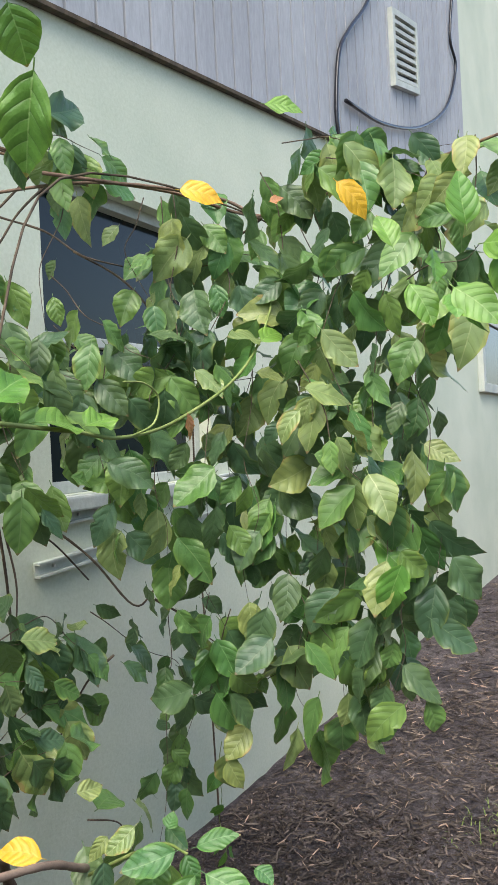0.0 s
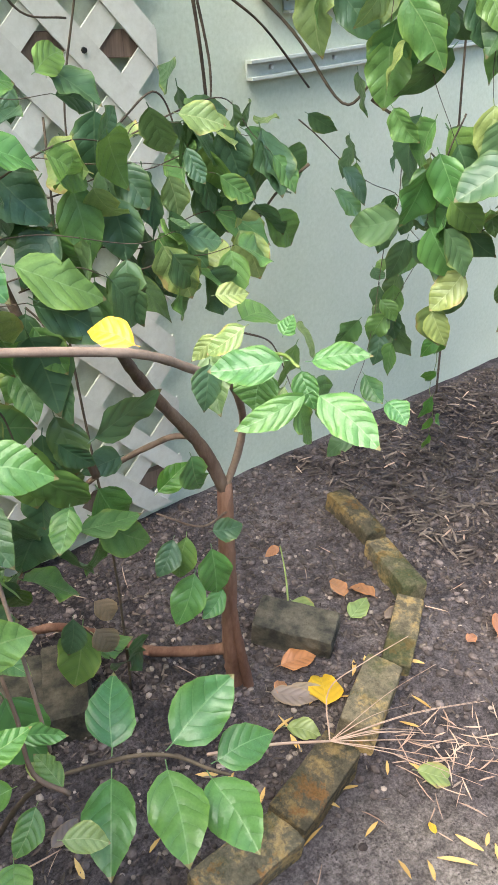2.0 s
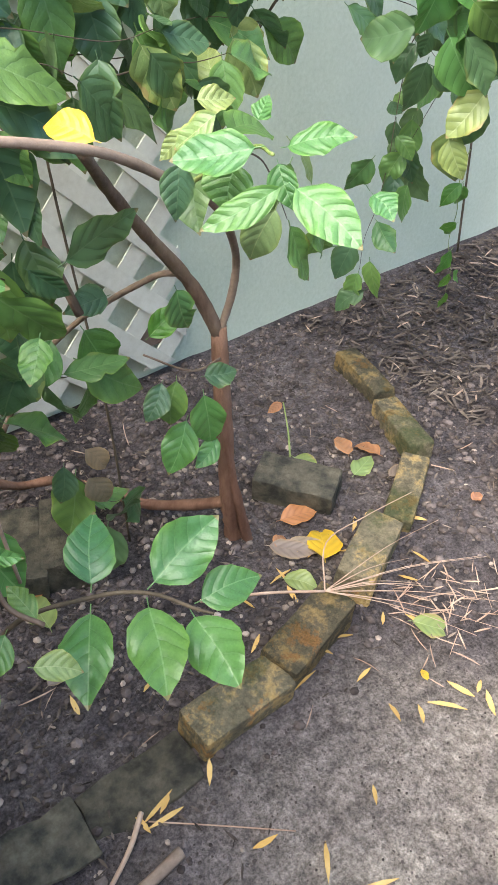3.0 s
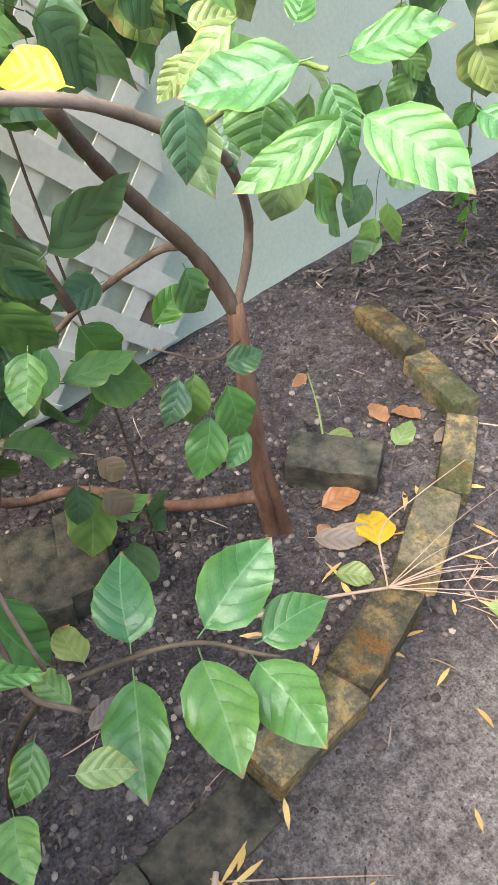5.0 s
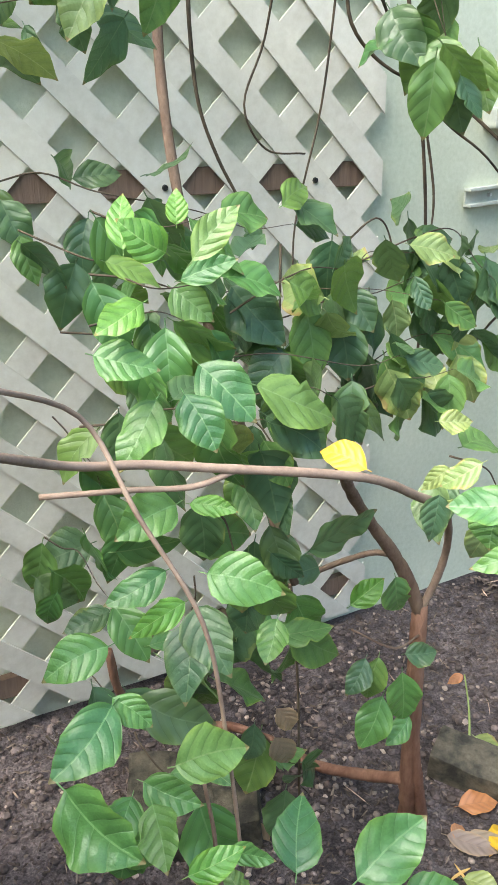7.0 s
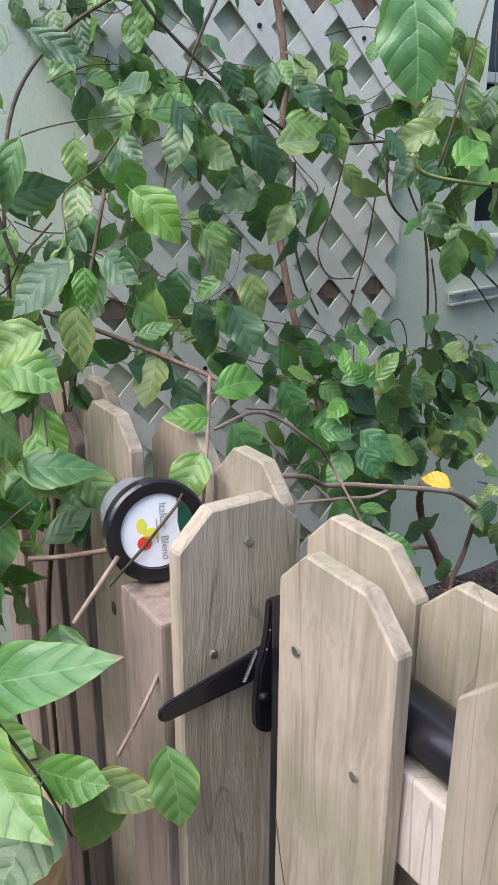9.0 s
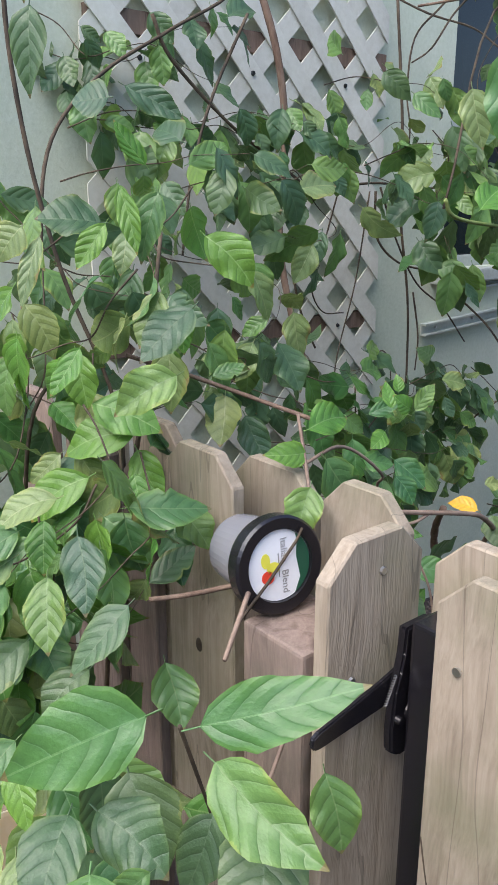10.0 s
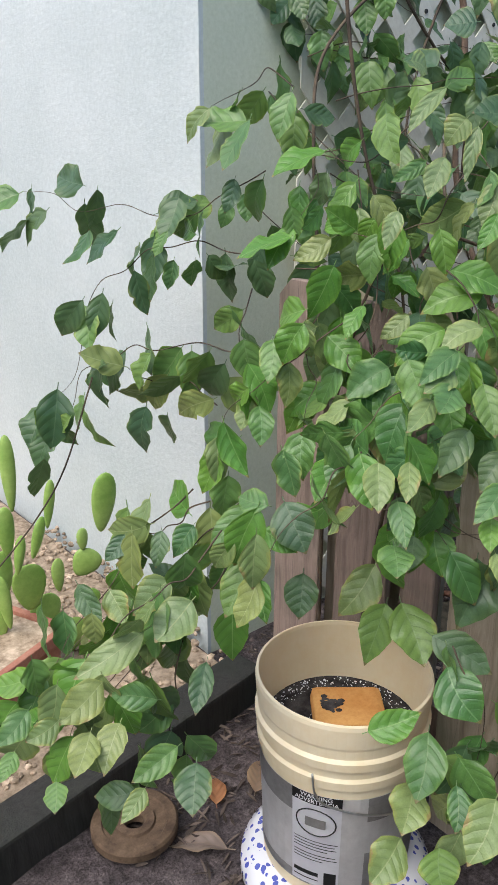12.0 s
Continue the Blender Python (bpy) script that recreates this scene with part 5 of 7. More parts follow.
for i, (x, y, ang, size, mt, lab) in enumerate((
        (0.02, 1.33, 60, 0.12, LEAF_ORANGE, "dry brown leaf on the soil"), (1.75, 0.95, 20, 0.1, LEAF_ORANGE, "dead brown leaf on the soil"), (1.3, 1.15, -50, 0.1, LEAF_DRY, OLD), (1.325, 1.13, -38, 0.09, LEAF_DRY, OLD),
        (1.27, 1.07, -60, 0.07, LEAF_PALE, "withered pale leaf beside the trunk"), (1.03, 1.27, 110, 0.08, LEAF_DRY, OLD), (-0.02, 1.22, 130, 0.16, LEAF_DRY, "large dry curled brown leaf on the soil"), (0.1, 1.3, 40, 0.12, LEAF_DRY, "dry curled brown leaf on the soil"), (1.61, 1.13, 10, 0.06, LEAF_DRY, OLD), (0.84, 1.13, 20, 0.07, LEAF_DRY, OLD))):
    fallen((x, y, ground_height(x, y) + 0.012), ang, size, mt, lab, seed=i)

for label, a, c, r, mt in (("short grey dry stick lying on bare sand", (0.85, 0.872, 0.012), (0.765, 0.815, 0.01), 0.004, STRAW), ("thick smooth pinkish stick lying on bare sand", (0.862, 0.795, 0.012), (0.745, 0.79, 0.012), 0.009, BARK_PINK), ("thin straight straw stalk on bare sand", (0.852, 0.858, 0.007), (0.996, 0.722, 0.007), 0.0012, STRAW)):
    bm = bmesh.new()
    tube(bm, smooth_line([a, ((a[0] + c[0]) / 2 + 0.004, (a[1] + c[1]) / 2 - 0.003, a[2]), c], 4), r, r * 0.8, 7)
    solid("stick", bm, mt, label, "stick", group="fallen sticks", smooth=True)

# dry straw head lying over the bricks
straw = thing("straw_plume", "dry straw-coloured plume lying across the bricks", "dry plume", at=(1.28, 0.95, 0.06))
srng = random.Random(5)
hub = Vector((1.262, 0.951, 0.087))
bm = bmesh.new()
tube(bm, smooth_line([(1.08, 1.04, 0.12), (1.18, 1.0, 0.1), hub], 5), 0.003, 0.0022, 6)
part("stalk", bm, STRAW, straw, smooth=True)
for i in range(10):
    a = radians(srng.uniform(-58, 5))
    l = srng.uniform(0.16, 0.34)
    e = hub + Vector((math.cos(a) * l, math.sin(a) * l, -0.055 + srng.uniform(0, 0.03)))
    mid = (hub + e) / 2 + Vector((0, 0, 0.015))
    bm = bmesh.new()
    tube(bm, smooth_line([hub, mid, e], 4), 0.0009, 0.0004, 4)
    part("spikelet", bm, STRAW, straw)
bm = bmesh.new()
tube(bm, smooth_line([hub, (1.33, 1.02, 0.1), (1.43, 1.03, 0.09), (1.56, 1.03, 0.075)], 5), 0.0014, 0.0008, 5)
part("spikelet", bm, STRAW, straw)

# ---- the vine in the bed ----
G3 = [LEAF, LEAF, LEAF_RICH, LEAF_DARK, LEAF_DARK, LEAF_PALE]
# mostly the darker green, for inner layers whose shade is put into colour
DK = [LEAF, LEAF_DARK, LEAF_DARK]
vine = Plant("climbing_vine", "woody climbing vine with broad green leaves rooted in the bed", "vine", (1.25, 1.19, 0), 3)
vine.stem([(1.287, 1.225, -0.03), (1.276, 1.213, 0.04), (1.264, 1.204, 0.12), (1.258, 1.2, 0.3), (1.257, 1.2, 0.47)], 0.0185, 0.0125, BARK_RED, "trunk", 12, 0.1)
vine.stem([(1.3, 1.195, -0.02), (1.282, 1.19, 0.06), (1.266, 1.188, 0.15), (1.256, 1.195, 0.26)], 0.011, 0.007, BARK_RED, "trunk_strand", 8, 0.12)
vine.stem([(1.257, 1.2, 0.455), (1.23, 1.2, 0.52), (1.198, 1.197, 0.575), (1.13, 1.17, 0.66), (1.06, 1.12, 0.745), (1.0, 1.06, 0.82)], 0.0115, 0.0065, BARK, "limb", 9, 0.1)
vine.stem([(1.257, 1.2, 0.455), (1.268, 1.178, 0.53), (1.258, 1.153, 0.6), (1.18, 1.075, 0.7), (1.11, 1.015, 0.758), (1.055, 0.985, 0.793), (1.0, 0.968, 0.828), (0.955, 0.957, 0.85), (0.89, 0.955, 0.87), (0.82, 0.962, 0.886), (0.745, 0.965, 0.905), (0.678, 0.955, 0.922), (0.567, 0.88, 0.985), (0.42, 0.95, 0.985)], 0.0062, 0.0035, BARK_PINK, "limb", 9, 0.07)
vine.stem([(0.825, 0.962, 0.883), (0.785, 0.962, 0.877), (0.735, 0.975, 0.88), (0.662, 1.0, 0.88)], 0.003, 0.0026, BARK_PINK, "limb", 7)
vine.stem([(1.196, 1.196, 0.576), (1.18, 1.225, 0.57), (1.16, 1.255, 0.55), (1.13, 1.285, 0.525), (1.08, 1.315, 0.49), (1.02, 1.345, 0.43), (0.96, 1.37, 0.33), (0.925, 1.39, 0.23)], 0.005, 0.004, BARK, "limb", 7)
vine.stem([(1.265, 1.2, 0.11), (1.235, 1.29, 0.055), (1.18, 1.37, 0.035), (1.14, 1.45, 0.04), (1.08, 1.53, 0.045), (1.01, 1.56, 0.05), (0.937, 1.55, 0.117), (0.868, 1.55, 0.192), (0.851, 1.55, 0.3)], 0.011, 0.008, BARK_RED, "root", 8, 0.1)
vine.stem([(0.43, 0.86, 1.08), (0.5, 0.86, 1.09), (0.59, 0.87, 1.03), (0.693, 0.965, 0.957), (0.723, 0.930, 0.879), (0.763, 0.903, 0.781), (0.779, 0.899, 0.657), (0.785, 0.884, 0.507)], 0.0024, 0.002, BARK_PINK, "cane", 7)


def hero(plant, rows, face=(-0.3, -0.75, 0.6), narrow=False):
    """Single leaves: from base to tip."""
    for base, tip, material in rows:
        d = Vector(tip) - Vector(base)
        plant.leaf(base, d, face, d.length * 1.04, material, True, narrow, True)


def broad(plant, rows, face):
    """Single leaves: from base to tip, with their width."""
    for base, tip, wide, material in rows:
        d = Vector(tip) - Vector(base)
        f = Vector(face) + Vector([plant.rng.uniform(-0.2, 0.2) for _ in range(3)])
        plant.leaf(base, d, f, d.length * 1.03, material, True, False, True, wide)


hero(vine, (((0.968, 0.955, 0.853), (0.935, 0.995, 0.873), LEAF_YELLOW),), (-0.25, -0.75, 0.5))
hero(vine, (
    ((1.016, 0.912, 0.841), (0.999, 0.895, 0.798), LEAF_DARK), ((1.033, 0.915, 0.861), (1.002, 0.919, 0.842), LEAF_PALE), ((1.144, 1.071, 0.835), (1.186, 1.051, 0.837), LEAF_PALE)))
# broad leaves hanging about the limb and the cane
broad(vine, (
    ((0.831, 1.060, 0.960), (0.864, 0.998, 0.917), 0.056, LEAF_RICH), ((0.806, 1.031, 0.943), (0.818, 0.987, 0.897), 0.047, LEAF_RICH), ((0.788, 1.036, 0.939), (0.730, 1.005, 0.899), 0.047, LEAF_RICH),
    ((0.722, 1.034, 0.986), (0.772, 0.998, 0.977), 0.045, LEAF_RICH), ((0.778, 1.027, 1.027), (0.727, 1.007, 1.015), 0.035, LEAF_NEW), ((0.781, 0.978, 1.070), (0.744, 0.970, 1.098), 0.035, LEAF_NEW),
    ((0.747, 0.989, 1.071), (0.754, 1.009, 1.120), 0.025, LEAF_NEW), ((0.801, 0.991, 1.058), (0.840, 0.978, 1.106), 0.031, LEAF), ((0.810, 1.032, 1.084), (0.810, 1.033, 1.116), 0.020, LEAF_NEW),
    ((0.849, 1.140, 1.018), (0.900, 1.101, 1.042), 0.029, LEAF_RICH), ((0.878, 1.234, 0.998), (0.914, 1.193, 0.966), 0.047, LEAF), ((1.053, 1.281, 0.957), (0.981, 1.270, 0.897), 0.062, LEAF_DARK),
    ((1.047, 1.249, 0.903), (0.983, 1.231, 0.850), 0.056, LEAF_DARK)), (-0.45, -0.75, 0.5))
broad(vine, (
    ((0.795, 1.016, 0.838), (0.727, 0.995, 0.829), 0.044, LEAF_RICH), ((0.797, 1.014, 0.836), (0.831, 0.976, 0.836), 0.024, LEAF_NEW), ((0.788, 0.965, 0.790), (0.834, 0.906, 0.789), 0.052, LEAF_RICH),
    ((0.775, 0.957, 0.771), (0.714, 0.941, 0.760), 0.031, LEAF_NEW), ((0.790, 0.995, 0.725), (0.750, 0.938, 0.689), 0.055, LEAF_DARK), ((0.792, 0.994, 0.742), (0.791, 0.927, 0.708), 0.049, LEAF_DARK),
    ((0.803, 1.073, 0.734), (0.727, 1.062, 0.724), 0.039, LEAF_RICH), ((0.924, 1.060, 0.644), (0.887, 1.025, 0.613), 0.037, LEAF_RICH), ((0.702, 0.959, 0.747), (0.643, 0.941, 0.747), 0.042, LEAF_RICH),
    ((0.673, 0.856, 0.775), (0.618, 0.814, 0.769), 0.044, LEAF_RICH), ((0.667, 0.860, 0.778), (0.690, 0.835, 0.757), 0.025, LEAF_RICH), ((0.721, 0.895, 0.653), (0.778, 0.862, 0.669), 0.052, LEAF),
    ((0.696, 0.920, 0.616), (0.665, 0.873, 0.612), 0.038, LEAF_RICH)), (-0.45, -0.75, 0.5))
broad(vine, (
    ((0.700, 0.919, 0.629), (0.742, 0.877, 0.616), 0.033, LEAF_RICH), ((0.701, 0.884, 0.639), (0.683, 0.821, 0.638), 0.040, LEAF_RICH), ((0.616, 0.816, 0.758), (0.643, 0.751, 0.732), 0.047, LEAF_RICH),
    ((0.689, 0.789, 0.654), (0.735, 0.778, 0.669), 0.028, LEAF_NEW), ((0.737, 0.821, 0.624), (0.759, 0.785, 0.632), 0.021, LEAF_RICH)), (-0.45, -0.75, 0.5))
broad(vine, (
    ((0.819, 1.434, 0.586), (0.729, 1.423, 0.581), 0.069, LEAF_DARK), ((0.704, 1.348, 0.607), (0.745, 1.301, 0.577), 0.057, LEAF_DARK), ((0.800, 1.298, 0.553), (0.727, 1.286, 0.551), 0.044, LEAF_DARK),
    ((0.950, 1.289, 0.808), (0.966, 1.240, 0.761), 0.051, LEAF_DARK), ((0.929, 1.167, 0.774), (0.921, 1.111, 0.733), 0.043, LEAF_RICH), ((0.966, 1.148, 0.773), (0.949, 1.093, 0.728), 0.035, LEAF_DARK)), (-0.45, -0.75, 0.5))

# curled young shoot
vine.stem([(0.86, 1.0, 1.40), (0.9, 1.0, 1.37), (1.1, 1.0, 1.35), (1.2, 1.0, 1.34), (1.33, 1.0, 1.36), (1.52, 1.0, 1.43), (1.68, 1.02, 1.52), (1.82, 1.05, 1.64)], 0.0035, 0.0025, STEM_GREEN, "shoot", 6)
vine.stem([(1.22, 1.0, 1.34), (1.27, 0.99, 1.36), (1.285, 0.99, 1.40), (1.25, 0.99, 1.42), (1.2, 0.99, 1.42)], 0.002, 0.0015, STEM_GREEN, "tendril", 5)
for at, tip, sz, mt in (((1.02, 1.0, 1.36), (1, -0.1, 0.25), 0.1, LEAF_NEW), ((1.12, 1.0, 1.355), (0.9, 0, 0.35), 0.075, LEAF_NEW), ((0.95, 1.0, 1.38), (0.9, 0.1, 0.5), 0.09, LEAF_NEW), ((1.68, 1.02, 1.52), (0.8, -0.3, 0.5), 0.085, LEAF_NEW), ((1.7, 1.03, 1.53), (-1, 0, 0.1), 0.11, LEAF_PALE), ((1.36, 0.99, 1.38), (0.2, -0.1, -0.5), 0.05, LEAF_ORANGE)):
    vine.leaf(at, tip, (-0.2, -0.6, 0.8), sz, mt)
# bright new leaves on the near shoot
vine.stem([(1.048, 0.963, 0.793), (1.042, 0.851, 0.857), (1.014, 0.789, 0.873)], 0.0025, 0.0015, STEM_GREEN, "shoot", 5)
broad(vine, (
    ((1.011, 0.795, 0.878), (0.959, 0.838, 0.870), 0.034, LEAF_RICH), ((1.019, 0.786, 0.877), (1.038, 0.737, 0.894), 0.027, LEAF_RICH), ((1.018, 0.776, 0.855), (1.019, 0.707, 0.833), 0.039, LEAF_RICH),
    ((1.018, 0.776, 0.855), (0.954, 0.798, 0.834), 0.026, LEAF_RICH), ((1.013, 0.830, 0.861), (0.997, 0.825, 0.824), 0.039, LEAF_RICH), ((1.034, 0.808, 0.861), (1.027, 0.785, 0.832), 0.023, LEAF_RICH),
    ((1.028, 0.824, 0.885), (1.036, 0.822, 0.904), 0.023, LEAF_RICH), ((1.028, 0.867, 0.885), (0.992, 0.889, 0.865), 0.029, LEAF_PALE), ((1.053, 0.728, 0.852), (1.043, 0.701, 0.849), 0.021, LEAF_RICH)), (-0.5, -0.35, 0.5))
# leaves behind the shoot, their shadow side given as dark green
hero(vine, (((1.098, 1.017, 0.801), (1.058, 0.964, 0.755), LEAF_DARK), ((1.178, 1.071, 0.751), (1.156, 1.048, 0.715), LEAF_DARK)), (-0.8, -0.4, 0.3))
hero(vine, (((0.533, 0.680, 1.555), (0.523, 0.656, 1.437), LEAF_RICH), ((0.664, 0.824, 1.535), (0.674, 0.804, 1.460), LEAF_PALE), ((0.752, 0.872, 1.534), (0.769, 0.837, 1.486), LEAF), ((0.976, 0.634, 1.651), (0.994, 0.598, 1.646), LEAF_NEW)), (-0.7, -0.5, 0.5))
broad(vine, (
    ((0.598, 0.568, 1.523), (0.606, 0.591, 1.471), 0.033, LEAF_NEW), ((0.586, 0.575, 1.551), (0.604, 0.577, 1.524), 0.028, LEAF_NEW)), (-0.7, -0.5, 0.4))
# two pale shoots hanging by the wall
vine.strand([(2.237, 1.500, 0.455), (2.212, 1.500, 0.365), (2.205, 1.500, 0.234), (2.224, 1.500, 0.088)], 0.085, (0.06, 0.075), mats=[LEAF_NEW], stem=STEM_GREEN, jitter=0.01)
# leaves on the trunk
hero(vine, (((1.184, 1.150, 0.434), (1.238, 1.130, 0.434), LEAF_DARK), ((1.121, 1.150, 0.457), (1.077, 1.130, 0.418), LEAF_DARK), ((1.143, 1.150, 0.454), (1.119, 1.130, 0.381), LEAF), ((1.186, 1.150, 0.412), (1.186, 1.130, 0.316), LEAF_RICH), ((1.157, 1.150, 0.379), (1.103, 1.130, 0.305), LEAF_RICH), ((1.212, 1.150, 0.313), (1.154, 1.130, 0.295), LEAF_RICH)))
hero(vine, (((1.029, 1.28, 0.506), (0.969, 1.26, 0.449), LEAF_RICH), ((1.07, 1.28, 0.506), (1.115, 1.26, 0.411), LEAF_RICH), ((1.125, 1.28, 0.535), (1.057, 1.26, 0.548), LEAF_DARK), ((1.005, 1.28, 0.288), (0.976, 1.26, 0.227), LEAF_DARK), ((1.04, 1.28, 0.301), (1.066, 1.26, 0.247), LEAF_DRY), ((1.036, 1.28, 0.245), (1.063, 1.26, 0.171), LEAF_DRY), ((1.175, 1.28, 0.441), (1.229, 1.26, 0.488), LEAF_NEW)))
vine.stem([(1.25, 1.19, 0.42), (1.17, 1.15, 0.45), (1.1, 1.16, 0.5)], 0.002, 0.0015, BARK, "shoot", 5)

# hanging curtain in front of the window
trunk_vine = vine
vine = Plant("hanging_vine", "tangled vine hanging as a leafy curtain before a window", "vine", (2.6, 1.74, 0), 23)
vine.stem([(2.6, 1.75, -0.03), (2.58, 1.75, 0.5), (2.5, 1.72, 1.2), (2.3, 1.55, 1.8), (1.908, 1.117, 1.839)], 0.0035, 0.003, STEM_DARK, "limb", 7)
A = dict(size=(0.09, 0.12), face=(-0.75, -0.45, 0.45), mats=G3)
vine.stem([(1.419, 1.326, 1.852), (1.691, 1.221, 1.865), (1.862, 1.097, 1.831), (1.894, 0.915, 1.864), (1.871, 0.732, 1.871), (1.786, 0.561, 1.865)], 0.004, 0.003, BARK, "limb", 7)
vine.stem([(1.141, 1.217, 1.387), (1.433, 1.297, 1.839), (1.862, 1.097, 1.824), (1.952, 1.027, 1.700)], 0.0028, 0.002, STEM_DARK, "limb", 6)
vine.stem([(1.862, 1.097, 1.824), (1.773, 1.166, 1.865), (1.539, 1.306, 1.862), (1.433, 1.556, 1.854)], 0.0038, 0.003, BARK, "limb", 6)
for pts in (
        [(1.385, 1.400, 1.519), (1.335, 1.390, 1.407), (1.356, 1.349, 1.279)],
        [(1.490, 1.407, 1.948), (1.514, 1.357, 1.899), (1.581, 1.334, 1.903)],
        [(1.592, 1.317, 1.580), (1.543, 1.303, 1.479), (1.495, 1.291, 1.339), (1.507, 1.268, 1.181)],
        [(1.735, 1.245, 1.895), (1.688, 1.231, 1.656), (1.583, 1.222, 1.428), (1.585, 1.221, 1.231), (1.593, 1.206, 1.103)],
        [(1.818, 1.188, 1.895), (1.786, 1.142, 1.661), (1.677, 1.142, 1.403), (1.629, 1.130, 1.168), (1.641, 1.108, 0.958)],
        [(1.863, 1.092, 1.928), (1.836, 1.038, 1.681), (1.759, 1.087, 1.402), (1.675, 1.035, 1.186), (1.662, 1.064, 1.014)]):
    vine.strand(pts, 0.040, **A)
for pts in (
        [(1.909, 0.997, 1.962), (1.876, 0.955, 1.752), (1.808, 0.983, 1.495), (1.729, 0.968, 1.216), (1.712, 0.961, 0.985), (1.737, 0.958, 0.746)],
        [(1.857, 0.874, 1.920), (1.811, 0.858, 1.722), (1.754, 0.912, 1.506), (1.732, 0.869, 1.248), (1.709, 0.873, 1.045), (1.725, 0.891, 0.791)],
        [(1.840, 0.796, 1.886), (1.817, 0.777, 1.675), (1.779, 0.813, 1.475), (1.732, 0.800, 1.245), (1.705, 0.790, 1.070), (1.726, 0.819, 0.842)],
        [(1.831, 0.700, 1.864), (1.818, 0.683, 1.695), (1.764, 0.730, 1.443), (1.740, 0.714, 1.209), (1.727, 0.697, 1.057)],
        [(1.820, 0.608, 1.886), (1.781, 0.621, 1.721), (1.744, 0.654, 1.565)]):
    vine.strand(pts, 0.040, **A)
for pts in (
        [(1.840, 1.024, 1.971), (1.837, 0.917, 1.959), (1.840, 0.795, 1.898), (1.819, 0.608, 1.875)],
        [(1.647, 1.096, 0.992), (1.657, 1.123, 0.837), (1.678, 1.128, 0.700)]):
    vine.strand(pts, 0.040, **A)
hero(vine, (((1.611, 1.156, 1.836), (1.652, 1.073, 1.826), LEAF_YELLOW), ((1.702, 0.854, 1.821), (1.732, 0.791, 1.756), LEAF_YELLOW), ((1.781, 1.034, 1.830), (1.795, 1.006, 1.841), LEAF_ORANGE)), (-0.75, -0.45, 0.45))
B = dict(A, mats=[LEAF, LEAF_PALE, LEAF_PALE, LEAF_NEW])
vine.strand([(1.566, 0.678, 1.580), (1.541, 0.615, 1.594), (1.517, 0.548, 1.607)], 0.03, **dict(A, mats=[LEAF_NEW]))
vine.strand([(1.814, 0.964, 1.900), (1.809, 0.861, 1.890), (1.810, 0.743, 1.843), (1.757, 0.625, 1.770)], 0.04, **B)
vine.strand([(1.667, 0.930, 1.477), (1.646, 0.861, 1.316), (1.663, 0.783, 1.215), (1.651, 0.763, 1.109)], 0.05, **B)
vine.strand([(1.643, 1.150, 0.932), (1.704, 1.094, 0.814), (1.724, 0.983, 0.888), (1.728, 0.880, 1.031)], 0.09, **dict(A, size=(0.07, 0.09)))
vine.strand([(1.514, 1.359, 1.841), (1.475, 1.395, 1.700), (1.454, 1.371, 1.568)], 0.09, **dict(A, mats=[LEAF_DARK, LEAF], size=(0.07, 0.09), pair=1))
vine.strand([(1.707, 1.303, 1.873), (1.646, 1.315, 1.747), (1.654, 1.255, 1.629)], 0.09, **dict(A, mats=[LEAF_PALE, LEAF], size=(0.07, 0.1), pair=1))
for pts in (
        [(1.456, 1.715, 2.045), (1.523, 1.623, 2.011), (1.569, 1.558, 1.987), (1.621, 1.522, 1.977), (1.670, 1.501, 1.940)],
        [(1.521, 1.784, 1.955), (1.604, 1.666, 1.881), (1.675, 1.567, 1.838), (1.721, 1.498, 1.779), (1.817, 1.453, 1.763)],
        [(1.645, 1.540, 1.978), (1.587, 1.606, 1.886), (1.544, 1.654, 1.812), (1.530, 1.658, 1.681), (1.532, 1.643, 1.573), (1.518, 1.655, 1.384)],
        [(1.663, 1.528, 1.945), (1.614, 1.585, 1.870), (1.578, 1.624, 1.789), (1.546, 1.662, 1.755)],
        [(1.553, 1.618, 1.163), (1.574, 1.608, 1.038), (1.567, 1.606, 0.940)],
        [(1.634, 1.446, 1.764), (1.698, 1.353, 1.689), (1.749, 1.269, 1.557)]):
    vine.stem(pts, 0.003, 0.002, STEM_DARK, "runner", 6, 0.1)
for pts in (
        [(1.503, 1.470, 1.194), (1.563, 1.380, 1.099), (1.608, 1.308, 0.995), (1.638, 1.272, 1.026)],
        [(1.659, 1.291, 0.998), (1.696, 1.236, 0.949), (1.716, 1.199, 0.856)],
        [(1.537, 1.309, 0.909), (1.500, 1.352, 0.858), (1.421, 1.362, 0.766)]):
    vine.stem(pts, 0.003, 0.002, STEM_DARK, "runner", 6, 0.1)
for pts in ([(1.367, 1.437, 1.564), (1.395, 1.381, 1.518), (1.427, 1.314, 1.471), (1.520, 1.236, 1.426)], [(1.336, 1.389, 1.428), (1.344, 1.374, 1.344), (1.361, 1.341, 1.258)], [(1.461, 1.357, 1.668), (1.489, 1.300, 1.587), (1.564, 1.259, 1.523), (1.598, 1.189, 1.473)],
            [(1.391, 1.381, 1.920), (1.470, 1.334, 1.942), (1.545, 1.293, 1.919)], [(1.698, 0.988, 1.068), (1.679, 0.914, 0.959), (1.706, 0.859, 0.844)], [(1.710, 0.732, 1.157), (1.698, 0.759, 0.995), (1.706, 0.792, 0.827)]):
    vine.strand(pts, 0.045, **dict(A, mats=[LEAF, LEAF_DARK, LEAF_DARK]))
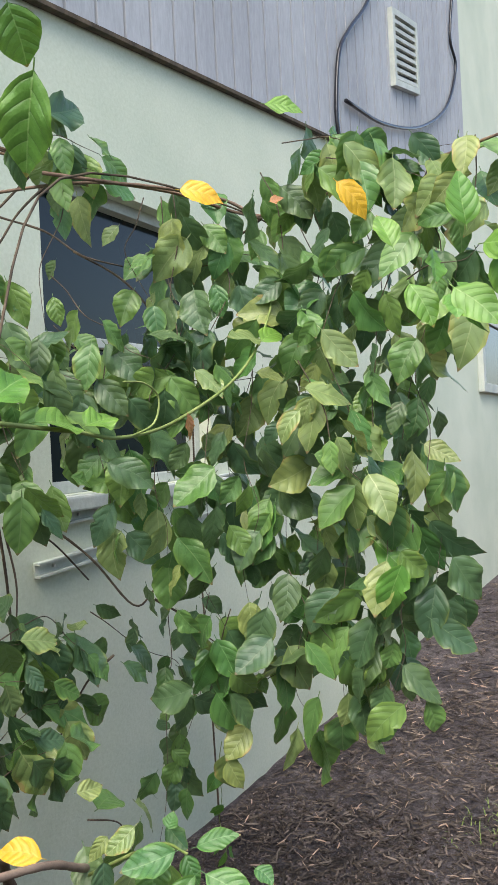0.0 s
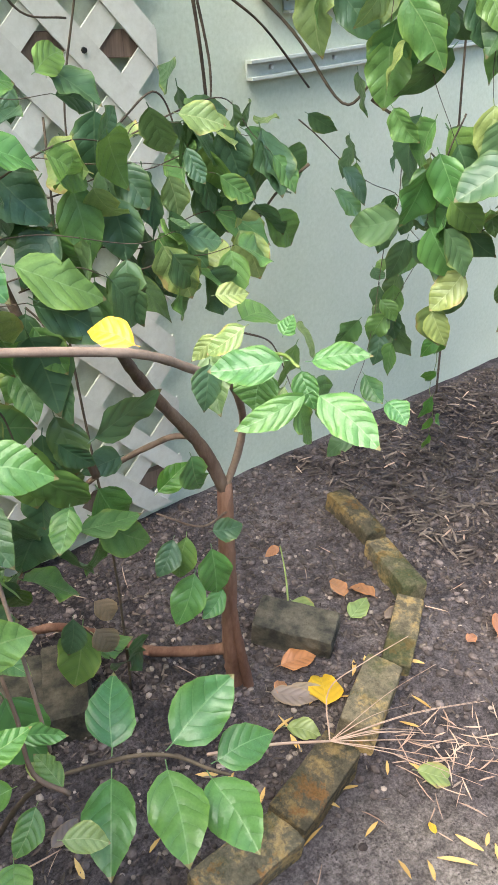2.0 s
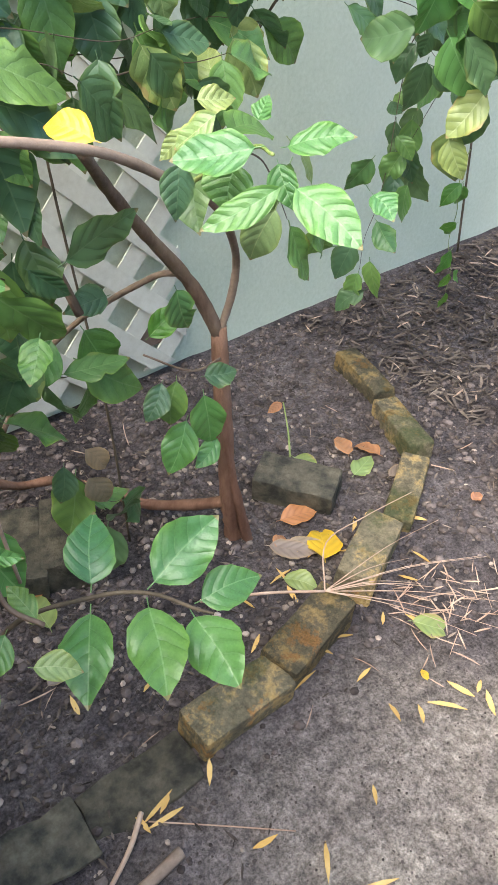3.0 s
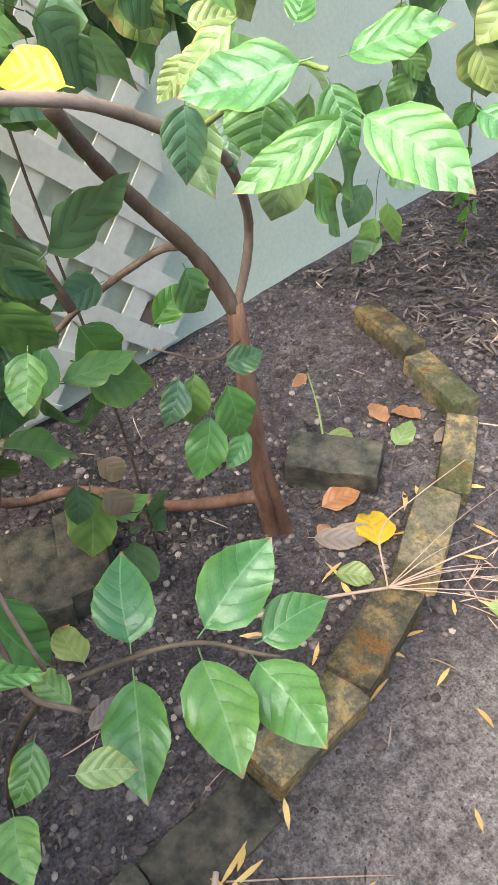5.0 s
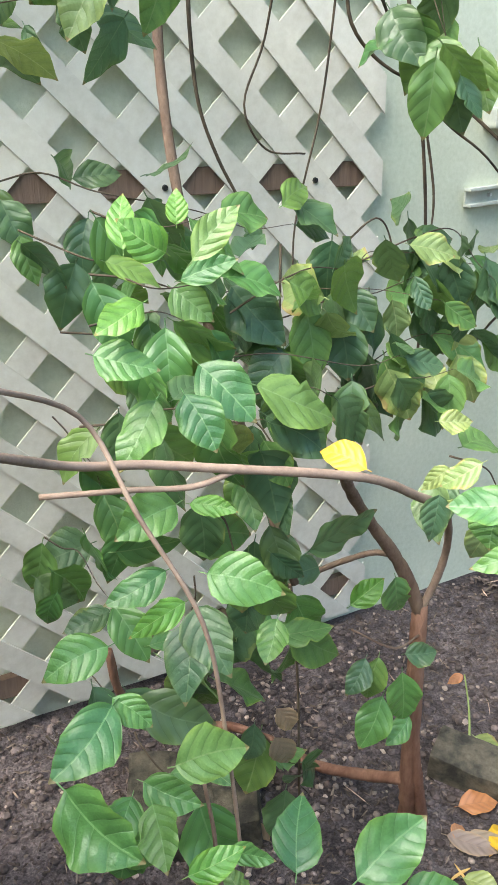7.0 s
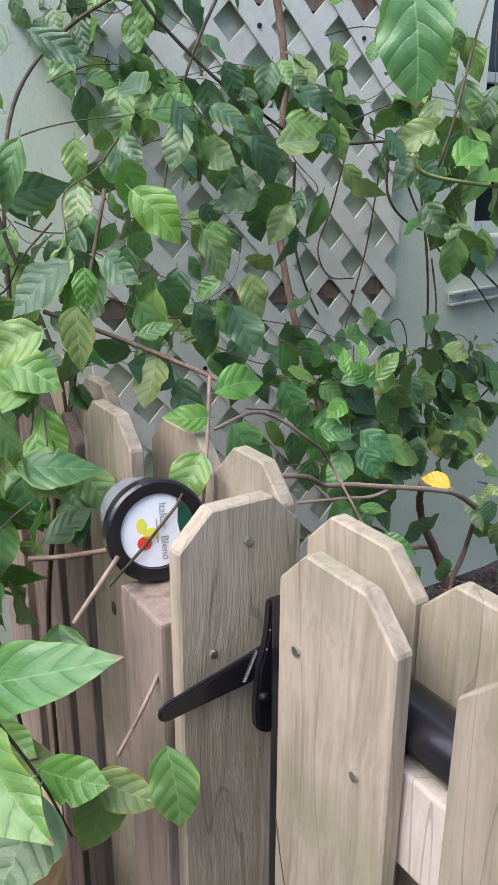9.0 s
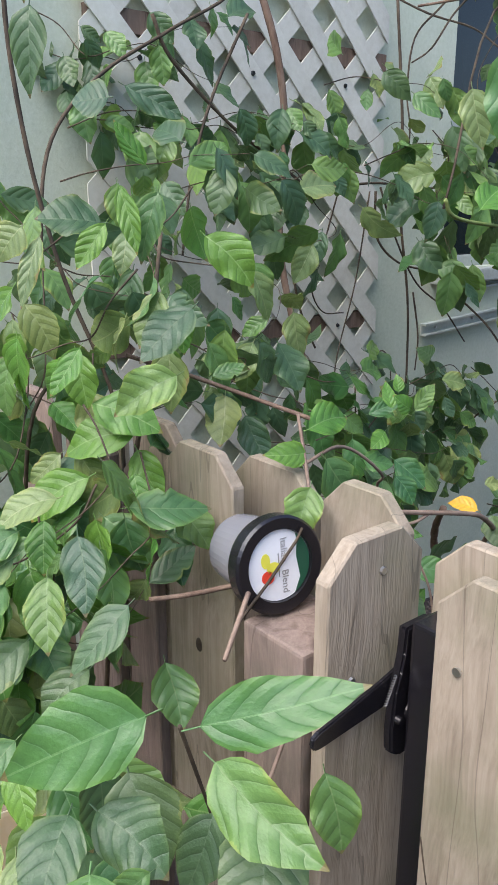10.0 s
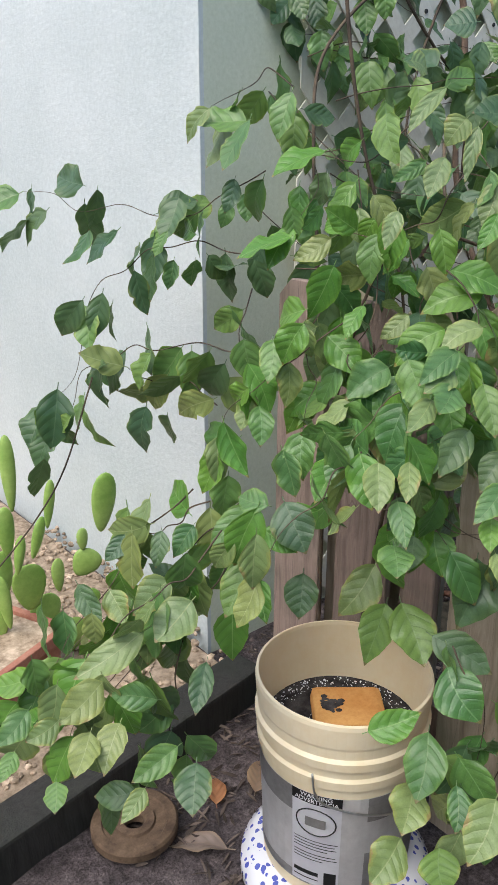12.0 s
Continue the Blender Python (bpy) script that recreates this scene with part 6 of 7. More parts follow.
# second layer nearer the wall, its shade put in as darker leaf colour
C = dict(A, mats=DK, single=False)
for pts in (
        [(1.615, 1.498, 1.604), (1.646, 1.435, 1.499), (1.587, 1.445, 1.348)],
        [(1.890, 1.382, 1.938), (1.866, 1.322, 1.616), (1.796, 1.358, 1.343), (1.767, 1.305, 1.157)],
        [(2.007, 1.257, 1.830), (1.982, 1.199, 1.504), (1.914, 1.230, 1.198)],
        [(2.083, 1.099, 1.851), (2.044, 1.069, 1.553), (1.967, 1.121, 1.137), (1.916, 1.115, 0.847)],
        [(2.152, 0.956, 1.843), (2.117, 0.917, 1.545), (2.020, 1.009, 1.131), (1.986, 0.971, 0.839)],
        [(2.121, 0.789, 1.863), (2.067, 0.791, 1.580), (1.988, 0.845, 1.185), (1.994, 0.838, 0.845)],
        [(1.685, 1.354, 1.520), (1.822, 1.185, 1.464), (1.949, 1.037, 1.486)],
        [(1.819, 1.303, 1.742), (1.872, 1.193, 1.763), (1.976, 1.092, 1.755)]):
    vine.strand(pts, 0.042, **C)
# strand of dark holed leaves hanging by the wall
for pts in ([(1.719, 1.523, 0.944), (1.810, 1.464, 0.847), (1.868, 1.388, 0.800), (1.894, 1.314, 0.697)],
            [(2.110, 1.576, 0.906), (2.032, 1.518, 0.745), (1.930, 1.473, 0.595), (1.837, 1.420, 0.445), (1.775, 1.400, 0.327)],
            [(2.155, 1.466, 0.908), (2.080, 1.423, 0.750), (2.009, 1.424, 0.649), (1.891, 1.428, 0.505)]):
    vine.strand(pts, 0.05, **dict(A, mats=[LEAF_DARK, LEAF_DARK, LEAF], size=(0.07, 0.1)))
vine.finish()
vine = trunk_vine
# leafy band in front of the lattice
D = dict(size=(0.09, 0.12), face=(-0.35, -0.8, 0.5), mats=[LEAF, LEAF, LEAF_DARK, LEAF_DARK, LEAF_PALE])
for pts in (
        [(0.98, 1.3, 0.90), (1.1, 1.33, 0.92), (1.25, 1.35, 0.93), (1.4, 1.36, 0.96), (1.52, 1.36, 0.93)],
        [(1.0, 1.28, 0.82), (1.14, 1.33, 0.84), (1.3, 1.34, 0.85), (1.45, 1.33, 0.84)],
        [(0.95, 1.22, 0.96), (1.05, 1.25, 0.99), (1.18, 1.3, 0.98), (1.3, 1.32, 0.99)],
        [(1.1, 1.2, 0.84), (1.2, 1.22, 0.84), (1.32, 1.24, 0.83)],
        [(0.85, 1.15, 0.9), (0.95, 1.15, 0.88), (1.05, 1.15, 0.86)]):
    vine.strand(pts, 0.038, **D)
vine.strand([(1.18, 1.08, 0.78), (1.24, 1.06, 0.74), (1.26, 1.05, 0.68)], 0.04, **dict(D, mats=[LEAF_PALE, LEAF]))
# leaves on the near limb and the cane
E_ = dict(size=(0.085, 0.11), face=(-0.3, -0.75, 0.6), mats=[LEAF, LEAF_RICH, LEAF_RICH], spread=0.6)
for pts in ([(0.803, 1.260, 1.082), (0.849, 1.228, 1.067), (0.945, 1.246, 1.073)], [(0.787, 1.231, 1.019), (0.846, 1.193, 1.004), (0.928, 1.216, 1.006)], [(0.770, 1.188, 0.973), (0.821, 1.190, 0.978), (0.900, 1.199, 0.953)]):
    vine.strand(pts, 0.06, **dict(E_, single=False))
for pts in ([(0.773, 1.425, 0.798), (0.794, 1.393, 0.761), (0.812, 1.355, 0.711)], [(0.729, 1.362, 0.652), (0.767, 1.332, 0.633), (0.784, 1.262, 0.593)], [(0.688, 1.184, 0.591), (0.721, 1.157, 0.574), (0.753, 1.108, 0.560)], [(0.651, 1.069, 0.579), (0.676, 1.039, 0.550), (0.681, 0.994, 0.520)], [(0.740, 1.051, 0.560), (0.756, 1.023, 0.525), (0.781, 0.988, 0.508)], [(0.975, 1.213, 0.824), (0.991, 1.179, 0.780), (0.963, 1.155, 0.714)]):
    vine.strand(pts, 0.06, **dict(E_, mats=[LEAF_DARK, LEAF_RICH, LEAF], size=(0.08, 0.105), single=False))
# low leaves before the lattice foot
for pts in ([(0.98, 1.25, 0.55), (1.0, 1.28, 0.48), (1.04, 1.3, 0.42), (1.1, 1.31, 0.40)], [(0.9, 1.25, 0.6), (0.88, 1.26, 0.5), (0.9, 1.27, 0.42)], [(1.02, 1.28, 0.25), (1.05, 1.3, 0.18), (1.1, 1.3, 0.14)], [(0.85, 1.1, 0.78), (0.9, 1.12, 0.7), (0.95, 1.14, 0.65)]):
    vine.strand(pts, 0.05, **dict(D, mats=[LEAF, LEAF_DARK]))
vine.leaf((1.12, 1.1, 0.62), (0.25, -0.1, -0.8), (-0.3, -0.8, 0.5), 0.08, LEAF)
vine.finish()

# six-leaf seedling spray over the bricks
spray = Plant("leafy_spray", "low spray of six glossy pointed green leaves", "sapling", (0.80, 0.93, 0.0), 8)
spray.stem([(0.70, 1.04, -0.01), (0.72, 1.02, 0.2), (0.78, 0.97, 0.36), (0.864, 0.921, 0.395), (0.92, 0.893, 0.385), (0.954, 0.858, 0.366), (0.97, 0.84, 0.36)], 0.004, 0.0018, STEM_DARK, "stem", 6)
broad(spray, (
    ((0.863, 0.917, 0.407), (0.905, 0.965, 0.468), 0.061, LEAF_RICH), ((0.921, 0.898, 0.386), (1.022, 0.898, 0.436), 0.067, LEAF_RICH), ((0.967, 0.875, 0.348), (1.045, 0.847, 0.368), 0.055, LEAF_RICH),
    ((0.857, 0.909, 0.398), (0.795, 0.819, 0.390), 0.063, LEAF_RICH), ((0.916, 0.893, 0.379), (0.868, 0.785, 0.363), 0.064, LEAF_RICH), ((0.956, 0.868, 0.351), (0.941, 0.761, 0.339), 0.064, LEAF_RICH)), (-0.2, -0.5, 0.75))
for at, tip, mt in (((0.792, 0.882, 0.445), (0.783, 0.912, 0.468), LEAF), ((0.745, 0.876, 0.500), (0.705, 0.878, 0.507), LEAF_NEW), ((0.755, 0.857, 0.489), (0.715, 0.833, 0.471), LEAF), ((0.715, 0.833, 0.471), (0.698, 0.782, 0.472), LEAF), ((0.757, 0.835, 0.454), (0.778, 0.818, 0.451), LEAF_PALE), ((0.775, 0.972, 0.580), (0.791, 0.917, 0.584), LEAF)):
    t_ = Vector(tip) - Vector(at)
    spray.leaf(at, t_, (-0.12, -0.5, 0.85), max(t_.length, 0.05), mt)
spray.stem([(0.794, 0.879, 0.443), (0.769, 0.898, 0.476), (0.772, 0.921, 0.530), (0.771, 0.937, 0.575)], 0.003, 0.002, BARK, "stem", 6)
spray.finish()

# ---- the vine on the fence ----
fv = Plant("fence_vine", "dense leafy vine sprawling over the picket fence", "vine", (0.2, 1.1, 0), 17)
fv.stem([(0.3, 1.24, -0.02), (0.31, 1.22, 0.3), (0.3, 1.15, 0.75), (0.36, 1.12, 1.12), (0.45, 1.2, 1.35)], 0.005, 0.003, STEM_DARK, "limb", 7)
# bare and leafy stems before the lattice
for pts, r in (
        ([(0.36, 1.42, 1.15), (0.38, 1.46, 1.35), (0.43, 1.5, 1.5), (0.53, 1.5, 1.61), (0.68, 1.5, 1.70), (0.85, 1.52, 1.8), (0.98, 1.62, 1.97)], 0.0038),
        ([(0.64, 1.5, 1.72), (0.68, 1.5, 1.65), (0.81, 1.5, 1.55), (0.92, 1.5, 1.49), (1.05, 1.5, 1.42)], 0.0038),
        ([(0.86, 1.5, 1.75), (0.77, 1.5, 1.59), (0.72, 1.5, 1.45), (0.68, 1.48, 1.3)], 0.0034),
        ([(1.02, 1.68, 1.9), (1.04, 1.62, 1.72), (1.05, 1.6, 1.55), (1.02, 1.58, 1.32), (1.0, 1.5, 1.12), (0.99, 1.38, 0.92), (1.02, 1.3, 0.72), (1.059, 1.249, 0.539)], 0.009)):
    fv.stem(pts, r, r * 0.75, BARK if r > 0.0062 else STEM_DARK, "limb" if r > 0.004 else "runner", 7, 0.06)
for pts, r in (
        ([(1.5, 1.68, 1.9), (1.52, 1.66, 1.6), (1.53, 1.66, 1.38), (1.58, 1.66, 1.15), (1.62, 1.68, 0.95), (1.62, 1.68, 0.7)], 0.0042),
        ([(1.05, 1.6, 1.45), (1.2, 1.6, 1.44), (1.37, 1.6, 1.45), (1.56, 1.6, 1.44), (1.75, 1.6, 1.46)], 0.0035),
        ([(1.36, 1.6, 1.43), (1.37, 1.6, 1.32), (1.46, 1.6, 1.25), (1.60, 1.6, 1.22)], 0.0035),
        ([(1.08, 1.6, 1.40), (1.08, 1.6, 1.30), (1.09, 1.6, 1.20), (1.12, 1.6, 1.12), (1.16, 1.6, 1.05)], 0.0035),
        ([(1.36, 1.62, 1.43), (1.34, 1.64, 1.2), (1.3, 1.66, 1.0), (1.31, 1.68, 0.85)], 0.0022)):
    fv.stem(pts, r, r * 0.75, BARK if r > 0.0062 else STEM_DARK, "limb" if r > 0.004 else "runner", 7, 0.06)
for pts, r in (
        ([(1.4, 1.62, 1.44), (1.5, 1.64, 1.3), (1.62, 1.66, 1.18), (1.75, 1.66, 1.1), (1.9, 1.68, 0.98)], 0.003),
        ([(1.25, 1.62, 1.44), (1.24, 1.66, 1.3), (1.2, 1.66, 1.2), (1.24, 1.66, 1.13), (1.32, 1.66, 1.12)], 0.0022),
        ([(1.4, 1.66, 0.95), (1.48, 1.66, 1.0), (1.52, 1.66, 0.95), (1.53, 1.66, 0.85)], 0.0022),
        ([(1.12, 1.33, -0.01), (1.13, 1.36, 0.3), (1.12, 1.4, 0.7), (1.15, 1.45, 1.0)], 0.0025),
        ([(0.33, 1.3, 1.9), (0.28, 1.3, 1.7), (0.28, 1.28, 1.5), (0.31, 1.25, 1.3), (0.36, 1.2, 1.1), (0.37, 1.2, 0.9)], 0.0038)):
    fv.stem(pts, r, r * 0.75, BARK if r > 0.0062 else STEM_DARK, "limb" if r > 0.004 else "runner", 7, 0.06)
F = dict(size=(0.072, 0.1), face=(-0.4, -0.7, 0.55), mats=[LEAF, LEAF, LEAF_DARK, LEAF_PALE], spread=0.55)
for pts in (
        [(0.551, 1.833, 1.615), (0.647, 1.775, 1.603), (0.737, 1.707, 1.559), (0.835, 1.576, 1.520)],
        [(0.912, 1.557, 1.581), (1.003, 1.498, 1.559), (1.122, 1.477, 1.521), (1.284, 1.469, 1.579), (1.441, 1.413, 1.505)],
        [(1.106, 1.536, 1.649), (1.244, 1.462, 1.658), (1.377, 1.443, 1.644)],
        [(0.452, 1.304, 1.360), (0.494, 1.262, 1.312), (0.579, 1.208, 1.295), (0.666, 1.181, 1.260), (0.595, 1.155, 1.185)],
        [(0.753, 1.344, 1.428), (0.823, 1.315, 1.453), (0.906, 1.286, 1.345), (0.786, 1.290, 1.338)],
        [(0.360, 1.120, 1.224), (0.420, 1.079, 1.203), (0.492, 1.052, 1.178), (0.446, 1.039, 1.141)],
        [(0.421, 1.223, 1.263), (0.471, 1.209, 1.237), (0.528, 1.205, 1.217)]):
    fv.strand(pts, 0.045, **F)
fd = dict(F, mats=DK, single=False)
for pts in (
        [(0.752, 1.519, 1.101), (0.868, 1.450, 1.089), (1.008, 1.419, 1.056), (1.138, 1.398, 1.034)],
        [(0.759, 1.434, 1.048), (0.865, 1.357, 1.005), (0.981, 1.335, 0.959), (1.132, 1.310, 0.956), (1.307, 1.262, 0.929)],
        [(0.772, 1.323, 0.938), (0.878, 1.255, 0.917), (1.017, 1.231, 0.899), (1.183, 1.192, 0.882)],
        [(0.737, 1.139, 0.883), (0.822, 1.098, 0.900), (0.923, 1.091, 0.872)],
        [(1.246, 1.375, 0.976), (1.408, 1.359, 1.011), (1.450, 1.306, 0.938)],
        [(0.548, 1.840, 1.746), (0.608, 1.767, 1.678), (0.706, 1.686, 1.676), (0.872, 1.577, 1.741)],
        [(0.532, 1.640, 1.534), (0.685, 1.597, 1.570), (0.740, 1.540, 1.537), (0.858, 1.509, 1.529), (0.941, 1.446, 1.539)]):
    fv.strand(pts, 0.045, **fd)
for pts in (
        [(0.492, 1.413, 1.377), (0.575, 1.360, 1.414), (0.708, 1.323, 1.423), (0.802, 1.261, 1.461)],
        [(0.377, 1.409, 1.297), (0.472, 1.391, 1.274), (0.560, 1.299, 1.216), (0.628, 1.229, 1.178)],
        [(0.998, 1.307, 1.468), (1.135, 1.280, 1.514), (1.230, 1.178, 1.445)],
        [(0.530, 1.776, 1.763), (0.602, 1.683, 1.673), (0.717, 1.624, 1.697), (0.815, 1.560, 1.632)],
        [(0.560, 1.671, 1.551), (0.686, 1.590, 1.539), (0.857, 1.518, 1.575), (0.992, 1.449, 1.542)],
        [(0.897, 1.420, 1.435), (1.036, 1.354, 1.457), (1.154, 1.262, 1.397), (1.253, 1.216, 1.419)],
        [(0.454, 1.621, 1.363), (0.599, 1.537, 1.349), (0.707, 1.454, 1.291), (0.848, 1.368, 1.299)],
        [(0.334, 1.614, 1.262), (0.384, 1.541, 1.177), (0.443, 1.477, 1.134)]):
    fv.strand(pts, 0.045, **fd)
# young leaves by the post
for at, tip, sz, mt in (((0.416, 0.847, 1.128), (0.9, -0.2, 0.2), 0.075, LEAF_NEW), ((0.428, 0.829, 1.102), (0.5, -0.3, -0.6), 0.1, LEAF), ((0.417, 0.836, 1.103), (-0.8, 0, 0.2), 0.06, LEAF_NEW), ((0.372, 0.785, 1.091), (-0.5, -0.3, -0.7), 0.07, LEAF), ((0.233, 0.617, 0.890), (-0.1, -0.4, -0.7), 0.085, LEAF)):
    fv.leaf(at, tip, (-0.5, -0.7, 0.5), sz, mt)
fv.stem([(0.435, 0.877, 1.140), (0.396, 0.817, 1.084), (0.360, 0.766, 1.026)], 0.0025, 0.002, BARK_PINK, "runner", 6)
fv.stem([(0.451, 0.864, 1.133), (0.428, 0.922, 1.146), (0.365, 1.000, 1.177), (0.297, 1.054, 1.206)], 0.003, 0.003, BARK, "runner", 6)
fv.stem([(0.291, 0.699, 0.935), (0.246, 0.681, 0.882), (0.206, 0.666, 0.843)], 0.0025, 0.002, BARK_PINK, "runner", 6)
fv.stem([(0.190, 0.844, 0.980), (0.226, 0.822, 0.983), (0.266, 0.789, 0.995)], 0.003, 0.003, BARK, "runner", 6)
fv.stem([(0.253, 0.751, 1.005), (0.187, 0.706, 0.974)], 0.003, 0.0025, BARK_PINK, "runner", 6)
broad(fv, (
    ((0.029, 0.834, 1.513), (0.031, 0.818, 1.449), 0.037, LEAF_PALE), ((0.144, 0.932, 1.572), (0.120, 0.925, 1.493), 0.044, LEAF_DARK), ((0.019, 0.771, 1.559), (-0.025, 0.802, 1.531), 0.017, LEAF_NEW),
    ((0.191, 0.895, 1.371), (0.128, 0.913, 1.384), 0.053, LEAF_DARK), ((0.038, 0.895, 1.403), (-0.024, 0.900, 1.357), 0.023, LEAF_PALE), ((0.283, 1.032, 1.507), (0.243, 1.059, 1.512), 0.056, LEAF_DARK),
    ((0.287, 1.027, 1.523), (0.346, 0.986, 1.486), 0.032, LEAF_DARK), ((0.093, 0.817, 1.579), (0.087, 0.830, 1.541), 0.017, LEAF_PALE), ((0.209, 0.844, 1.420), (0.180, 0.851, 1.462), 0.021, LEAF_NEW),
    ((0.185, 0.863, 1.413), (0.186, 0.835, 1.347), 0.023, LEAF_NEW), ((0.222, 0.846, 1.408), (0.191, 0.843, 1.340), 0.031, LEAF), ((0.182, 0.877, 1.376), (0.144, 0.876, 1.334), 0.028, LEAF_NEW),
    ((0.116, 0.920, 1.372), (0.084, 0.925, 1.343), 0.038, LEAF_PALE)), (-0.6, -0.6, 0.55))
broad(fv, (
    ((0.129, 0.912, 1.367), (0.095, 0.902, 1.297), 0.025, LEAF_PALE), ((0.091, 0.931, 1.327), (0.043, 0.917, 1.282), 0.035, LEAF_PALE), ((0.268, 0.851, 1.292), (0.198, 0.859, 1.244), 0.056, LEAF_DARK),
    ((0.226, 0.820, 1.230), (0.157, 0.839, 1.196), 0.044, LEAF), ((0.151, 0.884, 1.258), (0.107, 0.879, 1.218), 0.028, LEAF_NEW), ((0.022, 0.945, 1.263), (-0.017, 0.931, 1.220), 0.030, LEAF_PALE),
    ((-0.013, 0.918, 1.425), (0.016, 0.906, 1.418), 0.035, LEAF_PALE), ((0.089, 0.955, 1.321), (0.034, 0.968, 1.296), 0.025, LEAF)), (-0.6, -0.6, 0.55))
fv.finish()
fv = Plant("corner_vine", "leafy vine spilling down the fence round a bucket", "vine", (0.22, 1.25, 0), 29)
fv.stem([(0.28, 1.33, -0.03), (0.28, 1.3, 0.35), (0.22, 1.24, 0.8), (0.2, 1.15, 1.1), (0.26, 1.13, 1.2)], 0.004, 0.0025, STEM_DARK, "limb", 7)
# light leaves standing out from the fence
H = dict(size=(0.072, 0.1), face=(-0.7, -0.5, 0.6), mats=[LEAF, LEAF_RICH, LEAF_NEW, LEAF_NEW, LEAF_PALE], spread=0.6)
for pts in (
        [(0.299, 1.147, 1.195), (0.269, 1.078, 1.127), (0.211, 1.036, 1.067), (0.149, 0.997, 1.007)],
        [(0.261, 1.012, 1.110), (0.241, 0.976, 1.044), (0.195, 0.951, 0.985), (0.135, 0.926, 0.966)],
        [(0.196, 1.104, 1.036), (0.118, 1.080, 0.981), (0.061, 1.041, 0.931), (0.008, 1.011, 0.916)],
        [(0.188, 0.945, 1.085), (0.099, 0.951, 1.016), (0.037, 0.967, 0.993), (-0.016, 0.968, 0.956)],
        [(0.258, 0.963, 1.105), (0.227, 0.891, 1.035), (0.153, 0.891, 0.983), (0.080, 0.909, 0.946)],
        [(0.004, 0.969, 0.933), (-0.066, 0.956, 0.924), (-0.114, 0.973, 0.868), (-0.165, 0.987, 0.797)]):
    fv.strand(pts, 0.044, **H)
for pts in (
        [(0.046, 0.944, 0.894), (0.072, 0.902, 0.846), (0.113, 0.853, 0.813), (0.156, 0.785, 0.805), (0.185, 0.694, 0.812)],
        [(0.122, 0.731, 0.607), (0.090, 0.742, 0.502), (0.075, 0.747, 0.385)],
        [(0.117, 0.671, 0.618), (0.110, 0.697, 0.501), (0.058, 0.775, 0.418)],
        [(0.305, 1.148, 1.386), (0.232, 1.179, 1.321), (0.163, 1.237, 1.326), (0.094, 1.207, 1.227)],
        [(0.312, 1.042, 1.314), (0.251, 1.056, 1.234), (0.176, 1.104, 1.206), (0.123, 1.148, 1.209)],
        [(0.417, 1.069, 1.414), (0.338, 1.062, 1.347), (0.312, 0.976, 1.231)],
        [(0.119, 1.099, 1.093), (0.036, 1.139, 1.031), (0.007, 1.204, 0.971), (-0.057, 1.218, 0.888)]):
    fv.strand(pts, 0.044, **H)
for pts in (
        [(0.203, 0.995, 1.166), (0.198, 0.928, 1.099), (0.129, 0.933, 1.045), (0.080, 0.953, 1.002)],
        [(0.072, 1.285, 1.118), (0.039, 1.280, 1.047), (0.009, 1.194, 0.954)],
        [(0.155, 1.183, 1.133), (0.098, 1.179, 1.051), (0.081, 1.137, 0.986), (0.036, 1.118, 0.926)],
        [(0.200, 1.174, 1.254), (0.170, 1.098, 1.121), (0.096, 1.088, 1.027), (0.103, 1.037, 0.927), (0.038, 1.047, 0.831)],
        [(0.139, 1.003, 1.066), (0.125, 0.927, 0.964), (0.064, 0.936, 0.874), (0.078, 0.865, 0.804)]):
    fv.strand(pts, 0.044, **H)
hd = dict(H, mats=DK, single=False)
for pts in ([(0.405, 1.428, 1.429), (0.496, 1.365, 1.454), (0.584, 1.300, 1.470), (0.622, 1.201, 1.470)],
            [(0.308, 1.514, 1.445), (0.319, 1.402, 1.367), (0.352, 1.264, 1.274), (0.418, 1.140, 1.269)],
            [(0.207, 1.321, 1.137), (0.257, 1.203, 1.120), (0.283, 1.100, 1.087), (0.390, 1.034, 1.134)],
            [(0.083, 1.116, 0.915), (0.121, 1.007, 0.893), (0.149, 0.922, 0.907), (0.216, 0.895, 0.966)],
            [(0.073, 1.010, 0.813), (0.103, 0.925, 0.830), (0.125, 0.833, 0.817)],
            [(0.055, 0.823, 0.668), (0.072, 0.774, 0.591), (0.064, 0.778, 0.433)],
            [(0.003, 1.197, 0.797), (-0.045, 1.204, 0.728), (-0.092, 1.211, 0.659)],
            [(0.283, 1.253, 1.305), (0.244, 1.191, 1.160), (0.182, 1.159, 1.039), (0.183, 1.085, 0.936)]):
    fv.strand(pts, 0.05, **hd)
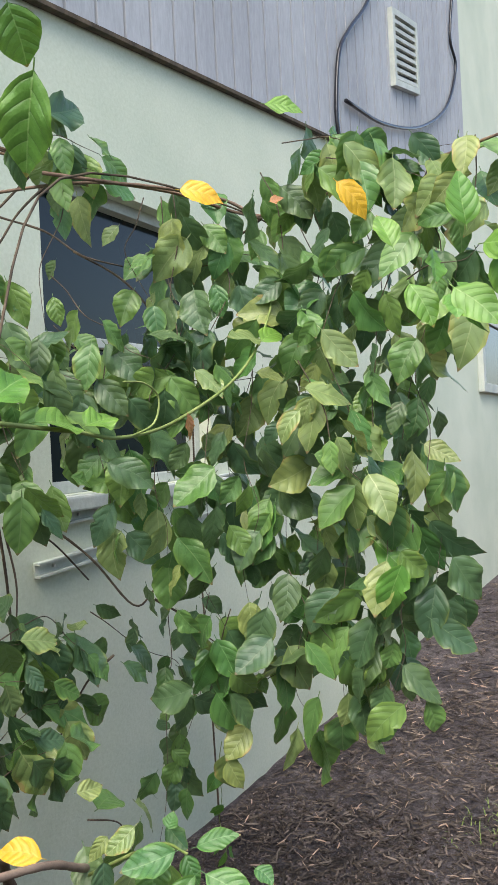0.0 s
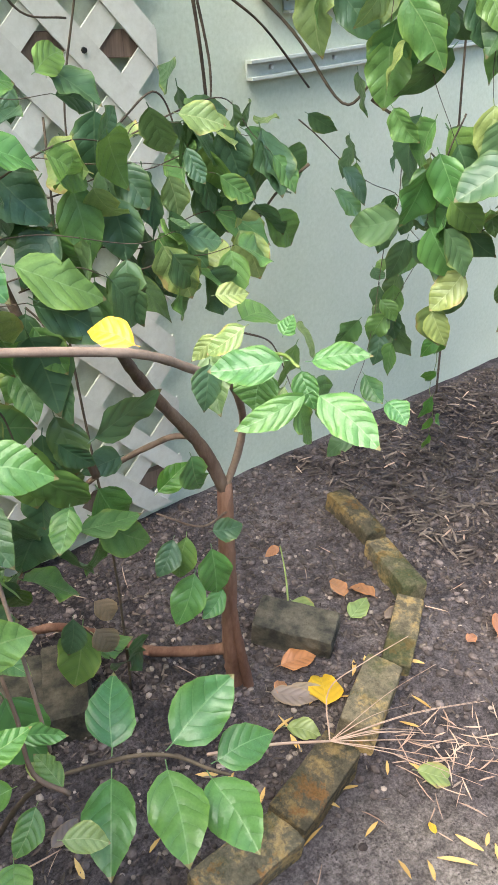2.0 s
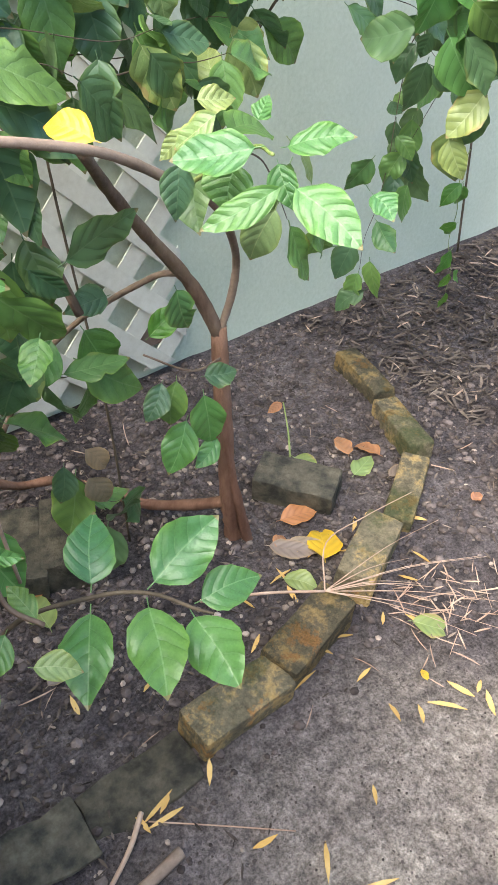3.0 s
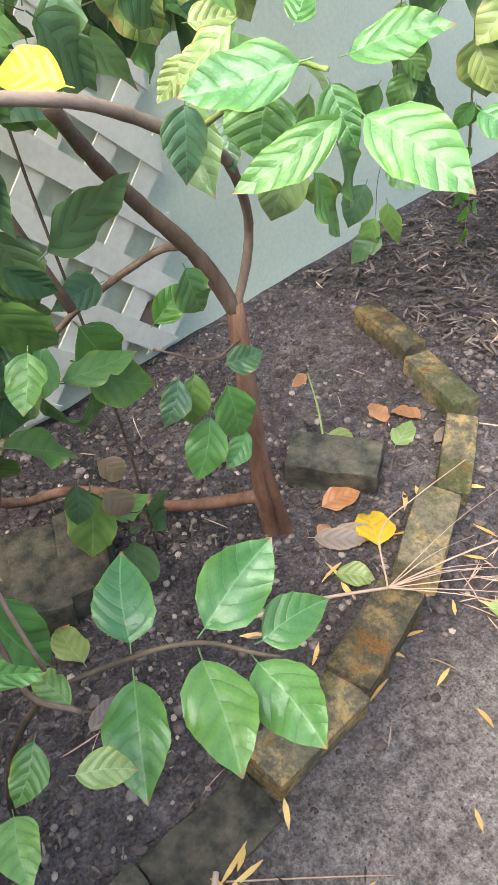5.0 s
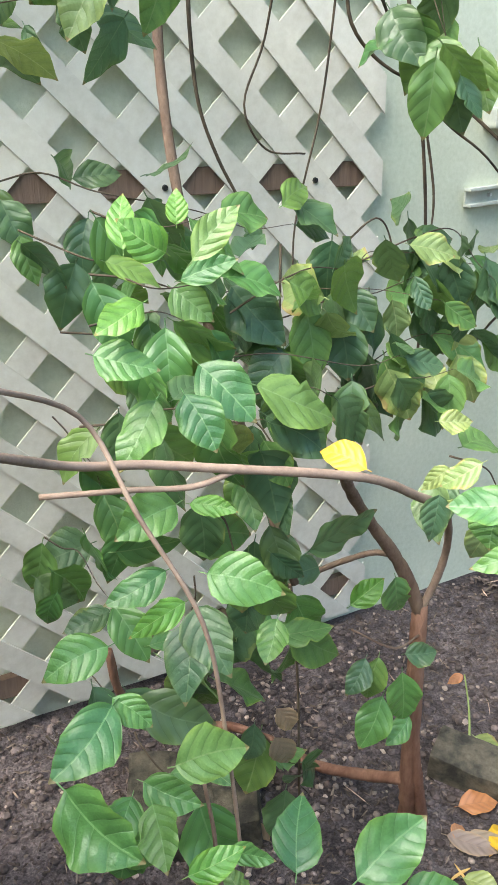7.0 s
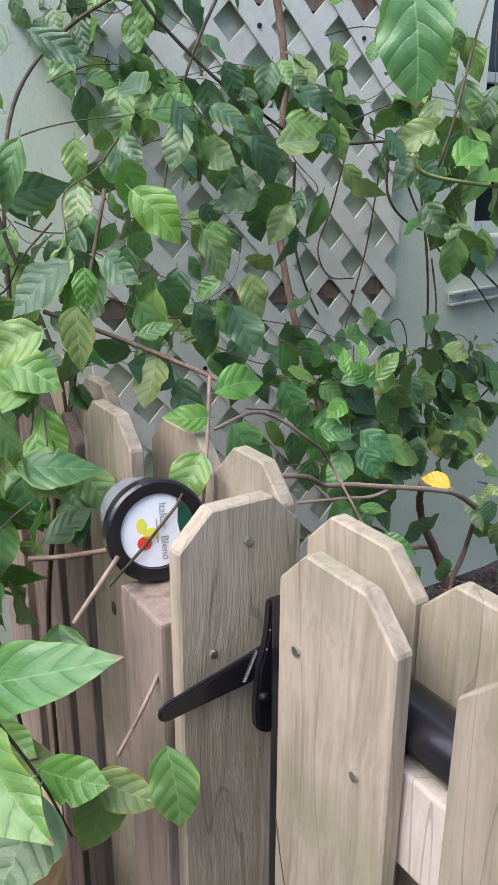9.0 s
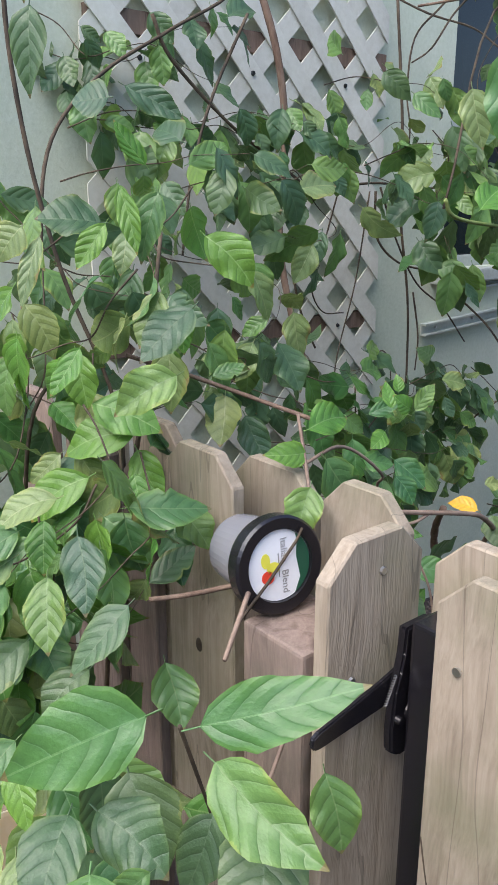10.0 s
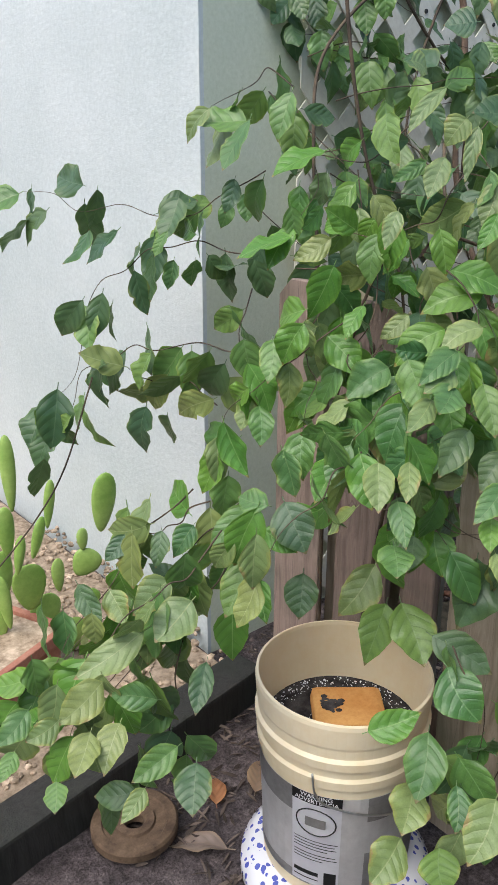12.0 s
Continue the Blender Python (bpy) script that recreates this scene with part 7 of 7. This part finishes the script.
# runners against the bright wall
for pts, mats in (
        ([(0.236, 1.439, 1.302), (0.191, 1.523, 1.254), (0.117, 1.634, 1.216), (0.029, 1.775, 1.220), (-0.050, 1.858, 1.258)], [LEAF, LEAF_DARK]),
        ([(0.150, 1.377, 1.160), (0.144, 1.525, 1.174), (0.064, 1.583, 1.158), (-0.018, 1.624, 1.101), (-0.075, 1.615, 0.979), (-0.143, 1.626, 0.880)], [LEAF, LEAF_DARK]),
        ([(0.060, 1.250, 1.019), (0.012, 1.359, 1.022), (-0.048, 1.469, 1.007), (-0.130, 1.516, 0.963), (-0.186, 1.519, 0.870)], [LEAF, LEAF_DARK]),
        ([(0.015, 1.310, 0.919), (0.015, 1.390, 0.945), (-0.039, 1.436, 0.948), (-0.065, 1.466, 0.969)], [LEAF_PALE, LEAF_DARK]),
        ([(0.234, 1.366, 1.439), (0.240, 1.446, 1.475), (0.199, 1.463, 1.438), (0.152, 1.489, 1.412)], [LEAF_PALE, LEAF]),
        ([(-0.113, 1.166, 0.824), (-0.154, 1.186, 0.793), (-0.185, 1.205, 0.778), (-0.215, 1.280, 0.742)], [LEAF, LEAF_PALE])):
    fv.strand(pts, 0.06, **dict(H, mats=mats, size=(0.08, 0.11), spread=0.45, droop=1.1))
for pts, mats in (
        ([(-0.137, 1.108, 0.804), (-0.208, 1.101, 0.751), (-0.262, 1.110, 0.733), (-0.318, 1.133, 0.683), (-0.362, 1.136, 0.610), (-0.429, 1.171, 0.568)], [LEAF, LEAF_PALE, LEAF_PALE, LEAF_NEW]),
        ([(-0.214, 1.127, 0.705), (-0.267, 1.146, 0.653), (-0.307, 1.154, 0.599), (-0.372, 1.173, 0.523)], [LEAF, LEAF_PALE, LEAF_PALE, LEAF_NEW]),
        ([(-0.073, 1.133, 0.821), (-0.132, 1.160, 0.775), (-0.182, 1.172, 0.712), (-0.242, 1.200, 0.665), (-0.332, 1.245, 0.604)], [LEAF, LEAF_PALE, LEAF_NEW]),
        ([(-0.107, 1.124, 0.740), (-0.171, 1.148, 0.678), (-0.246, 1.173, 0.599), (-0.313, 1.192, 0.520)], [LEAF, LEAF_PALE, LEAF_PALE, LEAF_NEW]),
        ([(-0.102, 1.225, 0.822), (-0.183, 1.261, 0.757), (-0.252, 1.246, 0.689), (-0.349, 1.253, 0.589), (-0.402, 1.274, 0.542)], [LEAF, LEAF_NEW]),
        ([(-0.216, 1.103, 0.650), (-0.217, 1.123, 0.539), (-0.226, 1.149, 0.431), (-0.247, 1.196, 0.344)], [LEAF, LEAF_DARK])):
    fv.strand(pts, 0.06, **dict(H, mats=mats, size=(0.08, 0.11), spread=0.45, droop=1.1))
fv.stem([(-0.094, 1.545, 0.940), (-0.168, 1.534, 0.784), (-0.234, 1.544, 0.687), (-0.341, 1.527, 0.607)], 0.0018, 0.0015, STEM_DARK, "runner", 5)
# stacked bright leaves before the pickets
hero(fv, (
    ((0.210, 1.022, 1.231), (0.204, 0.992, 1.164), LEAF_NEW), ((0.212, 1.007, 1.167), (0.262, 0.930, 1.144), LEAF_NEW), ((0.259, 0.956, 1.131), (0.175, 0.999, 1.123), LEAF_NEW), ((0.209, 0.985, 1.083), (0.127, 1.009, 1.047), LEAF_NEW),
    ((0.243, 0.958, 1.089), (0.236, 0.917, 1.030), LEAF_NEW), ((0.203, 0.973, 1.038), (0.225, 0.905, 0.995), LEAF), ((0.130, 1.025, 1.028), (0.050, 1.038, 0.995), LEAF), ((0.143, 1.010, 1.015), (0.078, 1.012, 0.965), LEAF_RICH)), (-0.55, -0.6, 0.65))
# leaves hanging beside and over the bucket
broad(fv, (
    ((-0.116, 1.063, 0.784), (-0.187, 1.040, 0.714), 0.059, LEAF), ((-0.120, 1.042, 0.751), (-0.147, 0.999, 0.705), 0.033, LEAF_NEW), ((-0.201, 1.089, 0.725), (-0.276, 1.083, 0.687), 0.063, LEAF_PALE),
    ((-0.209, 1.135, 0.741), (-0.277, 1.129, 0.711), 0.051, LEAF_PALE), ((-0.279, 1.204, 0.720), (-0.283, 1.153, 0.682), 0.042, LEAF_PALE), ((-0.316, 1.231, 0.732), (-0.315, 1.173, 0.685), 0.042, LEAF_DARK),
    ((-0.265, 1.109, 0.693), (-0.383, 1.121, 0.659), 0.050, LEAF_PALE), ((-0.352, 1.090, 0.657), (-0.431, 1.071, 0.639), 0.053, LEAF_PALE), ((-0.301, 1.034, 0.629), (-0.362, 1.054, 0.643), 0.042, LEAF),
    ((-0.216, 1.043, 0.654), (-0.270, 1.000, 0.615), 0.038, LEAF_DARK), ((-0.300, 0.991, 0.585), (-0.376, 0.989, 0.567), 0.042, LEAF), ((-0.301, 0.957, 0.583), (-0.346, 0.911, 0.559), 0.055, LEAF_DARK),
    ((-0.365, 0.978, 0.563), (-0.413, 0.960, 0.550), 0.028, LEAF_PALE)), (-0.65, -0.6, 0.5))
broad(fv, (
    ((-0.454, 1.107, 0.652), (-0.509, 1.087, 0.636), 0.041, LEAF), ((-0.427, 1.080, 0.635), (-0.475, 1.072, 0.633), 0.035, LEAF_PALE), ((-0.398, 1.054, 0.621), (-0.446, 1.014, 0.600), 0.041, LEAF_PALE),
    ((-0.361, 1.039, 0.626), (-0.416, 1.004, 0.605), 0.041, LEAF_PALE), ((-0.457, 1.044, 0.581), (-0.480, 1.012, 0.569), 0.034, LEAF), ((-0.493, 1.073, 0.628), (-0.528, 1.049, 0.618), 0.029, LEAF),
    ((-0.232, 1.219, 0.789), (-0.275, 1.214, 0.761), 0.032, LEAF_DARK), ((-0.186, 1.192, 0.793), (-0.223, 1.166, 0.754), 0.034, LEAF_DARK), ((-0.078, 1.106, 0.833), (-0.154, 1.113, 0.791), 0.051, LEAF),
    ((-0.143, 1.165, 0.798), (-0.191, 1.152, 0.766), 0.038, LEAF)), (-0.65, -0.6, 0.5))
broad(fv, (
    ((-0.031, 1.092, 0.833), (-0.049, 1.025, 0.775), 0.075, LEAF_DARK), ((-0.069, 1.101, 0.791), (-0.045, 1.044, 0.762), 0.042, LEAF_NEW), ((0.011, 1.083, 0.698), (-0.031, 1.047, 0.644), 0.061, LEAF_DARK),
    ((0.182, 1.068, 0.663), (0.088, 1.067, 0.595), 0.070, LEAF_PALE), ((0.122, 0.996, 0.642), (0.045, 0.963, 0.571), 0.061, LEAF), ((0.120, 0.973, 0.655), (0.085, 0.888, 0.588), 0.070, LEAF),
    ((0.132, 0.957, 0.784), (0.070, 0.987, 0.745), 0.047, LEAF_NEW), ((0.123, 0.923, 0.797), (0.097, 0.876, 0.746), 0.058, LEAF_NEW), ((0.146, 0.822, 0.773), (0.063, 0.815, 0.700), 0.075, LEAF_DARK)), (-0.65, -0.6, 0.5))
broad(fv, (
    ((0.064, 0.876, 0.661), (0.079, 0.777, 0.635), 0.061, LEAF_DARK), ((0.049, 0.831, 0.639), (0.026, 0.754, 0.607), 0.075, LEAF_RICH), ((-0.045, 0.895, 0.522), (0.017, 0.842, 0.560), 0.046, LEAF_NEW),
    ((0.025, 0.828, 0.543), (-0.051, 0.785, 0.487), 0.066, LEAF), ((0.002, 0.830, 0.459), (-0.064, 0.795, 0.425), 0.060, LEAF_PALE), ((-0.022, 0.822, 0.375), (-0.100, 0.815, 0.340), 0.059, LEAF_PALE),
    ((-0.021, 0.764, 0.401), (-0.052, 0.719, 0.382), 0.064, LEAF), ((-0.012, 0.752, 0.518), (-0.056, 0.717, 0.488), 0.035, LEAF), ((-0.020, 0.686, 0.550), (-0.098, 0.662, 0.510), 0.065, LEAF_PALE)), (-0.65, -0.6, 0.5))
broad(fv, (
    ((0.091, 0.733, 0.893), (0.071, 0.658, 0.824), 0.077, LEAF_DARK), ((0.080, 0.730, 0.810), (0.030, 0.682, 0.743), 0.059, LEAF_RICH), ((0.094, 0.661, 0.801), (0.025, 0.639, 0.735), 0.061, LEAF_RICH),
    ((0.105, 0.606, 0.823), (0.034, 0.607, 0.771), 0.059, LEAF_DARK), ((0.127, 0.639, 0.888), (0.073, 0.624, 0.833), 0.051, LEAF_DARK), ((0.036, 0.613, 0.665), (-0.049, 0.604, 0.614), 0.069, LEAF_RICH),
    ((0.077, 0.631, 0.720), (0.011, 0.655, 0.686), 0.054, LEAF_PALE), ((0.080, 0.591, 0.695), (0.026, 0.587, 0.654), 0.032, LEAF_PALE), ((0.004, 0.574, 0.611), (0.016, 0.520, 0.594), 0.050, LEAF_PALE)), (-0.6, -0.55, 0.55))
# large leaves close to the post
broad(fv, (
    ((0.056, 0.609, 1.033), (-0.058, 0.641, 1.010), 0.068, LEAF_RICH), ((0.053, 0.578, 1.033), (0.131, 0.483, 1.086), 0.055, LEAF_RICH), ((0.060, 0.562, 1.022), (0.070, 0.458, 0.996), 0.047, LEAF),
    ((0.101, 0.541, 0.961), (0.042, 0.494, 0.936), 0.069, LEAF_DARK), ((0.008, 0.638, 0.955), (0.018, 0.565, 0.941), 0.055, LEAF_DARK), ((-0.009, 0.632, 0.968), (-0.067, 0.586, 0.948), 0.048, LEAF_DARK),
    ((-0.017, 0.590, 0.953), (-0.065, 0.533, 0.934), 0.060, LEAF_RICH), ((-0.021, 0.710, 0.964), (-0.038, 0.666, 0.937), 0.031, LEAF_NEW), ((-0.002, 0.739, 0.962), (-0.065, 0.728, 0.941), 0.036, LEAF),
    ((-0.018, 0.744, 0.923), (-0.056, 0.718, 0.903), 0.030, LEAF_NEW), ((-0.036, 0.725, 0.891), (-0.072, 0.677, 0.869), 0.028, LEAF_PALE), ((-0.031, 0.696, 0.895), (-0.061, 0.639, 0.869), 0.035, LEAF_PALE),
    ((0.052, 0.828, 0.997), (-0.018, 0.805, 0.966), 0.044, LEAF_DARK)), (-0.6, -0.55, 0.6))
broad(fv, (
    ((0.095, 0.792, 0.964), (0.034, 0.785, 0.939), 0.042, LEAF_DARK), ((0.098, 0.815, 1.098), (0.070, 0.764, 1.041), 0.049, LEAF_DARK), ((0.108, 0.731, 1.055), (0.036, 0.729, 1.017), 0.041, LEAF_DARK),
    ((0.023, 0.573, 0.936), (-0.021, 0.569, 0.932), 0.025, LEAF), ((-0.007, 0.538, 0.946), (-0.051, 0.537, 0.945), 0.038, LEAF_DARK)), (-0.6, -0.55, 0.6))
broad(fv, (
    ((0.106, 0.857, 1.115), (0.041, 0.867, 1.109), 0.040, LEAF_PALE), ((0.069, 0.867, 1.089), (-0.009, 0.862, 1.069), 0.037, LEAF), ((0.058, 0.862, 1.065), (-0.002, 0.862, 1.052), 0.041, LEAF_PALE),
    ((0.029, 0.873, 1.031), (-0.041, 0.856, 1.009), 0.037, LEAF_PALE), ((0.074, 0.835, 1.055), (0.042, 0.785, 1.004), 0.044, LEAF), ((0.041, 0.851, 1.050), (-0.015, 0.831, 1.029), 0.044, LEAF),
    ((-0.036, 0.906, 0.952), (-0.083, 0.860, 0.914), 0.045, LEAF_PALE), ((-0.032, 0.874, 0.906), (-0.073, 0.827, 0.875), 0.037, LEAF), ((0.004, 0.886, 0.948), (-0.045, 0.848, 0.918), 0.032, LEAF_PALE),
    ((0.010, 0.872, 0.842), (-0.037, 0.843, 0.815), 0.037, LEAF_DARK), ((-0.047, 0.863, 0.850), (-0.087, 0.822, 0.832), 0.046, LEAF)), (-0.65, -0.5, 0.6))
fv.stem([(0.07, 0.608, 1.012), (0.1, 0.63, 0.939), (0.13, 0.65, 0.86), (0.16, 0.68, 0.76)], 0.0018, 0.0012, STEM_DARK, "runner", 6)
fv.finish()

# withered seedling by the loose brick
seed = Plant("withered_seedling", "yellowing withered seedling with two drooping leaves by a brick", "seedling", (1.5, 1.28, 0), 41)
seed.stem([(1.47, 1.27, -0.01), (1.475, 1.275, 0.04), (1.5, 1.31, 0.085), (1.53, 1.36, 0.12)], 0.003, 0.0015, STEM_GREEN, "stem", 6)
for at, tip, sz, mt in (((1.475, 1.272, 0.06), (0.35, -0.5, -0.35), 0.075, LEAF_PALE), ((1.472, 1.272, 0.055), (-0.1, -0.5, -0.5), 0.065, LEAF_PALE), ((1.53, 1.36, 0.12), (-0.6, 0.1, -0.2), 0.04, LEAF_ORANGE)):
    seed.leaf(at, tip, (-0.4, -0.5, 0.7), sz, mt)
seed.finish()
